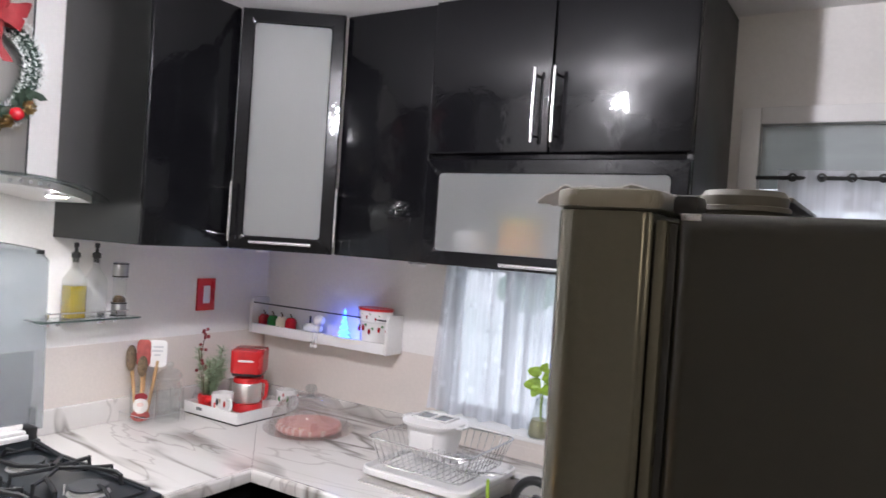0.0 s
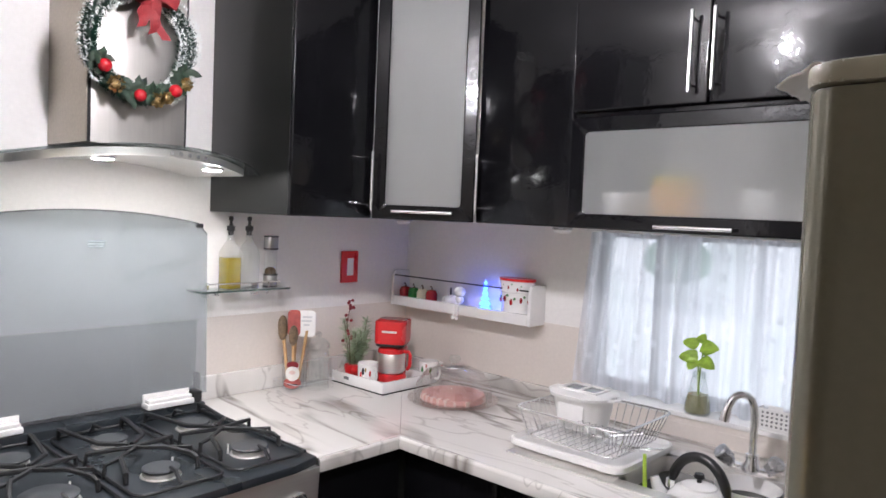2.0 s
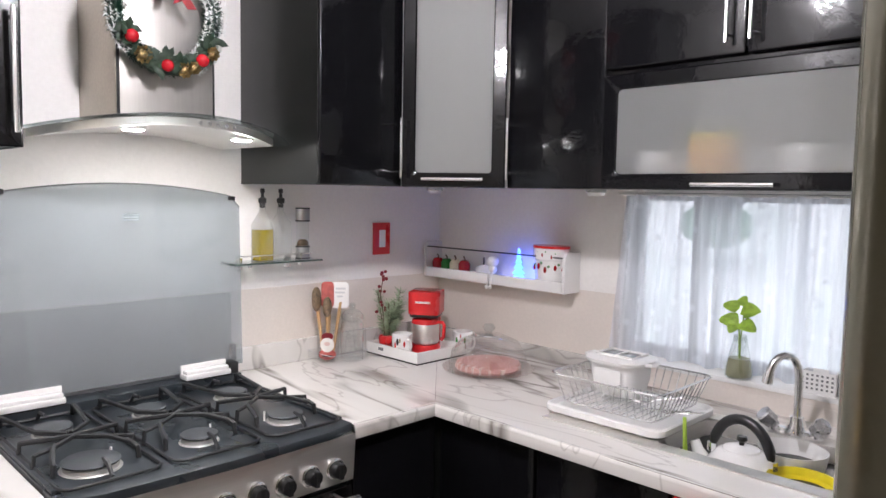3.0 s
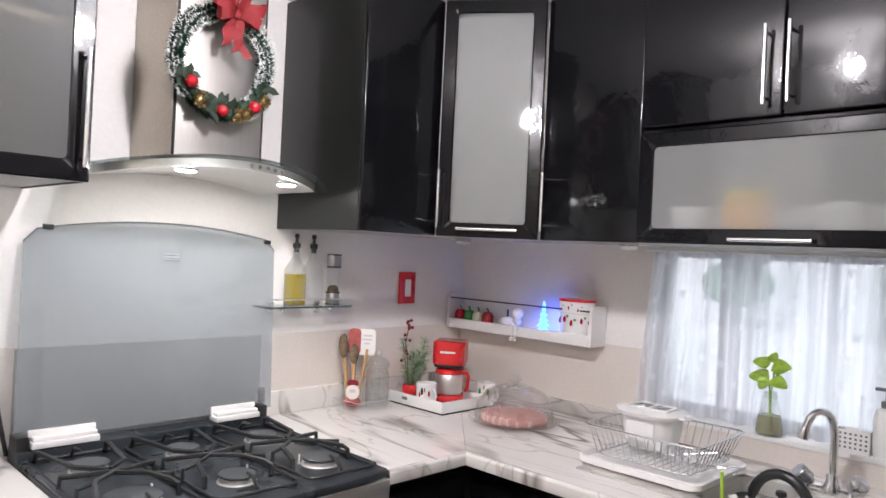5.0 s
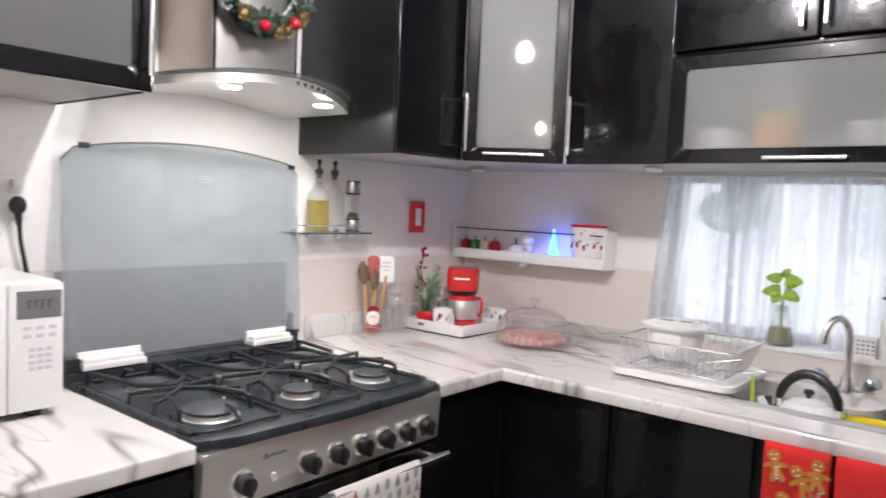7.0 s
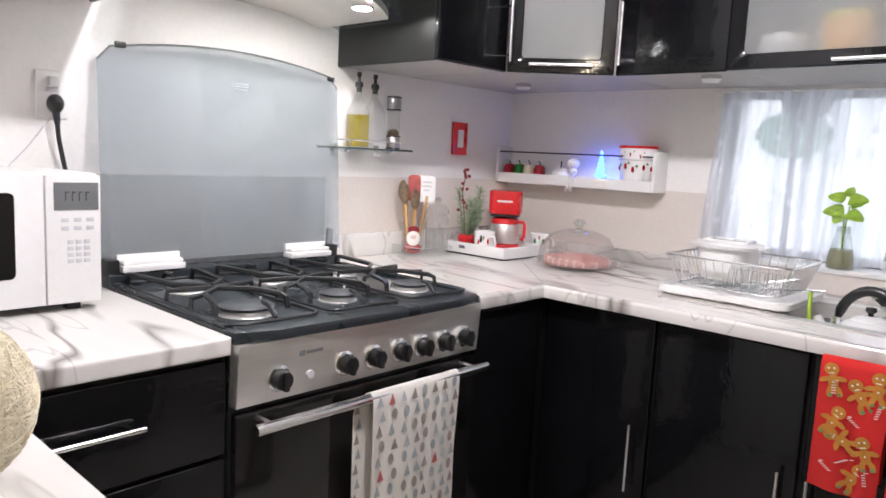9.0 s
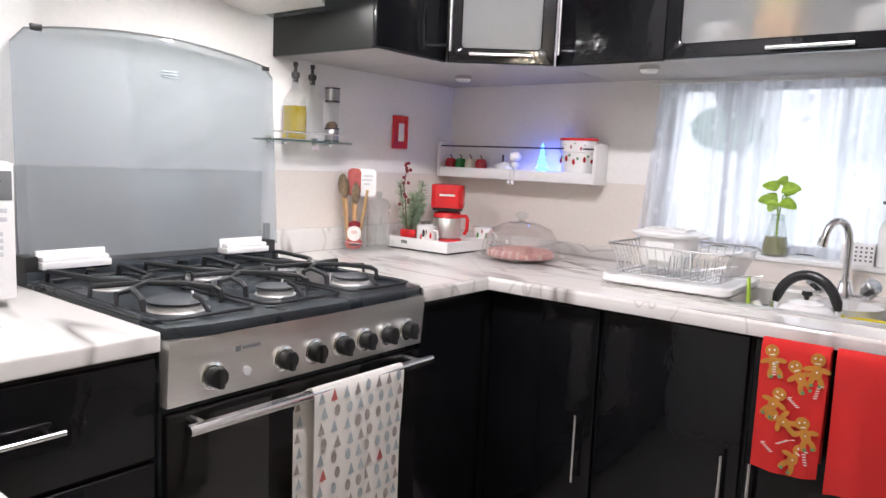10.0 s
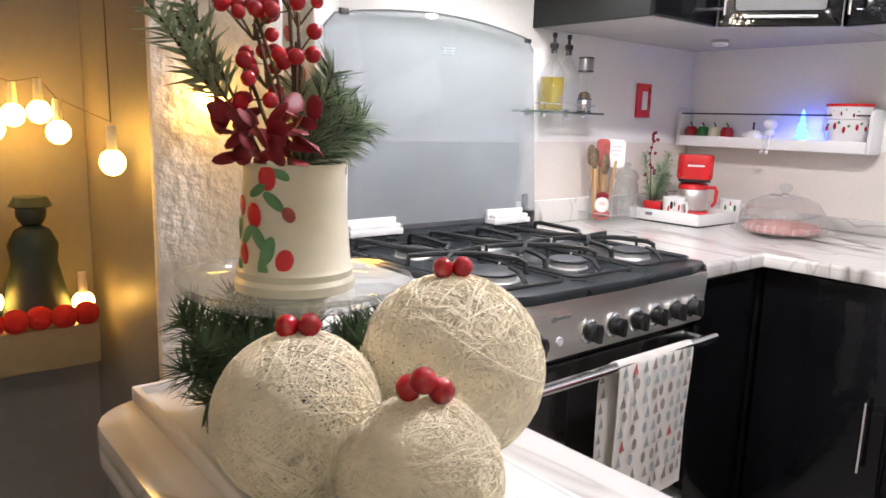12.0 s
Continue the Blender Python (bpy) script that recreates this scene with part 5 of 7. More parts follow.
for z, k, r in ((zb, 0.045, 0.0022), (zt, 0.012, 0.0034)):
    tube([(x, y, z) for x, y in rounded(-RW + k, RW - k, -RD + k, RD - k, 0.03, 4)], r, 6, True, bm=wire)
n = 0
for i in range(13):
    x = -RW + 0.05 + i * (2 * RW - 0.1) / 12
    tube([(x * 1.1, -RD + 0.012, zt), (x, -RD + 0.045, zb), (x, RD - 0.045, zb), (x * 1.1, RD - 0.012, zt)], 0.0016, 5, bm=wire)
for i in range(11):
    y = -RD + 0.055 + i * (2 * RD - 0.11) / 10
    for s in (-1, 1):
        tube([(s * (RW - 0.012), y * 1.1, zt), (s * (RW - 0.045), y, zb)], 0.0016, 5, bm=wire)
for i in range(8):
    x = -0.02 + i * 0.022
    tube([(x, -0.06, zb), (x + 0.004, -0.06, zb + 0.055), (x + 0.008, -0.035, zb + 0.055), (x + 0.006, -0.03, zb)], 0.0015, 5, bm=wire)
part("basket", wire, WIRE, rack, "chrome wire basket")
pot = thing("food_container", "white plastic steamer box with a vented lid, in the dish rack", "container", (-1.255, 2.06, COUNTER + 0.04))
cb = bmesh.new()
lv = []
for z, k, r in ((0.0, 0.030, 0.030), (0.006, 0.020, 0.04), (0.055, 0.008, 0.05), (0.100, 0.004, 0.055), (0.102, -0.008, 0.06), (0.112, -0.010, 0.06), (0.116, -0.004, 0.058), (0.120, 0.010, 0.05)):
    lv.append([cb.verts.new((x, y, z)) for x, y in rounded(-0.088 + k, 0.088 - k, -0.080 + k, 0.080 - k, r)])
for a, b in zip(lv, lv[1:]):
    for i in range(len(a)):
        j = (i + 1) % len(a)
        cb.faces.new((a[i], a[j], b[j], b[i]))
cb.faces.new(lv[0])
cb.faces.new(lv[-1])
part("body", cb, WHITE_PLASTIC, pot)
part("lid_frame", join(box(-0.066, 0.066, -0.046, -0.038, 0.1195, 0.126, 0.002), box(-0.066, 0.066, 0.038, 0.046, 0.1195, 0.126, 0.002), box(-0.066, -0.058, -0.038, 0.038, 0.1195, 0.126, 0.002), box(0.058, 0.066, -0.038, 0.038, 0.1195, 0.126, 0.002), box(-0.005, 0.005, -0.038, 0.038, 0.1195, 0.125, 0.002)), WHITE_PLASTIC, pot, "raised lid frame")
for a, b in ((-0.057, -0.006), (0.006, 0.057)):
    part("lid_window", box(a, b, -0.0375, 0.0375, 0.1195, 0.1215, 0.001), SMOKY_PLASTIC, pot, "smoky clear lid window")
for w in (-1, 1):
    part("side_handle", tube([(w * 0.094, -0.028, 0.108), (w * 0.112, -0.022, 0.108), (w * 0.116, 0.0, 0.107), (w * 0.112, 0.022, 0.108), (w * 0.094, 0.028, 0.108)], 0.0055, 8), WHITE_PLASTIC, pot, "white loop handle")
part("front_panel", box(-0.045, 0.045, -0.0805, -0.0775, 0.030, 0.085, 0.002), WHITE_GLOSS, pot, "raised front panel")
spn = thing("serving_spoon", "steel serving spoon lying in the dish rack", "spoon", (-1.16, 2.0, COUNTER + 0.043))
part("bowl", ball(0.032, (0, 0, 0.008), (1.3, 0.8, 0.25)), CHROME, spn)
part("handle", tube([(0.03, 0.0, 0.01), (0.07, 0.02, 0.02), (0.12, 0.04, 0.03)], [0.005, 0.004, 0.006], 8), CHROME, spn)
for i in range(3):
    fk = thing("fork", "steel fork in the dish rack", "fork", (-1.12 + 0.02 * i, 1.96 + 0.012 * i, COUNTER + 0.042), -20 + 12 * i, "forks")
    f = tube([(0, 0, 0), (0.05, 0.0, 0.006), (0.09, 0, 0.012)], [0.004, 0.003, 0.005], 6)
    for k in range(4):
        tube([(0.088, (k - 1.5) * 0.004, 0.012), (0.125, (k - 1.5) * 0.005, 0.018)], 0.0011, 5, bm=f)
    part("fork_body", f, CHROME, fk)

vase = thing("vase", "glass bottle vase with murky water and pothos leaves, on the sill", "vase", (-1.013, 2.352, 0.985))
part("bottle", lathe([(0, 0), (0.032, 0), (0.035, 0.006), (0.033, 0.03), (0.026, 0.068), (0.018, 0.105), (0.0165, 0.125), (0.0145, 0.125), (0.016, 0.105)], 26), PLATE_GLASS, vase)
part("water", lathe([(0, 0.004), (0.030, 0.005), (0.0325, 0.010), (0.031, 0.03), (0.0265, 0.058), (0, 0.058)], 22), WATER_GREEN, vase)


def leaf(bm, at, way, size, curl=0.25, face=(0.25, -0.8, 0.55)):
    """A heart-shaped leaf with a folded midrib."""
    way = Vector(way).normalized()
    side = way.cross(Vector(face)).normalized()
    up = side.cross(way)
    mid, lft, rgt = [], [], []
    for k in range(11):
        t = k / 10
        w = size * 0.44 * math.sin(math.pi * t ** 0.55) ** 0.55
        c = Vector(at) + way * size * t - up * curl * size * t * t
        mid.append(bm.verts.new(c))
        lft.append(bm.verts.new(c + side * w + up * w * 0.22))
        rgt.append(bm.verts.new(c - side * w + up * w * 0.22))
    for k in range(10):
        bm.faces.new((mid[k], mid[k + 1], lft[k + 1], lft[k]))
        bm.faces.new((mid[k], rgt[k], rgt[k + 1], mid[k + 1]))


rng = random.Random(6)
for at, way, s in (((0.0, -0.012, 0.205), (-1, -0.2, 0.25), 0.055), ((0.006, -0.014, 0.203), (1, -0.3, 0.12), 0.062), ((0.002, -0.010, 0.212), (0.35, -0.2, 0.8), 0.040),
                   ((0.0, -0.012, 0.168), (-1, -0.3, 0.05), 0.064), ((0.006, -0.016, 0.165), (0.9, -0.4, -0.25), 0.060), ((-0.004, -0.018, 0.165), (-0.35, -0.5, -0.8), 0.046), ((0.012, -0.012, 0.188), (0.9, -0.2, 0.3), 0.040)):
    b = bmesh.new()
    leaf(b, at, way, s * 0.80)
    part("leaf", b, LEAF, vase, "yellow-green pothos leaf", 180)
part("stem", join(tube([(0, 0, 0.02), (0.002, -0.003, 0.1), (-0.005, -0.01, 0.175)], 0.0022, 6), tube([(0.003, 0, 0.02), (0, 0, 0.1), (0.01, -0.01, 0.185)], 0.0022, 6), tube([(0, 0.003, 0.02), (0, -0.01, 0.15)], 0.002, 6)), LEAF, vase)
vase.scale = (1.2, 1.2, 1.08)
soap = thing("soap_dispenser", "white pump bottle with a dark pump on the sill", "dispenser", (-0.695, 2.36, 0.985))
part("bottle", lathe([(0, 0), (0.031, 0), (0.034, 0.006), (0.034, 0.115), (0.028, 0.133), (0.014, 0.142), (0, 0.142)], 24), WHITE_PLASTIC, soap)
part("pump", join(lathe([(0.016, 0.141), (0.017, 0.158), (0.007, 0.162), (0.006, 0.19), (0, 0.19)], 16), box(-0.032, 0.01, -0.008, 0.008, 0.187, 0.197, 0.003)), GREY_PLASTIC, soap, "dark grey pump")
cad = thing("sponge_holder", "small white perforated basket on the sill", "basket", (-0.775, 2.358, 0.985))
part("shell", join(box(-0.045, 0.045, -0.026, -0.023, 0, 0.065, 0.001), box(-0.045, 0.045, 0.023, 0.026, 0, 0.065, 0.001), box(-0.045, -0.042, -0.024, 0.024, 0, 0.065, 0.001), box(0.042, 0.045, -0.024, 0.024, 0, 0.065, 0.001), box(-0.044, 0.044, -0.025, 0.025, 0, 0.003, 0.001)), WHITE_PLASTIC, cad)
part("hole", join(*[box(-0.034 + 0.0135 * i, -0.028 + 0.0135 * i, -0.0268, -0.0262, 0.012 + 0.013 * k, 0.018 + 0.013 * k, 0) for i in range(6) for k in range(4)]), GREY_PLASTIC, cad, "dark square holes")

# ---------------------------------------------------------------- lamps of the room
def pendant(at, label, glow_mat, r=0.036):
    t = thing("pendant_lamp", label, "lamp", at, group="pendant lamps")
    part("cord", tube([(0, 0, 0.09), (0, 0, TOP - at[2] - 0.02)], 0.003, 8), BLACK_PLASTIC, t)
    part("socket", lathe([(0, 0.095), (0.012, 0.095), (0.018, 0.085), (0.018, 0.05), (0.014, 0.045)], 16), BLACK_PLASTIC, t)
    part("bulb", lathe([(0, -r), (r * 0.5, -r * 0.87), (r * 0.87, -r * 0.5), (r, 0), (r * 0.87, r * 0.5), (r * 0.55, r * 1.0), (0.013, r * 1.3), (0.013, 0.052), (0, 0.052)], 20), glow_mat, t, "lit white bulb")
    part("rose", lathe([(0.0, TOP - at[2] - 0.001), (0.045, TOP - at[2] - 0.001), (0.045, TOP - at[2] - 0.015), (0.0, TOP - at[2] - 0.03)], 20), WHITE_PLASTIC, t)


pendant((-1.03, 0.83, 2.2), "bare lit bulb hanging over the kitchen floor", BULB_GLOW)
pendant((0.85, -1.5, 2.15), "bare lit bulb hanging in the room beyond the bar", FAR_GLOW)

# ---------------------------------------------------------------- fridge
fr = thing("fridge", "champagne-grey enamelled fridge with rounded door edges", "fridge", (0, 0, 0))
FX, FY, FZ = -0.243, 0.55, 1.686        # front, near side, top
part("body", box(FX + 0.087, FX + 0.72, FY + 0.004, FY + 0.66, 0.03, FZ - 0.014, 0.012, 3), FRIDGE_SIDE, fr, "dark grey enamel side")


def door_outline(x0, x1, y0, y1, r, q):
    """A door seen from above: round at the front, crisp at the back."""
    pts = []
    for cx, cy, a0, k in ((x1 - q, y1 - q, 0, q), (x0 + r, y1 - r, 90, r), (x0 + r, y0 + r, 180, r), (x1 - q, y0 + q, 270, q)):
        pts += [(cx + k * math.cos(radians(a0 + 15 * i)), cy + k * math.sin(radians(a0 + 15 * i))) for i in range(7)]
    return pts


part("door", prism(door_outline(FX, FX + 0.072, FY, FY + 0.66, 0.024, 0.004), 0.05, FZ - 0.0145, 0.003), FRIDGE, fr, "champagne-grey door with a rounded edge")
part("door_cap", prism(door_outline(FX - 0.002, FX + 0.077, FY - 0.003, FY + 0.663, 0.027, 0.010), FZ - 0.014, FZ, 0.005), FRIDGE_CAP, fr, "pale plastic door cap")
part("door_liner", box(FX + 0.0745, FX + 0.082, FY + 0.003, FY + 0.655, 0.06, FZ - 0.02, 0.002), FRIDGE, fr, "champagne inner door lip")
part("seal", box(FX + 0.072, FX + 0.087, FY + 0.012, FY + 0.65, 0.06, FZ - 0.022, 0.002), BLACK_PLASTIC, fr, "dark rubber seal")
part("hinge_cover", box(FX + 0.083, FX + 0.100, FY + 0.008, FY + 0.034, FZ - 0.016, FZ - 0.003, 0.004), BLACK_PLASTIC, fr, "dark hinge cover")
part("hinge_plate", box(FX + 0.090, FX + 0.103, FY + 0.004, FY + 0.020, FZ - 0.020, FZ - 0.015, 0.001), CHROME, fr, "bright hinge plate")
for x in (0.11, 0.66):
    for y in (0.02, 0.60):
        part("foot", box(FX + x, FX + x + 0.04, FY + y, FY + y + 0.04, 0, 0.031, 0), BLACK_PLASTIC, fr)
sheet_bm = bmesh.new()
rng = random.Random(21)
grid = []
for i in range(13):
    row = []
    for j in range(13):
        x, y = FX - 0.020 + 0.085 * i / 12, FY + 0.02 + 0.075 * j / 12
        z = FZ + 0.0015 + 0.006 * abs(noise.noise((x * 60, y * 45, 1))) + (-0.011 * (1 - i / 3) if i < 3 else 0)
        row.append(sheet_bm.verts.new((x, y, z)))
    grid.append(row)
for i in range(12):
    for j in range(12):
        sheet_bm.faces.new((grid[i][j], grid[i + 1][j], grid[i + 1][j + 1], grid[i][j + 1]))
sheet_bm.normal_update()
bmesh.ops.solidify(sheet_bm, geom=sheet_bm.faces[:], thickness=0.0012)
pm = thing("plastic_mat", "crumpled translucent plastic mat lying on the fridge", "mat", (0, 0, 0))
part("sheet", sheet_bm, WHITE_PLASTIC, pm, "", 60)
rl = thing("round_lid", "shallow olive-grey round lid lying on the fridge", "lid", (FX + 0.118, FY + 0.062, FZ - 0.014))
part("disc", lathe([(0, 0), (0.025, 0), (0.028, 0.004), (0.029, 0.014), (0.026, 0.018), (0, 0.019)], 36), LID_GREY, rl)
part("bead", lathe([(0.0275, 0.003), (0.0305, 0.004), (0.0305, 0.007), (0.0275, 0.008)], 36), LID_GREY, rl, "raised lower bead")
fs = thing("plastic_folder", "flat olive-grey plastic folder lying on the fridge", "folder", (FX + 0.02, FY + 0.10, FZ + 0.0005))
part("cover", box(0.0, 0.125, 0.0, 0.20, 0.0, 0.004, 0.0015), LID_GREY, fs)

# ---------------------------------------------------------------- wall things by the cooker
gs = thing("glass_shelf", "small glass wall shelf with a chrome rail", "shelf", (0, 0, 0))
part("pane", box(XW + 0.003, -2.302, 1.335, 1.69, 1.288, 1.294, 0.001), PLATE_GLASS, gs, "clear glass board")
part("pane_edge", join(box(-2.3018, -2.2998, 1.335, 1.69, 1.2878, 1.2942, 0), box(XW + 0.004, -2.302, 1.3335, 1.3349, 1.2878, 1.2942, 0)), GLASS_EDGE, gs, "dark green glass edge")
part("rail", tube([(-2.39, 1.37, 1.318), (-2.306, 1.37, 1.318), (-2.306, 1.645, 1.318), (-2.39, 1.645, 1.318)], 0.0025, 8), CHROME, gs)
for y in (1.40, 1.60):
    b = part("bracket", join(box(-2.402, -2.315, y - 0.006, y + 0.006, 1.276, 1.288, 0.002), box(-2.403, -2.396, y - 0.015, y + 0.015, 1.262, 1.305, 0.003)), CHROME, gs)
    part("post", tube([(-2.306, y, 1.294), (-2.306, y, 1.318)], 0.0025, 8), CHROME, gs)


def oil_bottle(y, oil):
    t = thing("oil_bottle", "square glass bottle half full of olive oil" if oil else "empty square glass bottle with a dark pourer", "bottle", (-2.348, y, 1.294), group="oil bottles")
    bm = bmesh.new()
    lv = []
    for z, h, r in ((0, 0.028, 0.006), (0.004, 0.030, 0.006), (0.13, 0.030, 0.006), (0.155, 0.020, 0.010), (0.175, 0.011, 0.009), (0.205, 0.010, 0.008)):
        lv.append([bm.verts.new((x, yy, z)) for x, yy in rounded(-h, h, -h, h, r, 3)])
    for a, b in zip(lv, lv[1:]):
        for i in range(len(a)):
            j = (i + 1) % len(a)
            bm.faces.new((a[i], a[j], b[j], b[i]))
    bm.faces.new(lv[0])
    part("bottle", bm, BOTTLE_GLASS, t)
    if oil:
        part("oil", prism(rounded(-0.0285, 0.0285, -0.0285, 0.0285, 0.006, 3), 0.004, 0.112), OIL, t, "golden olive oil")
    s = part("stopper", lathe([(0, 0.19), (0.009, 0.19), (0.010, 0.205), (0.014, 0.207), (0.014, 0.222), (0.006, 0.226), (0.005, 0.24), (0.008, 0.244), (0.008, 0.256), (0, 0.258)], 14), BLACK_PLASTIC, t, "black pourer")


oil_bottle(1.466, True)
oil_bottle(1.540, False)
mill = thing("pepper_mill", "glass and steel pepper mill", "mill", (-2.345, 1.632, 1.294))
part("base", lathe([(0, 0), (0.024, 0), (0.025, 0.003), (0.025, 0.046), (0.023, 0.049), (0, 0.049)], 24), DULL_STEEL, mill, "steel base")
part("jar", lathe([(0.0225, 0.049), (0.0225, 0.14)], 24), CLEAR, mill)
part("pepper", lathe([(0, 0.05), (0.021, 0.05), (0.021, 0.062), (0.012, 0.072), (0, 0.074)], 18), STEM, mill, "a few peppercorns")
part("cap", lathe([(0, 0.138), (0.025, 0.138), (0.026, 0.142), (0.026, 0.185), (0.024, 0.19), (0, 0.191)], 24), DULL_STEEL, mill, "steel cap")
for z in (0.001, 0.044, 0.139, 0.184):
    part("band", lathe([(0.0245, z), (0.0268, z + 0.0005), (0.0268, z + 0.005), (0.0245, z + 0.0055)], 24), BLACK_PLASTIC, mill, "dark band")
sw = thing("light_switch", "red wall plate with a white rocker switch", "switch", (XW, 2.056, 1.353))
part("plate", box(0.002, 0.012, -0.044, 0.044, -0.066, 0.066, 0.003), RED, sw)
part("rocker", box(0.011, 0.016, -0.016, 0.016, -0.036, 0.036, 0.002), WHITE_PLASTIC, sw, "white rocker")
out = thing("wall_socket", "white double wall socket beside the cooker", "socket", (XW, 0.50, 1.385))
part("plate", box(0.001, 0.008, -0.038, 0.038, -0.06, 0.06, 0.003), WHITE_PLASTIC, out)
part("outlet", box(0.007, 0.011, -0.016, 0.016, 0.008, 0.042, 0.003), WHITE_GLOSS, out)
adapter = part("adapter", box(0.008, 0.032, -0.012, 0.012, 0.02, 0.044, 0.003), WHITE_PLASTIC, out)
sk = thing("wall_socket", "small white wall socket beside the window", "socket", (-0.487, YW, 1.115))
part("plate", box(-0.024, 0.024, -0.010, -0.0035, -0.034, 0.034, 0.003), WHITE_PLASTIC, sk)
part("outlet", box(-0.010, 0.010, -0.013, -0.009, -0.018, 0.018, 0.002), WHITE_GLOSS, sk)
cord = thing("power_cord", "black plug and cord of the cooker", "cable", (XW, 0.50, 1.362))
part("plug", join(ball(0.024, (0.030, 0, 0), (0.85, 0.85, 1.0), 18, 12), tube([(0.032, 0, -0.015), (0.034, 0.002, -0.05)], [0.010, 0.007], 10)), BLACK_PLASTIC, cord)
part("cable", tube([(0.034, 0.002, -0.045), (0.032, 0.006, -0.09), (0.022, 0.022, -0.16), (0.02, 0.042, -0.23), (0.025, 0.058, -0.32), (0.045, 0.070, -0.40), (0.06, 0.078, -0.455)], 0.006, 8), BLACK_PLASTIC, cord)
part("thin_wire", tube([(0.008, 0.0, -0.03), (0.012, -0.06, -0.11), (0.008, -0.13, -0.19), (0.03, -0.17, -0.21)], 0.0016, 6), PALE_GREY, cord, "thin pale wire")

# ---------------------------------------------------------------- wall shelf on the window wall
ws = thing("wall_shelf", "white wooden wall shelf with rounded end panels", "shelf", (0, 0, 0))
S0, S1, SZ = -2.397, -1.645, 1.183
part("board", box(S0 + 0.014, S1 - 0.014, 2.318, YW - 0.003, SZ, SZ + 0.014, 0.001), WHITE_GLOSS, ws)
part("front_lip", box(S0 + 0.014, S1 - 0.014, 2.303, 2.317, SZ - 0.002, SZ + 0.040, 0.003), WHITE_GLOSS, ws)
for x in (S0, S1 - 0.013):
    e = moved(prism([(2.402, 0), (2.402, 0.152), (2.33, 0.155), (2.315, 0.150), (2.305, 0.136), (2.302, 0.12), (2.302, 0)][::-1], 0, 0.013, 0.002), Matrix(((0, 0, 1, x), (1, 0, 0, 0), (0, 1, 0, SZ - 0.003), (0, 0, 0, 1))))
    part("end_panel", e, WHITE_GLOSS, ws)
part("rail", tube([(S0 + 0.012, 2.312, 1.312), (S1 - 0.012, 2.312, 1.312)], 0.003, 8), BLACK_PLASTIC, ws, "thin dark rail")
ST = SZ + 0.014
for x, m, lab in ((-2.358, RED_SATIN, "small red apple-shaped spice jar"), (-2.305, GREEN, "small green pepper-shaped spice jar"), (-2.252, CREAM, "small cream pepper-shaped spice jar"), (-2.198, RED_SATIN, "small red pepper-shaped spice jar")):
    t = thing("spice_jar", lab, "jar", (x, 2.352, ST), group="vegetable-shaped jars")
    part("body", lathe([(0, 0), (0.016, 0.001), (0.0255, 0.018), (0.0255, 0.048), (0.017, 0.063), (0.006, 0.060), (0, 0.059)], 18), m, t)
    part("stalk", tube([(0, 0, 0.058), (0.002, 0.001, 0.070), (-0.006, 0.0, 0.080)], [0.004, 0.003, 0.003], 8), STEM, t, "dark stalk")
tp = thing("bird_jug", "small white ceramic bird jug", "ornament", (-2.085, 2.355, ST))
part("body", join(ball(0.034, (0, 0, 0.028), (1.15, 0.8, 0.82)), tube([(0.025, 0, 0.035), (0.045, 0, 0.05), (0.058, 0, 0.058)], [0.014, 0.008, 0.005], 10), tube([(-0.03, 0, 0.045), (-0.05, 0, 0.04), (-0.045, 0, 0.018), (-0.03, 0, 0.012)], 0.004, 8)), WHITE_GLOSS, tp)
part("knob", tube([(-0.005, 0, 0.05), (-0.005, 0, 0.085)], 0.004, 8), BLACK_PLASTIC, tp)
sn = thing("snowman_figure", "small white snowman figure sitting on the shelf edge", "figurine", (-2.005, 2.318, SZ + 0.040))
part("figure", join(ball(0.025, (0, -0.004, 0.052), (1, 0.9, 0.85)), ball(0.017, (0, -0.002, 0.018), (1, 0.9, 1)),
                    tube([(-0.008, -0.01, 0.008), (-0.010, -0.022, 0.0), (-0.012, -0.024, -0.045)], 0.003, 6), tube([(0.008, -0.01, 0.008), (0.010, -0.022, 0.0), (0.006, -0.024, -0.045)], 0.003, 6),
                    ball(0.009, (-0.013, -0.028, -0.052), (0.8, 1.2, 0.9)), ball(0.009, (0.006, -0.028, -0.052), (0.8, 1.2, 0.9))), WHITE_PLASTIC, sn)
lt = thing("led_tree", "small acrylic tree lamp glowing blue", "lamp", (-1.905, 2.355, ST))
tree_prof = []
for k in range(5):
    tree_prof += [(0.031 - 0.0052 * k, 0.014 + 0.021 * k), (0.014 - 0.0025 * k, 0.031 + 0.021 * k)]
part("tree", lathe([(0, 0.012), (0.010, 0.012)] + tree_prof + [(0.007, 0.121), (0, 0.138)], 18), BLUE_GLOW, lt, "glowing tree body")
part("base", lathe([(0, 0), (0.024, 0), (0.024, 0.010), (0.018, 0.013), (0, 0.013)], 18), WHITE_PLASTIC, lt)
can = thing("canister", "white ceramic canister with red cherries and a red rim", "canister", (-1.745, 2.352, ST))
part("pot", lathe([(0, 0), (0.050, 0), (0.053, 0.004), (0.058, 0.10), (0.064, 0.104), (0.064, 0.145), (0.060, 0.147)], 28), WHITE_GLOSS, can)
part("rim", lathe([(0.060, 0.146), (0.066, 0.147), (0.066, 0.156), (0, 0.158)], 28), RED, can, "red rim")
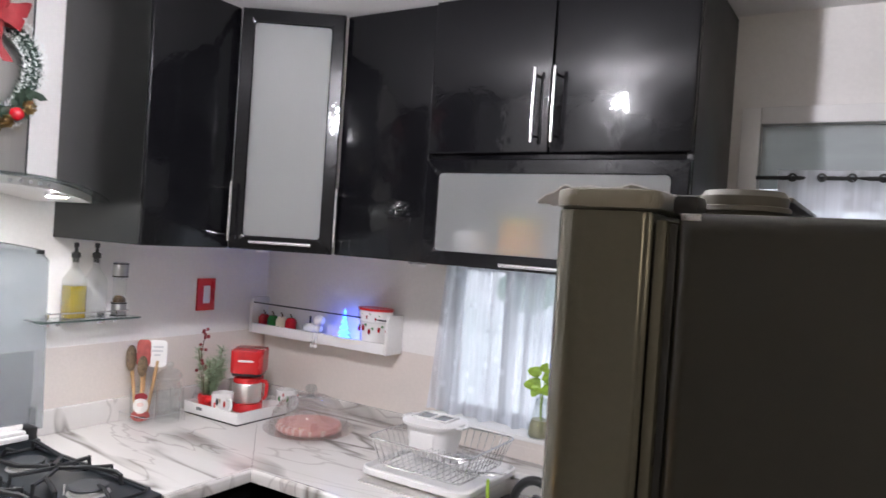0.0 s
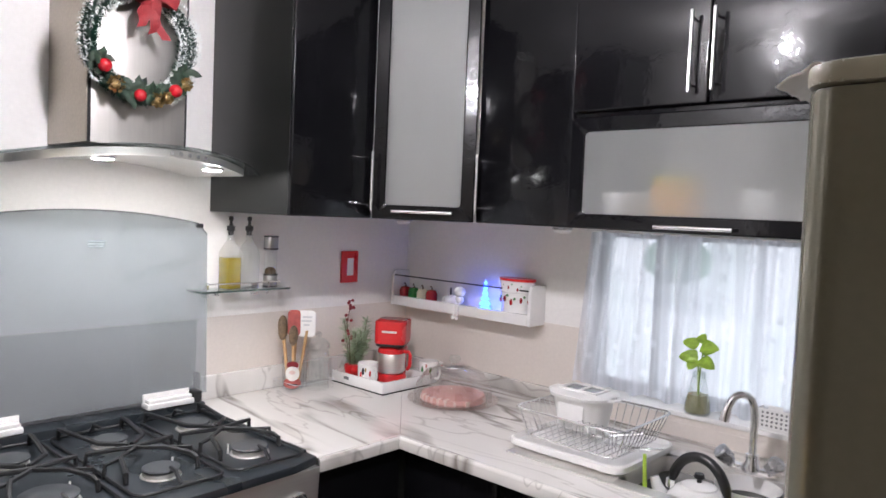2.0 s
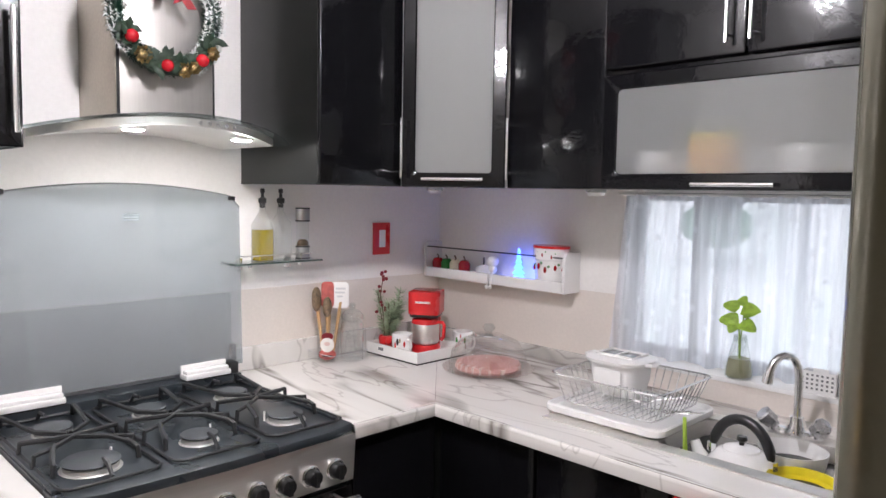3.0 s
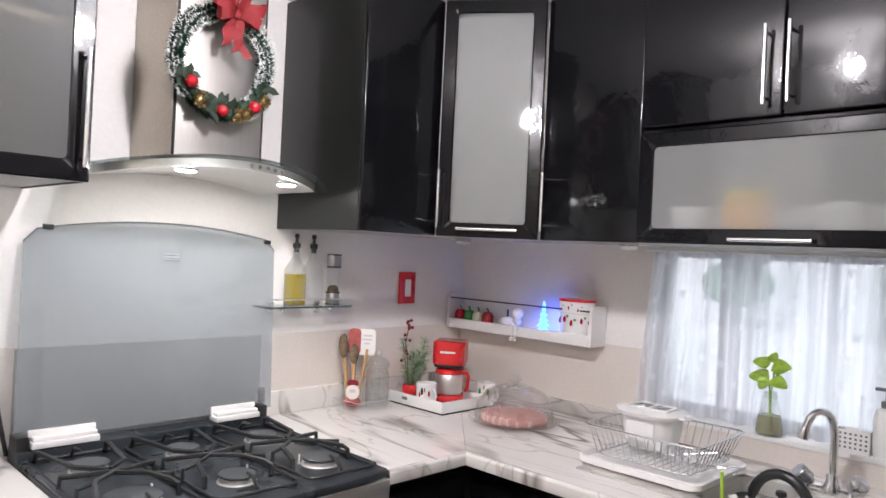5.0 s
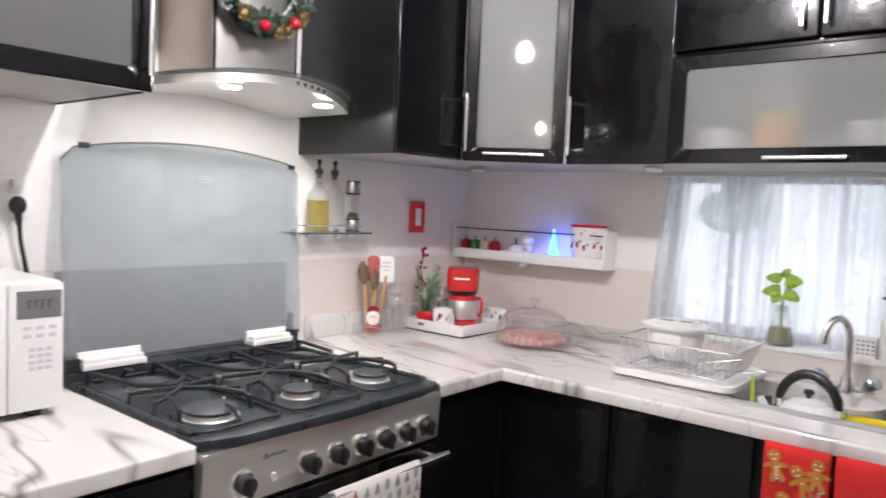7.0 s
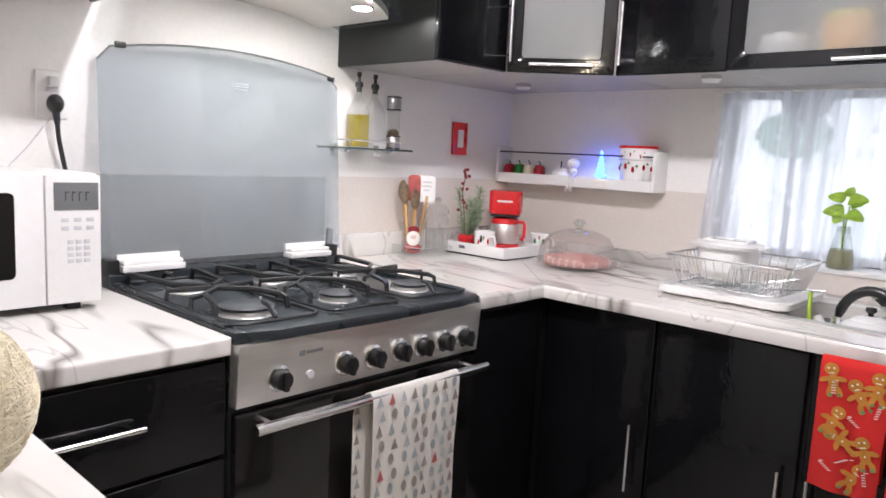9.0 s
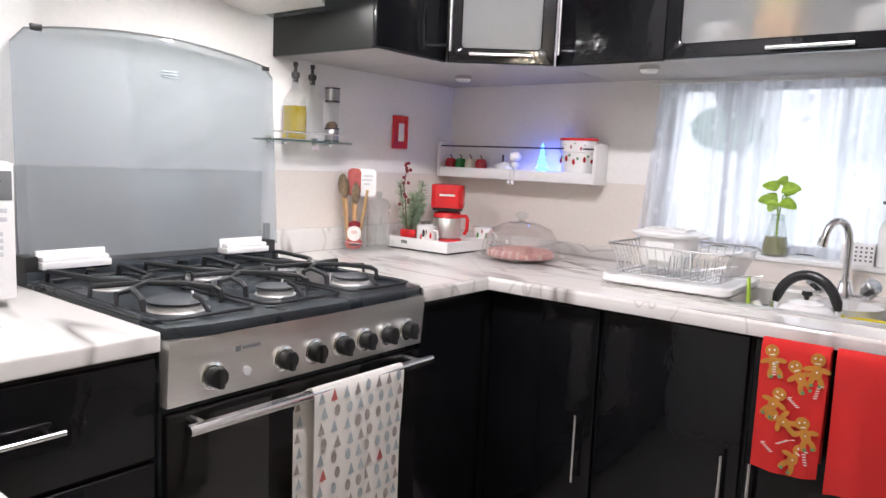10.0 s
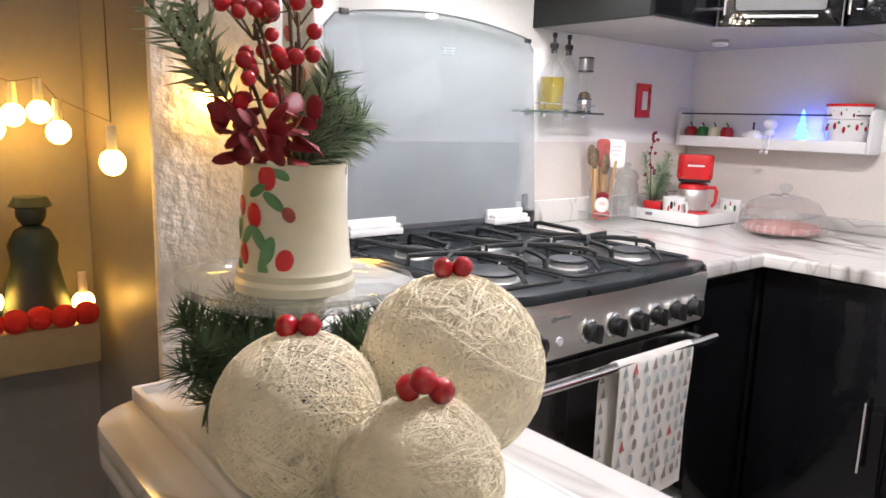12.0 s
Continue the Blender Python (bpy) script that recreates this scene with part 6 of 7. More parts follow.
for a, z, r in ((-150, 0.07, 0.010), (-112, 0.078, 0.012), (-85, 0.066, 0.012), (-50, 0.075, 0.011), (-20, 0.07, 0.009), (-130, 0.118, 0.009), (-95, 0.122, 0.010), (-62, 0.116, 0.010), (-30, 0.122, 0.009)):
    part("cherry", ball(r, (0.0585 * math.cos(radians(a)), 0.0585 * math.sin(radians(a)), z), (0.35, 0.9, 1.0), 12, 8), RED_SATIN, can, "painted cherry")
    part("painted_leaf", ball(r * 0.8, (0.0595 * math.cos(radians(a + 12)), 0.0595 * math.sin(radians(a + 12)), z + 0.013), (0.4, 0.9, 0.6), 10, 6), GREEN_PRINT, can, "painted leaf")

can.scale = (1.2, 0.78, 1.0)

# ---------------------------------------------------------------- worktop things
tr = thing("serving_tray", "white wooden serving tray with a dark base", "tray", (-2.185, 2.06, COUNTER))
part("base", box(-0.148, 0.148, -0.128, 0.128, 0, 0.006, 0.001), BLACK_PLASTIC, tr, "dark base")
part("rim", join(box(-0.15, -0.142, -0.13, 0.13, 0.006, 0.048, 0.002), box(0.142, 0.15, -0.13, 0.13, 0.006, 0.048, 0.002), box(-0.142, 0.142, -0.13, -0.122, 0.006, 0.048, 0.002), box(-0.142, 0.142, 0.122, 0.13, 0.006, 0.048, 0.002)), WHITE_GLOSS, tr)
part("floor_board", box(-0.142, 0.142, -0.122, 0.122, 0.006, 0.012, 0), WHITE_GLOSS, tr)
part("grip", box(-0.075, -0.045, -0.1308, -0.130, 0.024, 0.036, 0), GREY_PLASTIC, tr, "dark grip slot")
TZ = COUNTER + 0.012
cm = thing("coffee_maker", "red coffee maker with a steel carafe", "coffee maker", (-2.185, 2.12, TZ), 34)
part("base", join(lathe([(0, 0), (0.058, 0), (0.062, 0.006), (0.062, 0.022), (0.056, 0.030), (0, 0.030)], 28, (0, -0.02, 0)), box(-0.05, 0.05, -0.01, 0.06, 0, 0.030, 0.008)), RED, cm)
part("column", box(-0.048, 0.048, 0.028, 0.064, 0.028, 0.17, 0.010), RED, cm)
part("head", prism(rounded(-0.064, 0.064, -0.078, 0.066, 0.026), 0.150, 0.243, 0.008), RED, cm, "red brewing head")
part("brew_gap", prism(rounded(-0.058, 0.058, -0.072, 0.060, 0.024), 0.141, 0.150), BLACK_PLASTIC, cm)
part("badge", box(-0.03, 0.03, -0.0795, -0.078, 0.198, 0.206, 0), WHITE_PRINT, cm, "pale maker's mark")
cf = part("carafe", lathe([(0, 0.032), (0.050, 0.032), (0.056, 0.04), (0.056, 0.108), (0.053, 0.113), (0, 0.113)], 28, (0, -0.02, 0)), STEEL, cm, "brushed steel carafe")
part("carafe_lid", lathe([(0.054, 0.111), (0.057, 0.114), (0.053, 0.130), (0.04, 0.136), (0, 0.137)], 28, (0, -0.02, 0)), RED, cf, "red lid")
part("carafe_handle", tube([(0.050, -0.03, 0.12), (0.076, -0.045, 0.121), (0.082, -0.048, 0.108), (0.080, -0.047, 0.065), (0.070, -0.042, 0.05)], 0.007, 10), RED, cf, "red handle")


def mug(at, turn, label, spots):
    t = thing("mug", label, "mug", at, turn, "christmas mugs")
    part("cup", lathe([(0, 0), (0.034, 0), (0.038, 0.004), (0.041, 0.085), (0.039, 0.087), (0.036, 0.01), (0, 0.008)], 26), WHITE_GLOSS, t)
    part("handle", tube([(0.038, 0, 0.068), (0.058, 0, 0.068), (0.066, 0, 0.045), (0.055, 0, 0.022), (0.037, 0, 0.02)], 0.0055, 8), WHITE_GLOSS, t)
    for a, z, r, m in spots:
        part("motif", ball(r, (0.039 * math.cos(radians(a)), 0.039 * math.sin(radians(a)), z), (0.35, 0.35, 1), 10, 8), m, t, "painted patch")


mug((-2.17, 1.975, TZ), -10, "white mug painted with a snowman's face", [(-60, 0.03, 0.018, WHITE_PRINT), (-60, 0.058, 0.016, BLACK_PLASTIC), (-45, 0.064, 0.010, GOLD), (-75, 0.045, 0.012, RED), (-20, 0.05, 0.012, RED)])
mug((-2.09, 2.235, COUNTER), 0, "white mug painted with green and red christmas motifs", [(-60, 0.05, 0.016, WHITE_PRINT), (-85, 0.055, 0.014, GREEN), (-35, 0.055, 0.014, GREEN), (-60, 0.072, 0.010, BRICKRED), (-100, 0.03, 0.012, BRICKRED), (-30, 0.03, 0.011, TAUPE)])
sp = thing("berry_sprig", "frosted pine and berry sprig in a red wrapped pot", "plant", (-2.27, 1.99, TZ))
part("pot", lathe([(0, 0), (0.030, 0), (0.040, 0.050), (0.036, 0.062), (0, 0.062)], 16), RED, sp, "red foil pot")
part("bow", join(ball(0.02, (0.03, -0.022, 0.045), (1, 0.6, 0.8)), ball(0.02, (0.03, 0.022, 0.045), (1, 0.6, 0.8)), ball(0.010, (0.036, 0, 0.045))), RED, sp, "red bow")
rng = random.Random(31)
bm, bs = bmesh.new(), bmesh.new()
berries = []
for k in range(8):
    a = rng.uniform(0, 6.3)
    pts = [Vector((0, 0, 0.05)), Vector((0.02 * math.cos(a), 0.035 * math.sin(a), 0.11)), Vector((0.035 * math.cos(a), 0.065 * math.sin(a), 0.16 + 0.09 * rng.random()))]
    tube(pts, 0.0018, 5, bm=bs)
    needles(bm, pts, 260, 0.034, rng, 0.0014)
pts = [Vector((0, -0.02, 0.05)), Vector((0.0, -0.03, 0.16)), Vector((0.0, -0.045, 0.23)), Vector((0, -0.03, 0.30))]
tube(pts, 0.002, 5, bm=bs)
part("pine", bm, PINE_PALE, sp, "frosted pine needles", 180)
part("twig", bs, STEM, sp, "dark twigs")
for k in range(16):
    p = pts[1 + k % 3].lerp(pts[min(3, 2 + k % 3)], rng.random()) + Vector((rng.uniform(-0.01, 0.02), rng.uniform(-0.04, 0.02) if k % 2 else 0.005, rng.uniform(-0.02, 0.02)))
    part("berry", ball(0.0065, p, (1, 1, 1), 10, 6), DARK_RED, sp, "dark red berry")
jar = thing("glass_jar", "large clear glass storage jar with a domed lid", "jar", (-2.262, 1.800, COUNTER + 0.0035))
part("body", lathe([(0.040, 0.001), (0.044, 0.008), (0.044, 0.125), (0.040, 0.145), (0.036, 0.150), (0.036, 0.158)], 32), JAR_GLASS, jar)
part("lid", lathe([(0.040, 0.156), (0.044, 0.160), (0.043, 0.174), (0.030, 0.190), (0.012, 0.196), (0.008, 0.200), (0.013, 0.210), (0.009, 0.219), (0, 0.220)], 28), JAR_GLASS, jar)
ac = thing("acrylic_tray", "clear acrylic tray under the jar and the utensils", "tray", (-2.303, 1.767, COUNTER))
shell, rows = bmesh.new(), []
for z in (0.001, 0.038):
    rows.append([shell.verts.new((x, y, z)) for x, y in rounded(-0.078, 0.078, -0.090, 0.090, 0.012)])
for i in range(len(rows[0])):
    j = (i + 1) % len(rows[0])
    shell.faces.new((rows[0][i], rows[0][j], rows[1][j], rows[1][i]))
part("wall", shell, ACRYLIC, ac, "clear acrylic wall")
part("rim", tube([(x, y, 0.039) for x, y in rounded(-0.078, 0.078, -0.090, 0.090, 0.012)], 0.0011, 5, True), PALE_GREY, ac, "bright rim line")
UX, UY, UZ = -2.325, 1.735, COUNTER + 0.0035
uh = thing("utensil_holder", "clear glass tumbler with a bearded festive face print", "holder", (UX, UY, UZ))
part("tumbler", lathe([(0.036, 0), (0.039, 0.003), (0.0435, 0.118)], 32), ACRYLIC, uh)
part("rim", lathe([(0.0425, 0.117), (0.0438, 0.1165), (0.0445, 0.118), (0.0438, 0.1195), (0.0425, 0.119)], 32), JAR_GLASS, uh, "thick glass rim")


def wrap(a0, a1, z0, z1, r, lift):
    """A patch that lies on the round of the tumbler, facing the room."""
    bm = bmesh.new()
    rows = []
    for i in range(11):
        u = -1 + 2 * i / 10
        am, h = radians((a0 + a1) / 2 + (a1 - a0) / 2 * u), math.sqrt(max(0.02, 1 - u * u * 0.9))
        zc = (z0 + z1) / 2
        rows.append([bm.verts.new(((r + k) * math.cos(am), (r + k) * math.sin(am), zc + w * h * (z1 - z0) / 2)) for k, w in ((0, -1), (lift, -0.9), (lift, 0.9), (0, 1))])
    for p, q in zip(rows, rows[1:]):
        for k in range(3):
            bm.faces.new((p[k], p[k + 1], q[k + 1], q[k]))
    return bm


for name, a0, a1, z0, z1, m, lift, lab in (("print_suit", -88, 4, 0.008, 0.048, BRICKRED, 0.0012, "red suit shape"), ("print_hat", -70, -12, 0.082, 0.112, DARK_RED, 0.0012, "dark red hat shape"),
                                           ("print_beard", -75, -8, 0.036, 0.094, WHITE_PRINT, 0.0022, "white beard shape"), ("print_face", -56, -28, 0.062, 0.078, GINGHAM_PALE, 0.0032, "pink face shape"),
                                           ("print_belt", -66, -14, 0.020, 0.027, BLACK_PLASTIC, 0.0030, "dark belt bar")):
    part(name, wrap(a0, a1, z0, z1, 0.0435, lift), m, uh, lab)
for x, y, lx, ly, h, m, head, lab, cat in (
        (0.012, 0.010, 0.030, 0.030, 0.292, WHITE_PLASTIC, "spat", "white silicone spatula with a pale wooden handle", "spatula"),
        (0.0, -0.004, 0.006, -0.004, 0.294, BRICKRED, "spat", "red silicone spatula with a wooden handle", "spatula"),
        (-0.014, -0.012, -0.012, -0.030, 0.270, MOTTLED, "spoon", "mottled brown wooden spoon", "spoon"),
        (0.0, -0.020, 0.016, -0.050, 0.258, MOTTLED, "spoon", "mottled brown wooden spoon", "spoon"),
        (0.016, -0.010, 0.030, -0.030, 0.235, MOTTLED, "spoon", "mottled brown wooden spoon", "spoon"),
        (-0.016, 0.012, -0.020, 0.020, 0.262, WOOD, "spoon", "pale beech wooden cooking spoon", "spoon")):
    t = thing("utensil", lab, cat, (UX + x, UY + y, UZ + 0.007), group="utensils in the holder")
    top = Vector((lx, ly, h))
    part("handle", tube([(0, 0, 0), top * 0.74], [0.0055, 0.0068], 8), WOOD, t, "pale wooden handle")
    if head == "spat":
        w = 0.033 if m is WHITE_PLASTIC else 0.024
        at = Matrix.Translation(top * 0.70) @ pose(0, 0, 0, 90, 0, 48)
        bl = part("blade", moved(prism(rounded(-w, w, -0.012, 0.088, 0.016), -0.004, 0.004, 0.002), at), m, t, "silicone blade")
        if m is WHITE_PLASTIC:
            for k, (a, b) in enumerate(((-0.012, 0.010), (-0.020, 0.018), (-0.016, 0.020))):
                part("print_bar", moved(box(a, b, 0.030 + 0.015 * k, 0.037 + 0.015 * k, 0.004, 0.0048, 0), at), PALE_GREY, bl, "faint printed bar")
    else:
        part("bowl", ball(0.024, top * 0.87, (0.45, 0.85, 1.6)), m, t, "oval spoon bowl")
cd = thing("cake_dome", "glass cake dome on a plate with a pink gingham cloth", "cake dome", (-1.805, 2.068, COUNTER))
part("plate", lathe([(0, 0.006), (0.06, 0.006), (0.07, 0.0), (0.08, 0.004), (0.150, 0.014), (0.152, 0.018), (0.08, 0.010), (0, 0.010)], 40), PINK_GLASS, cd, "clear footed plate")
dome = part("dome", lathe([(0.128, 0.016), (0.130, 0.03), (0.122, 0.07), (0.098, 0.105), (0.06, 0.122), (0.02, 0.128), (0.012, 0.130)], 40), PINK_GLASS, cd, "clear glass dome")
part("knob", lathe([(0.012, 0.129), (0.009, 0.136), (0.017, 0.142), (0.021, 0.152), (0.015, 0.162), (0, 0.164)], 20), PLATE_GLASS, dome, "glass knob")
part("knob_ring", lathe([(0.046, 0.1265), (0.044, 0.1295), (0.012, 0.1315)], 28), CHROME, dome, "bright ring")
part("cloth", lathe([(0, 0.012), (0.104, 0.012), (0.108, 0.020), (0.104, 0.034), (0.06, 0.042), (0, 0.044)], 32), PINK_CLOTH, cd, "pink gingham cloth")
for i in range(9):
    x = -0.096 + 0.024 * i
    h = math.sqrt(max(0.0, 0.1075 ** 2 - x * x))
    part("stripe", box(x - 0.005, x + 0.005, -h, h, 0.0135, 0.030 if abs(x) > 0.07 else 0.0365, 0.003), GINGHAM_PALE, cd, "pale stripe")

cd.scale = (1.1, 1.1, 1.08)

# ---------------------------------------------------------------- microwave with fruit
mw = thing("microwave", "white microwave oven with a dark window and keypad", "microwave", (-2.06, 0.015, COUNTER))
part("body", box(-0.325, -0.008, 0.0, 0.468, 0.014, 0.303, 0.010, 3), WHITE_PLASTIC, mw)
dr_ = part("door", box(-0.008, 0.008, 0.002, 0.350, 0.018, 0.300, 0.006), WHITE_PLASTIC, mw, "white door")
part("window", prism(rounded(0.05, 0.292, 0.082, 0.262, 0.012), 0, 0.0015), OVEN_GLASS, dr_, "dark window").matrix_basis = Matrix(((0, 0, 1, 0.0078), (1, 0, 0, 0), (0, 1, 0, 0), (0, 0, 0, 1)))
part("keypad_panel", box(-0.008, 0.007, 0.352, 0.466, 0.018, 0.300, 0.006), WHITE_PLASTIC, mw)
disp = part("display", box(0.006, 0.0095, 0.368, 0.460, 0.224, 0.284, 0.003), GREY_PLASTIC, mw, "grey display")
for i in range(4):
    part("digit", join(box(0.0095, 0.0101, 0.390 + 0.014 * i, 0.392 + 0.014 * i, 0.244, 0.264, 0), box(0.0095, 0.0101, 0.390 + 0.014 * i, 0.398 + 0.014 * i, 0.262, 0.264, 0)), BLACK_PLASTIC, disp, "dark bar")
for i in range(3):
    for k in range(4):
        part("key", box(0.0065, 0.0085, 0.394 + 0.017 * i, 0.407 + 0.017 * i, 0.108 + 0.014 * k, 0.117 + 0.014 * k, 0.001), PALE_GREY, mw)
for i in range(3):
    for k in range(2):
        part("key", box(0.0065, 0.0080, 0.382 + 0.026 * i, 0.398 + 0.026 * i, 0.180 + 0.018 * k, 0.189 + 0.018 * k, 0.001), PALE_GREY, mw)
for x in (-0.31, -0.05):
    for y in (0.03, 0.40):
        part("foot", box(x, x + 0.03, y, y + 0.03, 0, 0.015, 0.002), BLACK_PLASTIC, mw)
fb = thing("fruit_plate", "dark shallow plate on the microwave", "plate", (-2.20, 0.20, COUNTER + 0.303))
part("dish", lathe([(0, 0), (0.05, 0), (0.095, 0.016), (0.10, 0.020), (0.096, 0.022), (0.05, 0.006), (0, 0.006)], 32), BLACK_PLASTIC, fb)
for x, y, r, m in ((0.02, 0.03, 0.040, ORANGE), (-0.03, -0.03, 0.038, ORANGE), (-0.045, 0.045, 0.036, YELLOW)):
    t = thing("orange", "ripe orange lying on the dark plate", "fruit", (-2.20 + x, 0.20 + y, COUNTER + 0.303 + 0.008), group="fruit on the plate")
    part("fruit", ball(r, (0, 0, r * 0.95), (1, 1, 0.95), 20, 14), m if m is ORANGE else ORANGE, t)
    part("navel", ball(0.004, (0, 0, r * 1.88), (1, 1, 0.6), 8, 6), STEM, t)

# ---------------------------------------------------------------- breakfast bar things
bt = thing("display_tray", "white rectangular tray with a raised rim on the bar", "tray", (-1.135, -0.10, BAR))
part("base", box(-0.198, 0.20, -0.094, 0.094, 0, 0.006, 0.002), WHITE_GLOSS, bt)
for x0, x1, y0, y1 in ((-0.204, -0.198, -0.099, 0.099), (0.20, 0.206, -0.099, 0.099), (-0.198, 0.20, -0.099, -0.093), (-0.198, 0.20, 0.093, 0.099)):
    part("rim", box(x0, x1, y0, y1, 0, 0.014 if y0 < -0.09 or x0 < -0.2 else 0.0063, 0.002), WHITE_GLOSS, bt)


def thread_ball(at, r, seed, tilt):
    t = thing("thread_ball", "cream cotton thread ball lantern topped with red berries", "ornament", (at[0], at[1], at[2] - r), group="thread balls")
    rng = random.Random(seed)
    bm = bmesh.new()
    for _ in range(780):
        n = Vector((rng.gauss(0, 1), rng.gauss(0, 1), rng.gauss(0, 1))).normalized()
        u = n.orthogonal().normalized()
        v = n.cross(u)
        off = rng.uniform(-0.72, 0.72)
        k = math.sqrt(1 - off * off)
        a0, span = rng.uniform(0, 6.28), rng.uniform(2.6, 6.2)
        m = 20
        rr = r * rng.uniform(0.965, 1.0)
        tube([n * off * rr + Vector((0, 0, r)) + (u * math.cos(a0 + span * i / m) + v * math.sin(a0 + span * i / m)) * k * rr for i in range(m + 1)], r * rng.uniform(0.004, 0.0085), 3, bm=bm)
    part("thread", bm, THREAD, t, "stiffened cotton thread", 60)
    for dx, dy, dz in tilt:
        part("berry", ball(0.0082, (dx * 0.72, dy * 0.72, 2 * r + dz), (1, 1, 1), 16, 10), RED_SATIN, t, "shiny red berry")
    return t


TT = BAR + 0.006
thread_ball((-1.072, -0.037, TT + 0.073), 0.073, 1, [(-0.006, -0.010, 0.005), (0.005, 0.007, 0.006)])
thread_ball((-1.086, -0.160, TT + 0.059), 0.059, 2, [(-0.006, -0.009, 0.004), (0.006, 0.008, 0.005)])
thread_ball((-0.982, -0.134, TT + 0.050), 0.050, 3, [(-0.008, -0.010, 0.006), (0.004, -0.004, 0.012), (0.010, 0.010, 0.005)])

stand = thing("cake_stand", "clear glass cake stand on the bar tray", "cake stand", (-1.205, -0.098, TT))
part("plate", lathe([(0, 0.112), (0.080, 0.112), (0.094, 0.120), (0.098, 0.128), (0.093, 0.124), (0.079, 0.118), (0, 0.118)], 40), PLATE_GLASS, stand, "clear glass plate")
part("stem", lathe([(0, 0), (0.045, 0.0), (0.047, 0.004), (0.018, 0.02), (0.012, 0.05), (0.014, 0.09), (0.03, 0.112), (0, 0.112)], 26), PLATE_GLASS, stand, "turned glass stem")
gp = thing("planter", "cream ceramic pot painted with strawberries, holding berry sprigs", "planter", (-1.208, -0.098, TT + 0.118))
part("pot", lathe([(r * 0.83, z * 0.95) for r, z in [(0, 0.0), (0.060, 0.0), (0.061, 0.008), (0.058, 0.012), (0.0595, 0.018), (0.056, 0.022), (0.053, 0.06), (0.050, 0.104), (0.052, 0.110), (0.048, 0.110), (0.046, 0.09), (0, 0.09)]], 36), CREAM, gp)
for a, z, r, m, tl in ((-58, 0.094, 0.0095, RED, 0), (-74, 0.064, 0.0095, RED, 10), (-38, 0.030, 0.0085, RED, -15), (-88, 0.032, 0.0085, RED, 0), (-34, 0.066, 0.006, BRICKRED, 30), (-100, 0.07, 0.008, RED, 0),
                       (-66, 0.046, 0.009, GREEN_PRINT, 35), (-56, 0.036, 0.010, GREEN_PRINT, -20), (-50, 0.076, 0.008, GREEN_PRINT, 50), (-84, 0.048, 0.008, GREEN_PRINT, -40), (-44, 0.098, 0.007, GREEN_PRINT, 60), (-70, 0.084, 0.007, GREEN_PRINT, -60), (-60, 0.020, 0.008, GREEN_PRINT, 10), (-94, 0.018, 0.008, GREEN_PRINT, 20), (-104, 0.05, 0.008, GREEN_PRINT, 0)):
    rad = 0.83 * (0.0575 - 0.0075 * z / 0.1)
    sh = (0.14, 0.85, 1.1) if m is not GREEN_PRINT else (0.10, 0.6, 1.35)
    part("painted_fruit" if m is not GREEN_PRINT else "painted_leaf", moved(ball(r, (0, 0, 0), sh, 12, 8), pose(rad * math.cos(radians(a)), rad * math.sin(radians(a)), z, 0, 0, a) @ pose(0, 0, 0, tl, 0, 0)), m, gp)
rng = random.Random(41)
stems, frond, pale = bmesh.new(), bmesh.new(), bmesh.new()
cluster = []
for ty, tz, n in ((-0.105 + 0.098, 0.235, 4), (-0.14 + 0.098, 0.245, 8), (-0.136 + 0.098, 0.21, 7), (-0.10 + 0.098, 0.20, 5), (-0.12 + 0.098, 0.175, 8), (-0.145 + 0.098, 0.165, 4), (-0.09 + 0.098, 0.225, 3)):
    tip = Vector((rng.uniform(-0.01, 0.03), ty, tz))
    tube([(0, 0, 0.08), Vector((0.005, ty * 0.4, tz * 0.7)), tip], 0.0016, 5, bm=stems)
    for _ in range(n):
        q = tip + Vector((rng.uniform(-0.015, 0.02), rng.uniform(-0.022, 0.022), rng.uniform(-0.022, 0.02)))
        tube([tip - Vector((0, 0, 0.012)), q], 0.0009, 4, bm=stems)
        part("berry", ball(rng.uniform(0.0052, 0.0072), q, (1, 1, 1), 12, 8), RED_SATIN, gp, "shiny red berry")
for _ in range(46):
    q = Vector((rng.uniform(0.0, 0.04), rng.uniform(-0.07, 0.0), rng.uniform(0.106, 0.155)))
    part("petal", moved(ball(rng.uniform(0.009, 0.014), (0, 0, 0), (1, 0.62, 0.12), 10, 6), Matrix.Translation(q) @ pose(0, 0, 0, rng.uniform(-60, 60), rng.uniform(-60, 60), rng.uniform(0, 360))), DARK_RED, gp, "dark red silk petal")
for a, l, bmx in ((20, 0.085, frond), (50, 0.07, frond), (75, 0.06, frond), (38, 0.06, frond), (60, 0.055, frond), (95, 0.045, frond), (8, 0.07, frond)):
    way = Vector((0.3 * rng.uniform(-1, 1), math.sin(radians(a)), 0.75 + 0.4 * math.cos(radians(a))))
    pts = [Vector((0.0, 0.005, 0.10)) + way * l * k / 4 - Vector((0, 0, 0.02 * (k / 4) ** 2 * l / 0.1)) for k in range(5)]
    tube(pts, 0.0014, 5, bm=stems)
    needles(bmx, pts, 70, 0.030, rng, 0.0008)
    needles(pale, pts, 190, 0.032, rng, 0.0008)
for a, l in ((-35, 0.16), (-24, 0.17), (-30, 0.13)):
    pts = [Vector((-0.01, -0.02, 0.10)) + Vector((-0.1, math.sin(radians(a)), math.cos(radians(a)))) * l * k / 5 for k in range(6)]
    tube(pts, 0.0013, 5, bm=stems)
    needles(pale, pts[2:], 90, 0.028, rng, 0.0014)
tagged(part("stem", stems, STEM, gp, "thin dark stems"), kind="stuff")
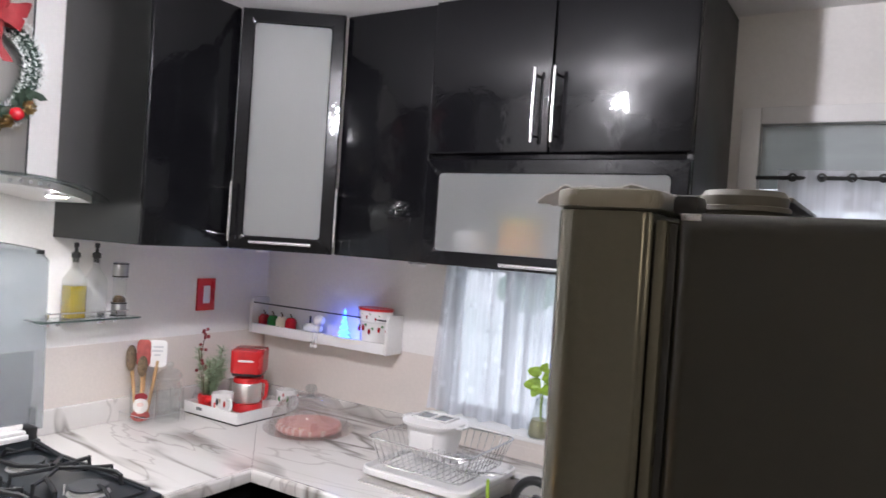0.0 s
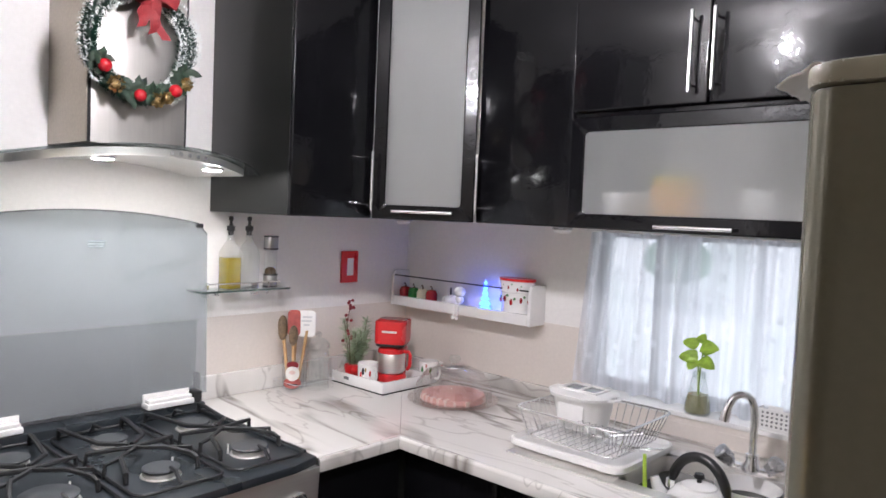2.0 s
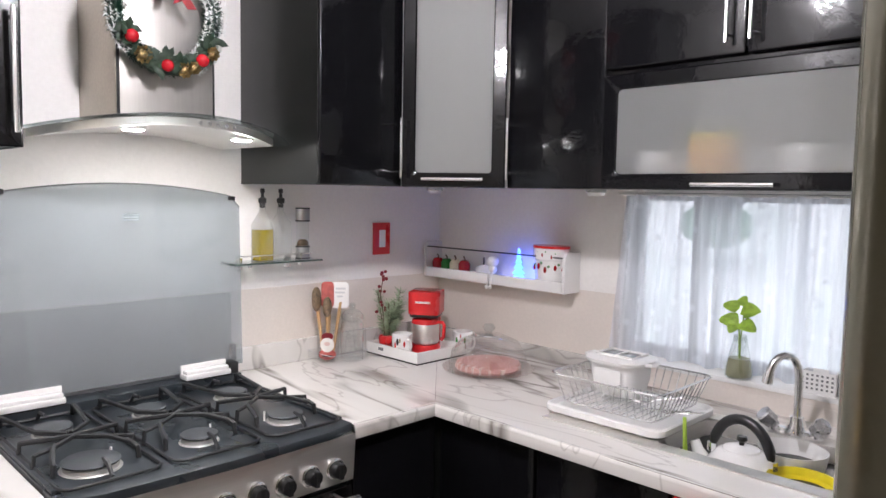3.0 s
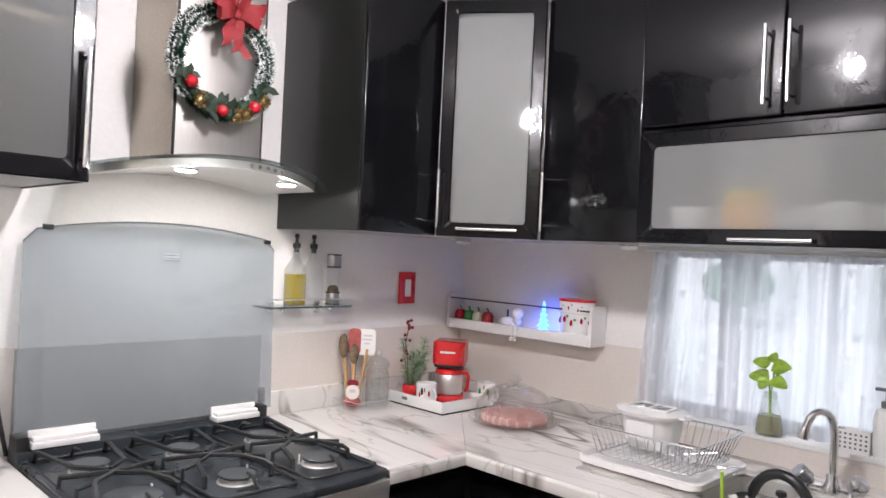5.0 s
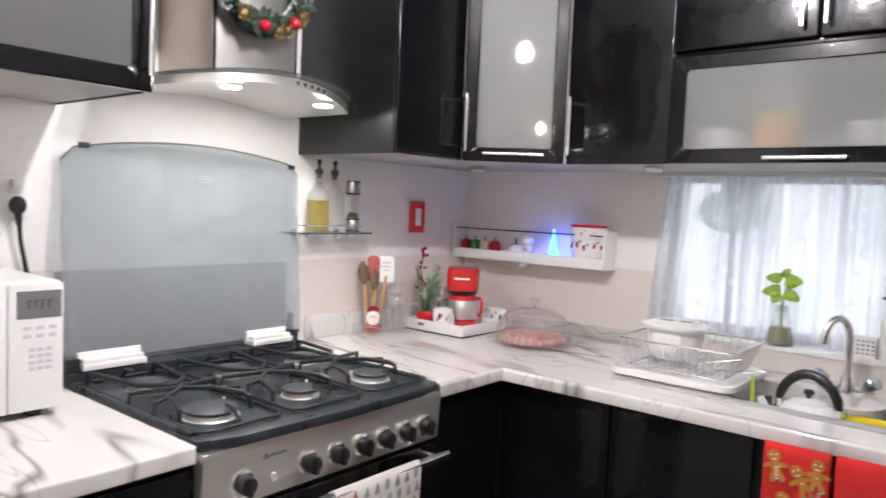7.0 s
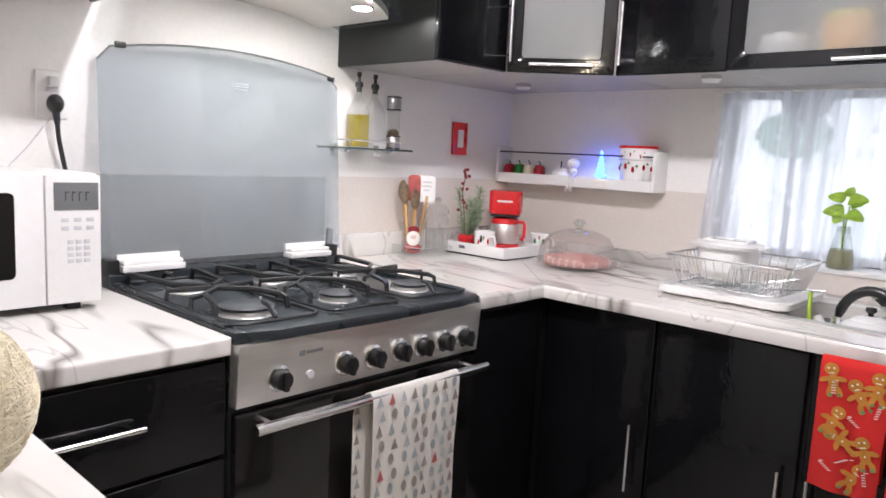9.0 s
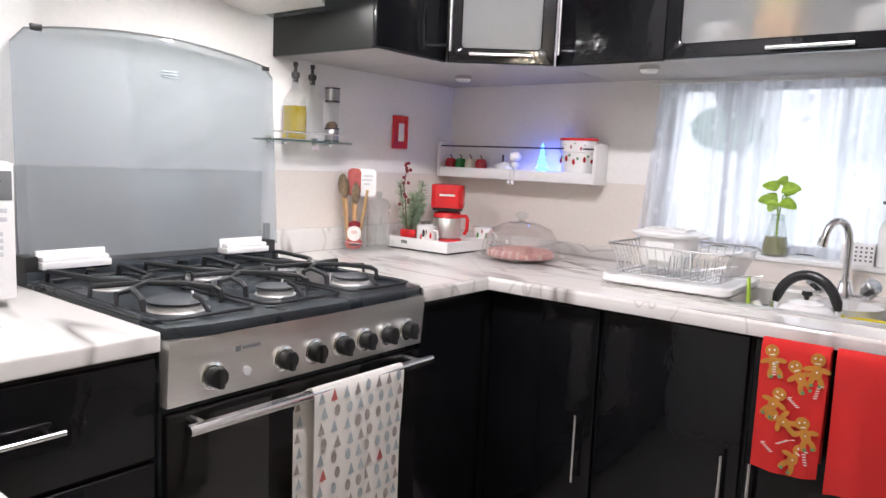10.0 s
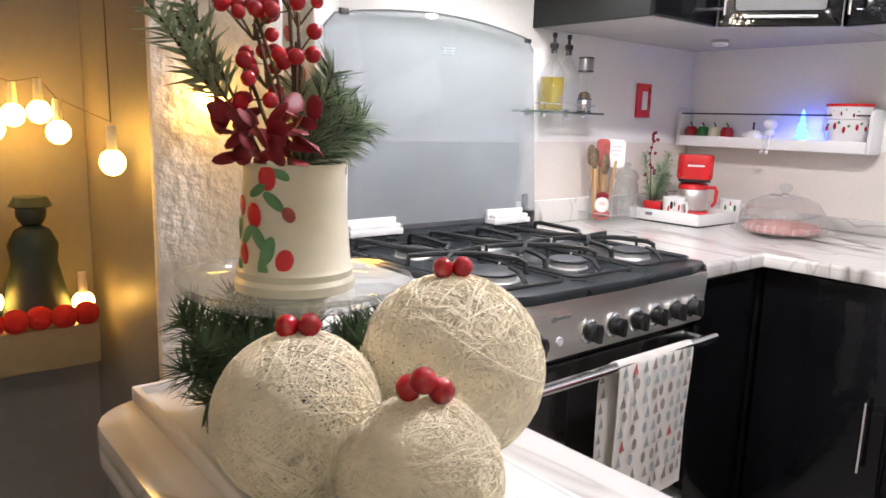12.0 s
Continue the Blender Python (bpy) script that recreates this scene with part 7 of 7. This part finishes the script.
part("pine", frond, PINE, gp, "dark green pine needles", 180)
part("frosted_pine", pale, PINE_PALE, gp, "pale cypress sprays", 180)

gar = thing("pine_garland", "bushy green pine garland round the cake stand foot", "garland", (-1.20, -0.10, TT))
bm = bmesh.new()
for k in range(36):
    a = radians(k * 10)
    r0, r1 = 0.05, rng.uniform(0.085, 0.118)
    p0 = Vector((r0 * math.cos(a), r0 * math.sin(a), rng.uniform(0.012, 0.05)))
    p1 = Vector((r1 * math.cos(a) * 0.95, r1 * math.sin(a) * 0.85, rng.uniform(0.02, 0.10)))
    needles(bm, [p0, p0.lerp(p1, 0.5), p1], 150, 0.032, rng, 0.0009)
part("needles", bm, PINE, gar, "green plastic pine needles", 180)
part("wire", tube([(0.05 * math.cos(a), 0.05 * math.sin(a), 0.014) for a in [2 * math.pi * i / 24 for i in range(24)]], 0.004, 6, True), STEM, gar)

# patterned cloth on the stucco end
pc = thing("door_drape", "white curtain printed with christmas motifs, tied by the wall", "curtain", (0, 0, 0))


def drape_wide(v):
    """How far the cloth spreads at v of its way down."""
    return 0.030 + 0.032 * max(0.0, (v - 0.62) / 0.38) + 0.004 * math.sin(v * 9 + 1)


bm = bmesh.new()
grid = []
for j in range(25):
    v = j / 24
    row = []
    for i in range(17):
        u = i / 16
        z = 2.36 - (2.36 - 1.0) * v
        y = -0.045 + drape_wide(v) * u
        x = -1.350 + 0.006 * math.sin(u * 15 + 2 * v) + 0.008
        row.append(bm.verts.new((x, y, z)))
    grid.append(row)
for j in range(24):
    for i in range(16):
        bm.faces.new((grid[j][i], grid[j][i + 1], grid[j + 1][i + 1], grid[j + 1][i]))
part("cloth", bm, TOWEL_WHITE, pc, "", 60)
rng = random.Random(51)
mot = {BRICKRED: [], GREEN_PRINT: [], BLUEGREY: []}
for k in range(34):
    z, u = 1.02 + 0.039 * k, rng.choice((0.25, 0.6, 0.85))
    v = (2.36 - z) / 1.36
    P = Vector((-1.350 + 0.006 * math.sin(u * 15 + 2 * v) + 0.011, -0.045 + drape_wide(v) * u, z))
    mot[rng.choice((BRICKRED, BRICKRED, BRICKRED, GREEN_PRINT, BLUEGREY))].append(blob(P, 0.0036, 0.008, rng.uniform(-0.6, 0.6)))
for m, s in mot.items():
    prints(pc, "motif", s, m)

# ---------------------------------------------------------------- lit mantel beyond the partition
structure("wall_mantel", box(-1.74, -1.62, SOUTH, -0.1605, 0, TOP, 0), GREY_WALL, "grey wall behind the mantel shelf", "wall")
mn = thing("mantel_shelf", "pale wooden mantel shelf with a red pompom trim", "shelf", (0, 0, 0))
part("board", box(-1.62, -1.492, -0.95, -0.186, 0.976, 1.022, 0.004), TAN, mn)
for i in range(24):
    part("pompom", ball(0.0135, (-1.497 + 0.003 * math.sin(i * 2.1), -0.198 - 0.0225 * i, 1.033), (1, 1, 0.95), 12, 8), RED_CLOTH, mn, "red pompom")


def statuette(at, h, label, material):
    t = thing("statuette", label, "figurine", at, group="crib figures")
    part("figure", join(lathe([(0, 0), (0.26 * h, 0), (0.25 * h, 0.1 * h), (0.17 * h, 0.45 * h), (0.185 * h, 0.6 * h), (0.13 * h, 0.72 * h), (0.06 * h, 0.76 * h), (0, 0.77 * h)], 18),
                        ball(0.115 * h, (0, 0, 0.86 * h), (1, 1, 1.05), 14, 10), lathe([(0.12 * h, 0.90 * h), (0.16 * h, 0.92 * h), (0.12 * h, 0.99 * h), (0, 1.0 * h)], 16)), material, t)


statuette((-1.555, -0.235, 1.022), 0.135, "dark green robed crib figure with a rust turban", DARK_GREEN)
statuette((-1.565, -0.31, 1.022), 0.15, "tan robed crib figure", TAN)
hut = thing("crib_hut", "small wooden crib hut with a sloping roof", "ornament", (-1.575, -0.36, 1.022))
part("post", join(box(-0.03, -0.02, -0.06, -0.05, 0, 0.11, 0.001), box(-0.03, -0.02, 0.05, 0.06, 0, 0.11, 0.001)), WOOD, hut)
part("roof", moved(box(-0.045, 0.045, -0.08, 0.08, -0.005, 0.005, 0.002), pose(0, 0, 0.118, 0, 14, 0)), WOOD, hut)

fl = thing("string_lights", "string of warm globe bulbs hanging before the mantel", "string lights", (0, 0, 0))
spots = [(-1.400, -0.189, 1.202, 0.0120), (-1.539, -0.206, 1.226, 0.0125), (-1.545, -0.222, 1.247, 0.012), (-1.563, -0.244, 1.243, 0.012), (-1.577, -0.262, 1.228, 0.0125),
         (-1.535, -0.192, 1.036, 0.012), (-1.545, -0.28, 1.045, 0.012), (-1.548, -0.30, 1.032, 0.012), (-1.56, -0.33, 1.25, 0.012), (-1.57, -0.40, 1.23, 0.012), (-1.57, -0.48, 1.25, 0.012), (-1.57, -0.58, 1.23, 0.012),
         (-1.343, -0.112, 1.263, 0.0125), (-1.318, -0.018, 1.228, 0.0115)]
for x, y, z, r in spots:
    b = part("bulb", ball(r, (x, y, z), (1, 1, 1.05), 16, 10), FAIRY_GLOW, fl, "warm lit globe bulb")
    part("cap", tube([(x, y, z + r * 0.9), (x, y, z + r * 0.9 + 0.024)], [0.005, 0.0045], 8), CREAM, b)
part("wire", join(tube([(-1.60, -0.60, 1.33), (-1.57, -0.48, 1.285), (-1.56, -0.33, 1.30), (-1.563, -0.244, 1.278), (-1.545, -0.222, 1.283), (-1.539, -0.206, 1.262), (-1.400, -0.189, 1.240), (-1.402, -0.190, 1.45), (-1.405, -0.191, 1.75)], 0.0006, 5), tube([(-1.352, -0.14, 1.75), (-1.345, -0.115, 1.45), (-1.343, -0.112, 1.30), (-1.34, -0.06, 1.30), (-1.318, -0.018, 1.262)], 0.0006, 5),
                  tube([(-1.57, -0.58, 1.262), (-1.57, -0.40, 1.262), (-1.577, -0.262, 1.262)], 0.0011, 5)), STEM, fl)
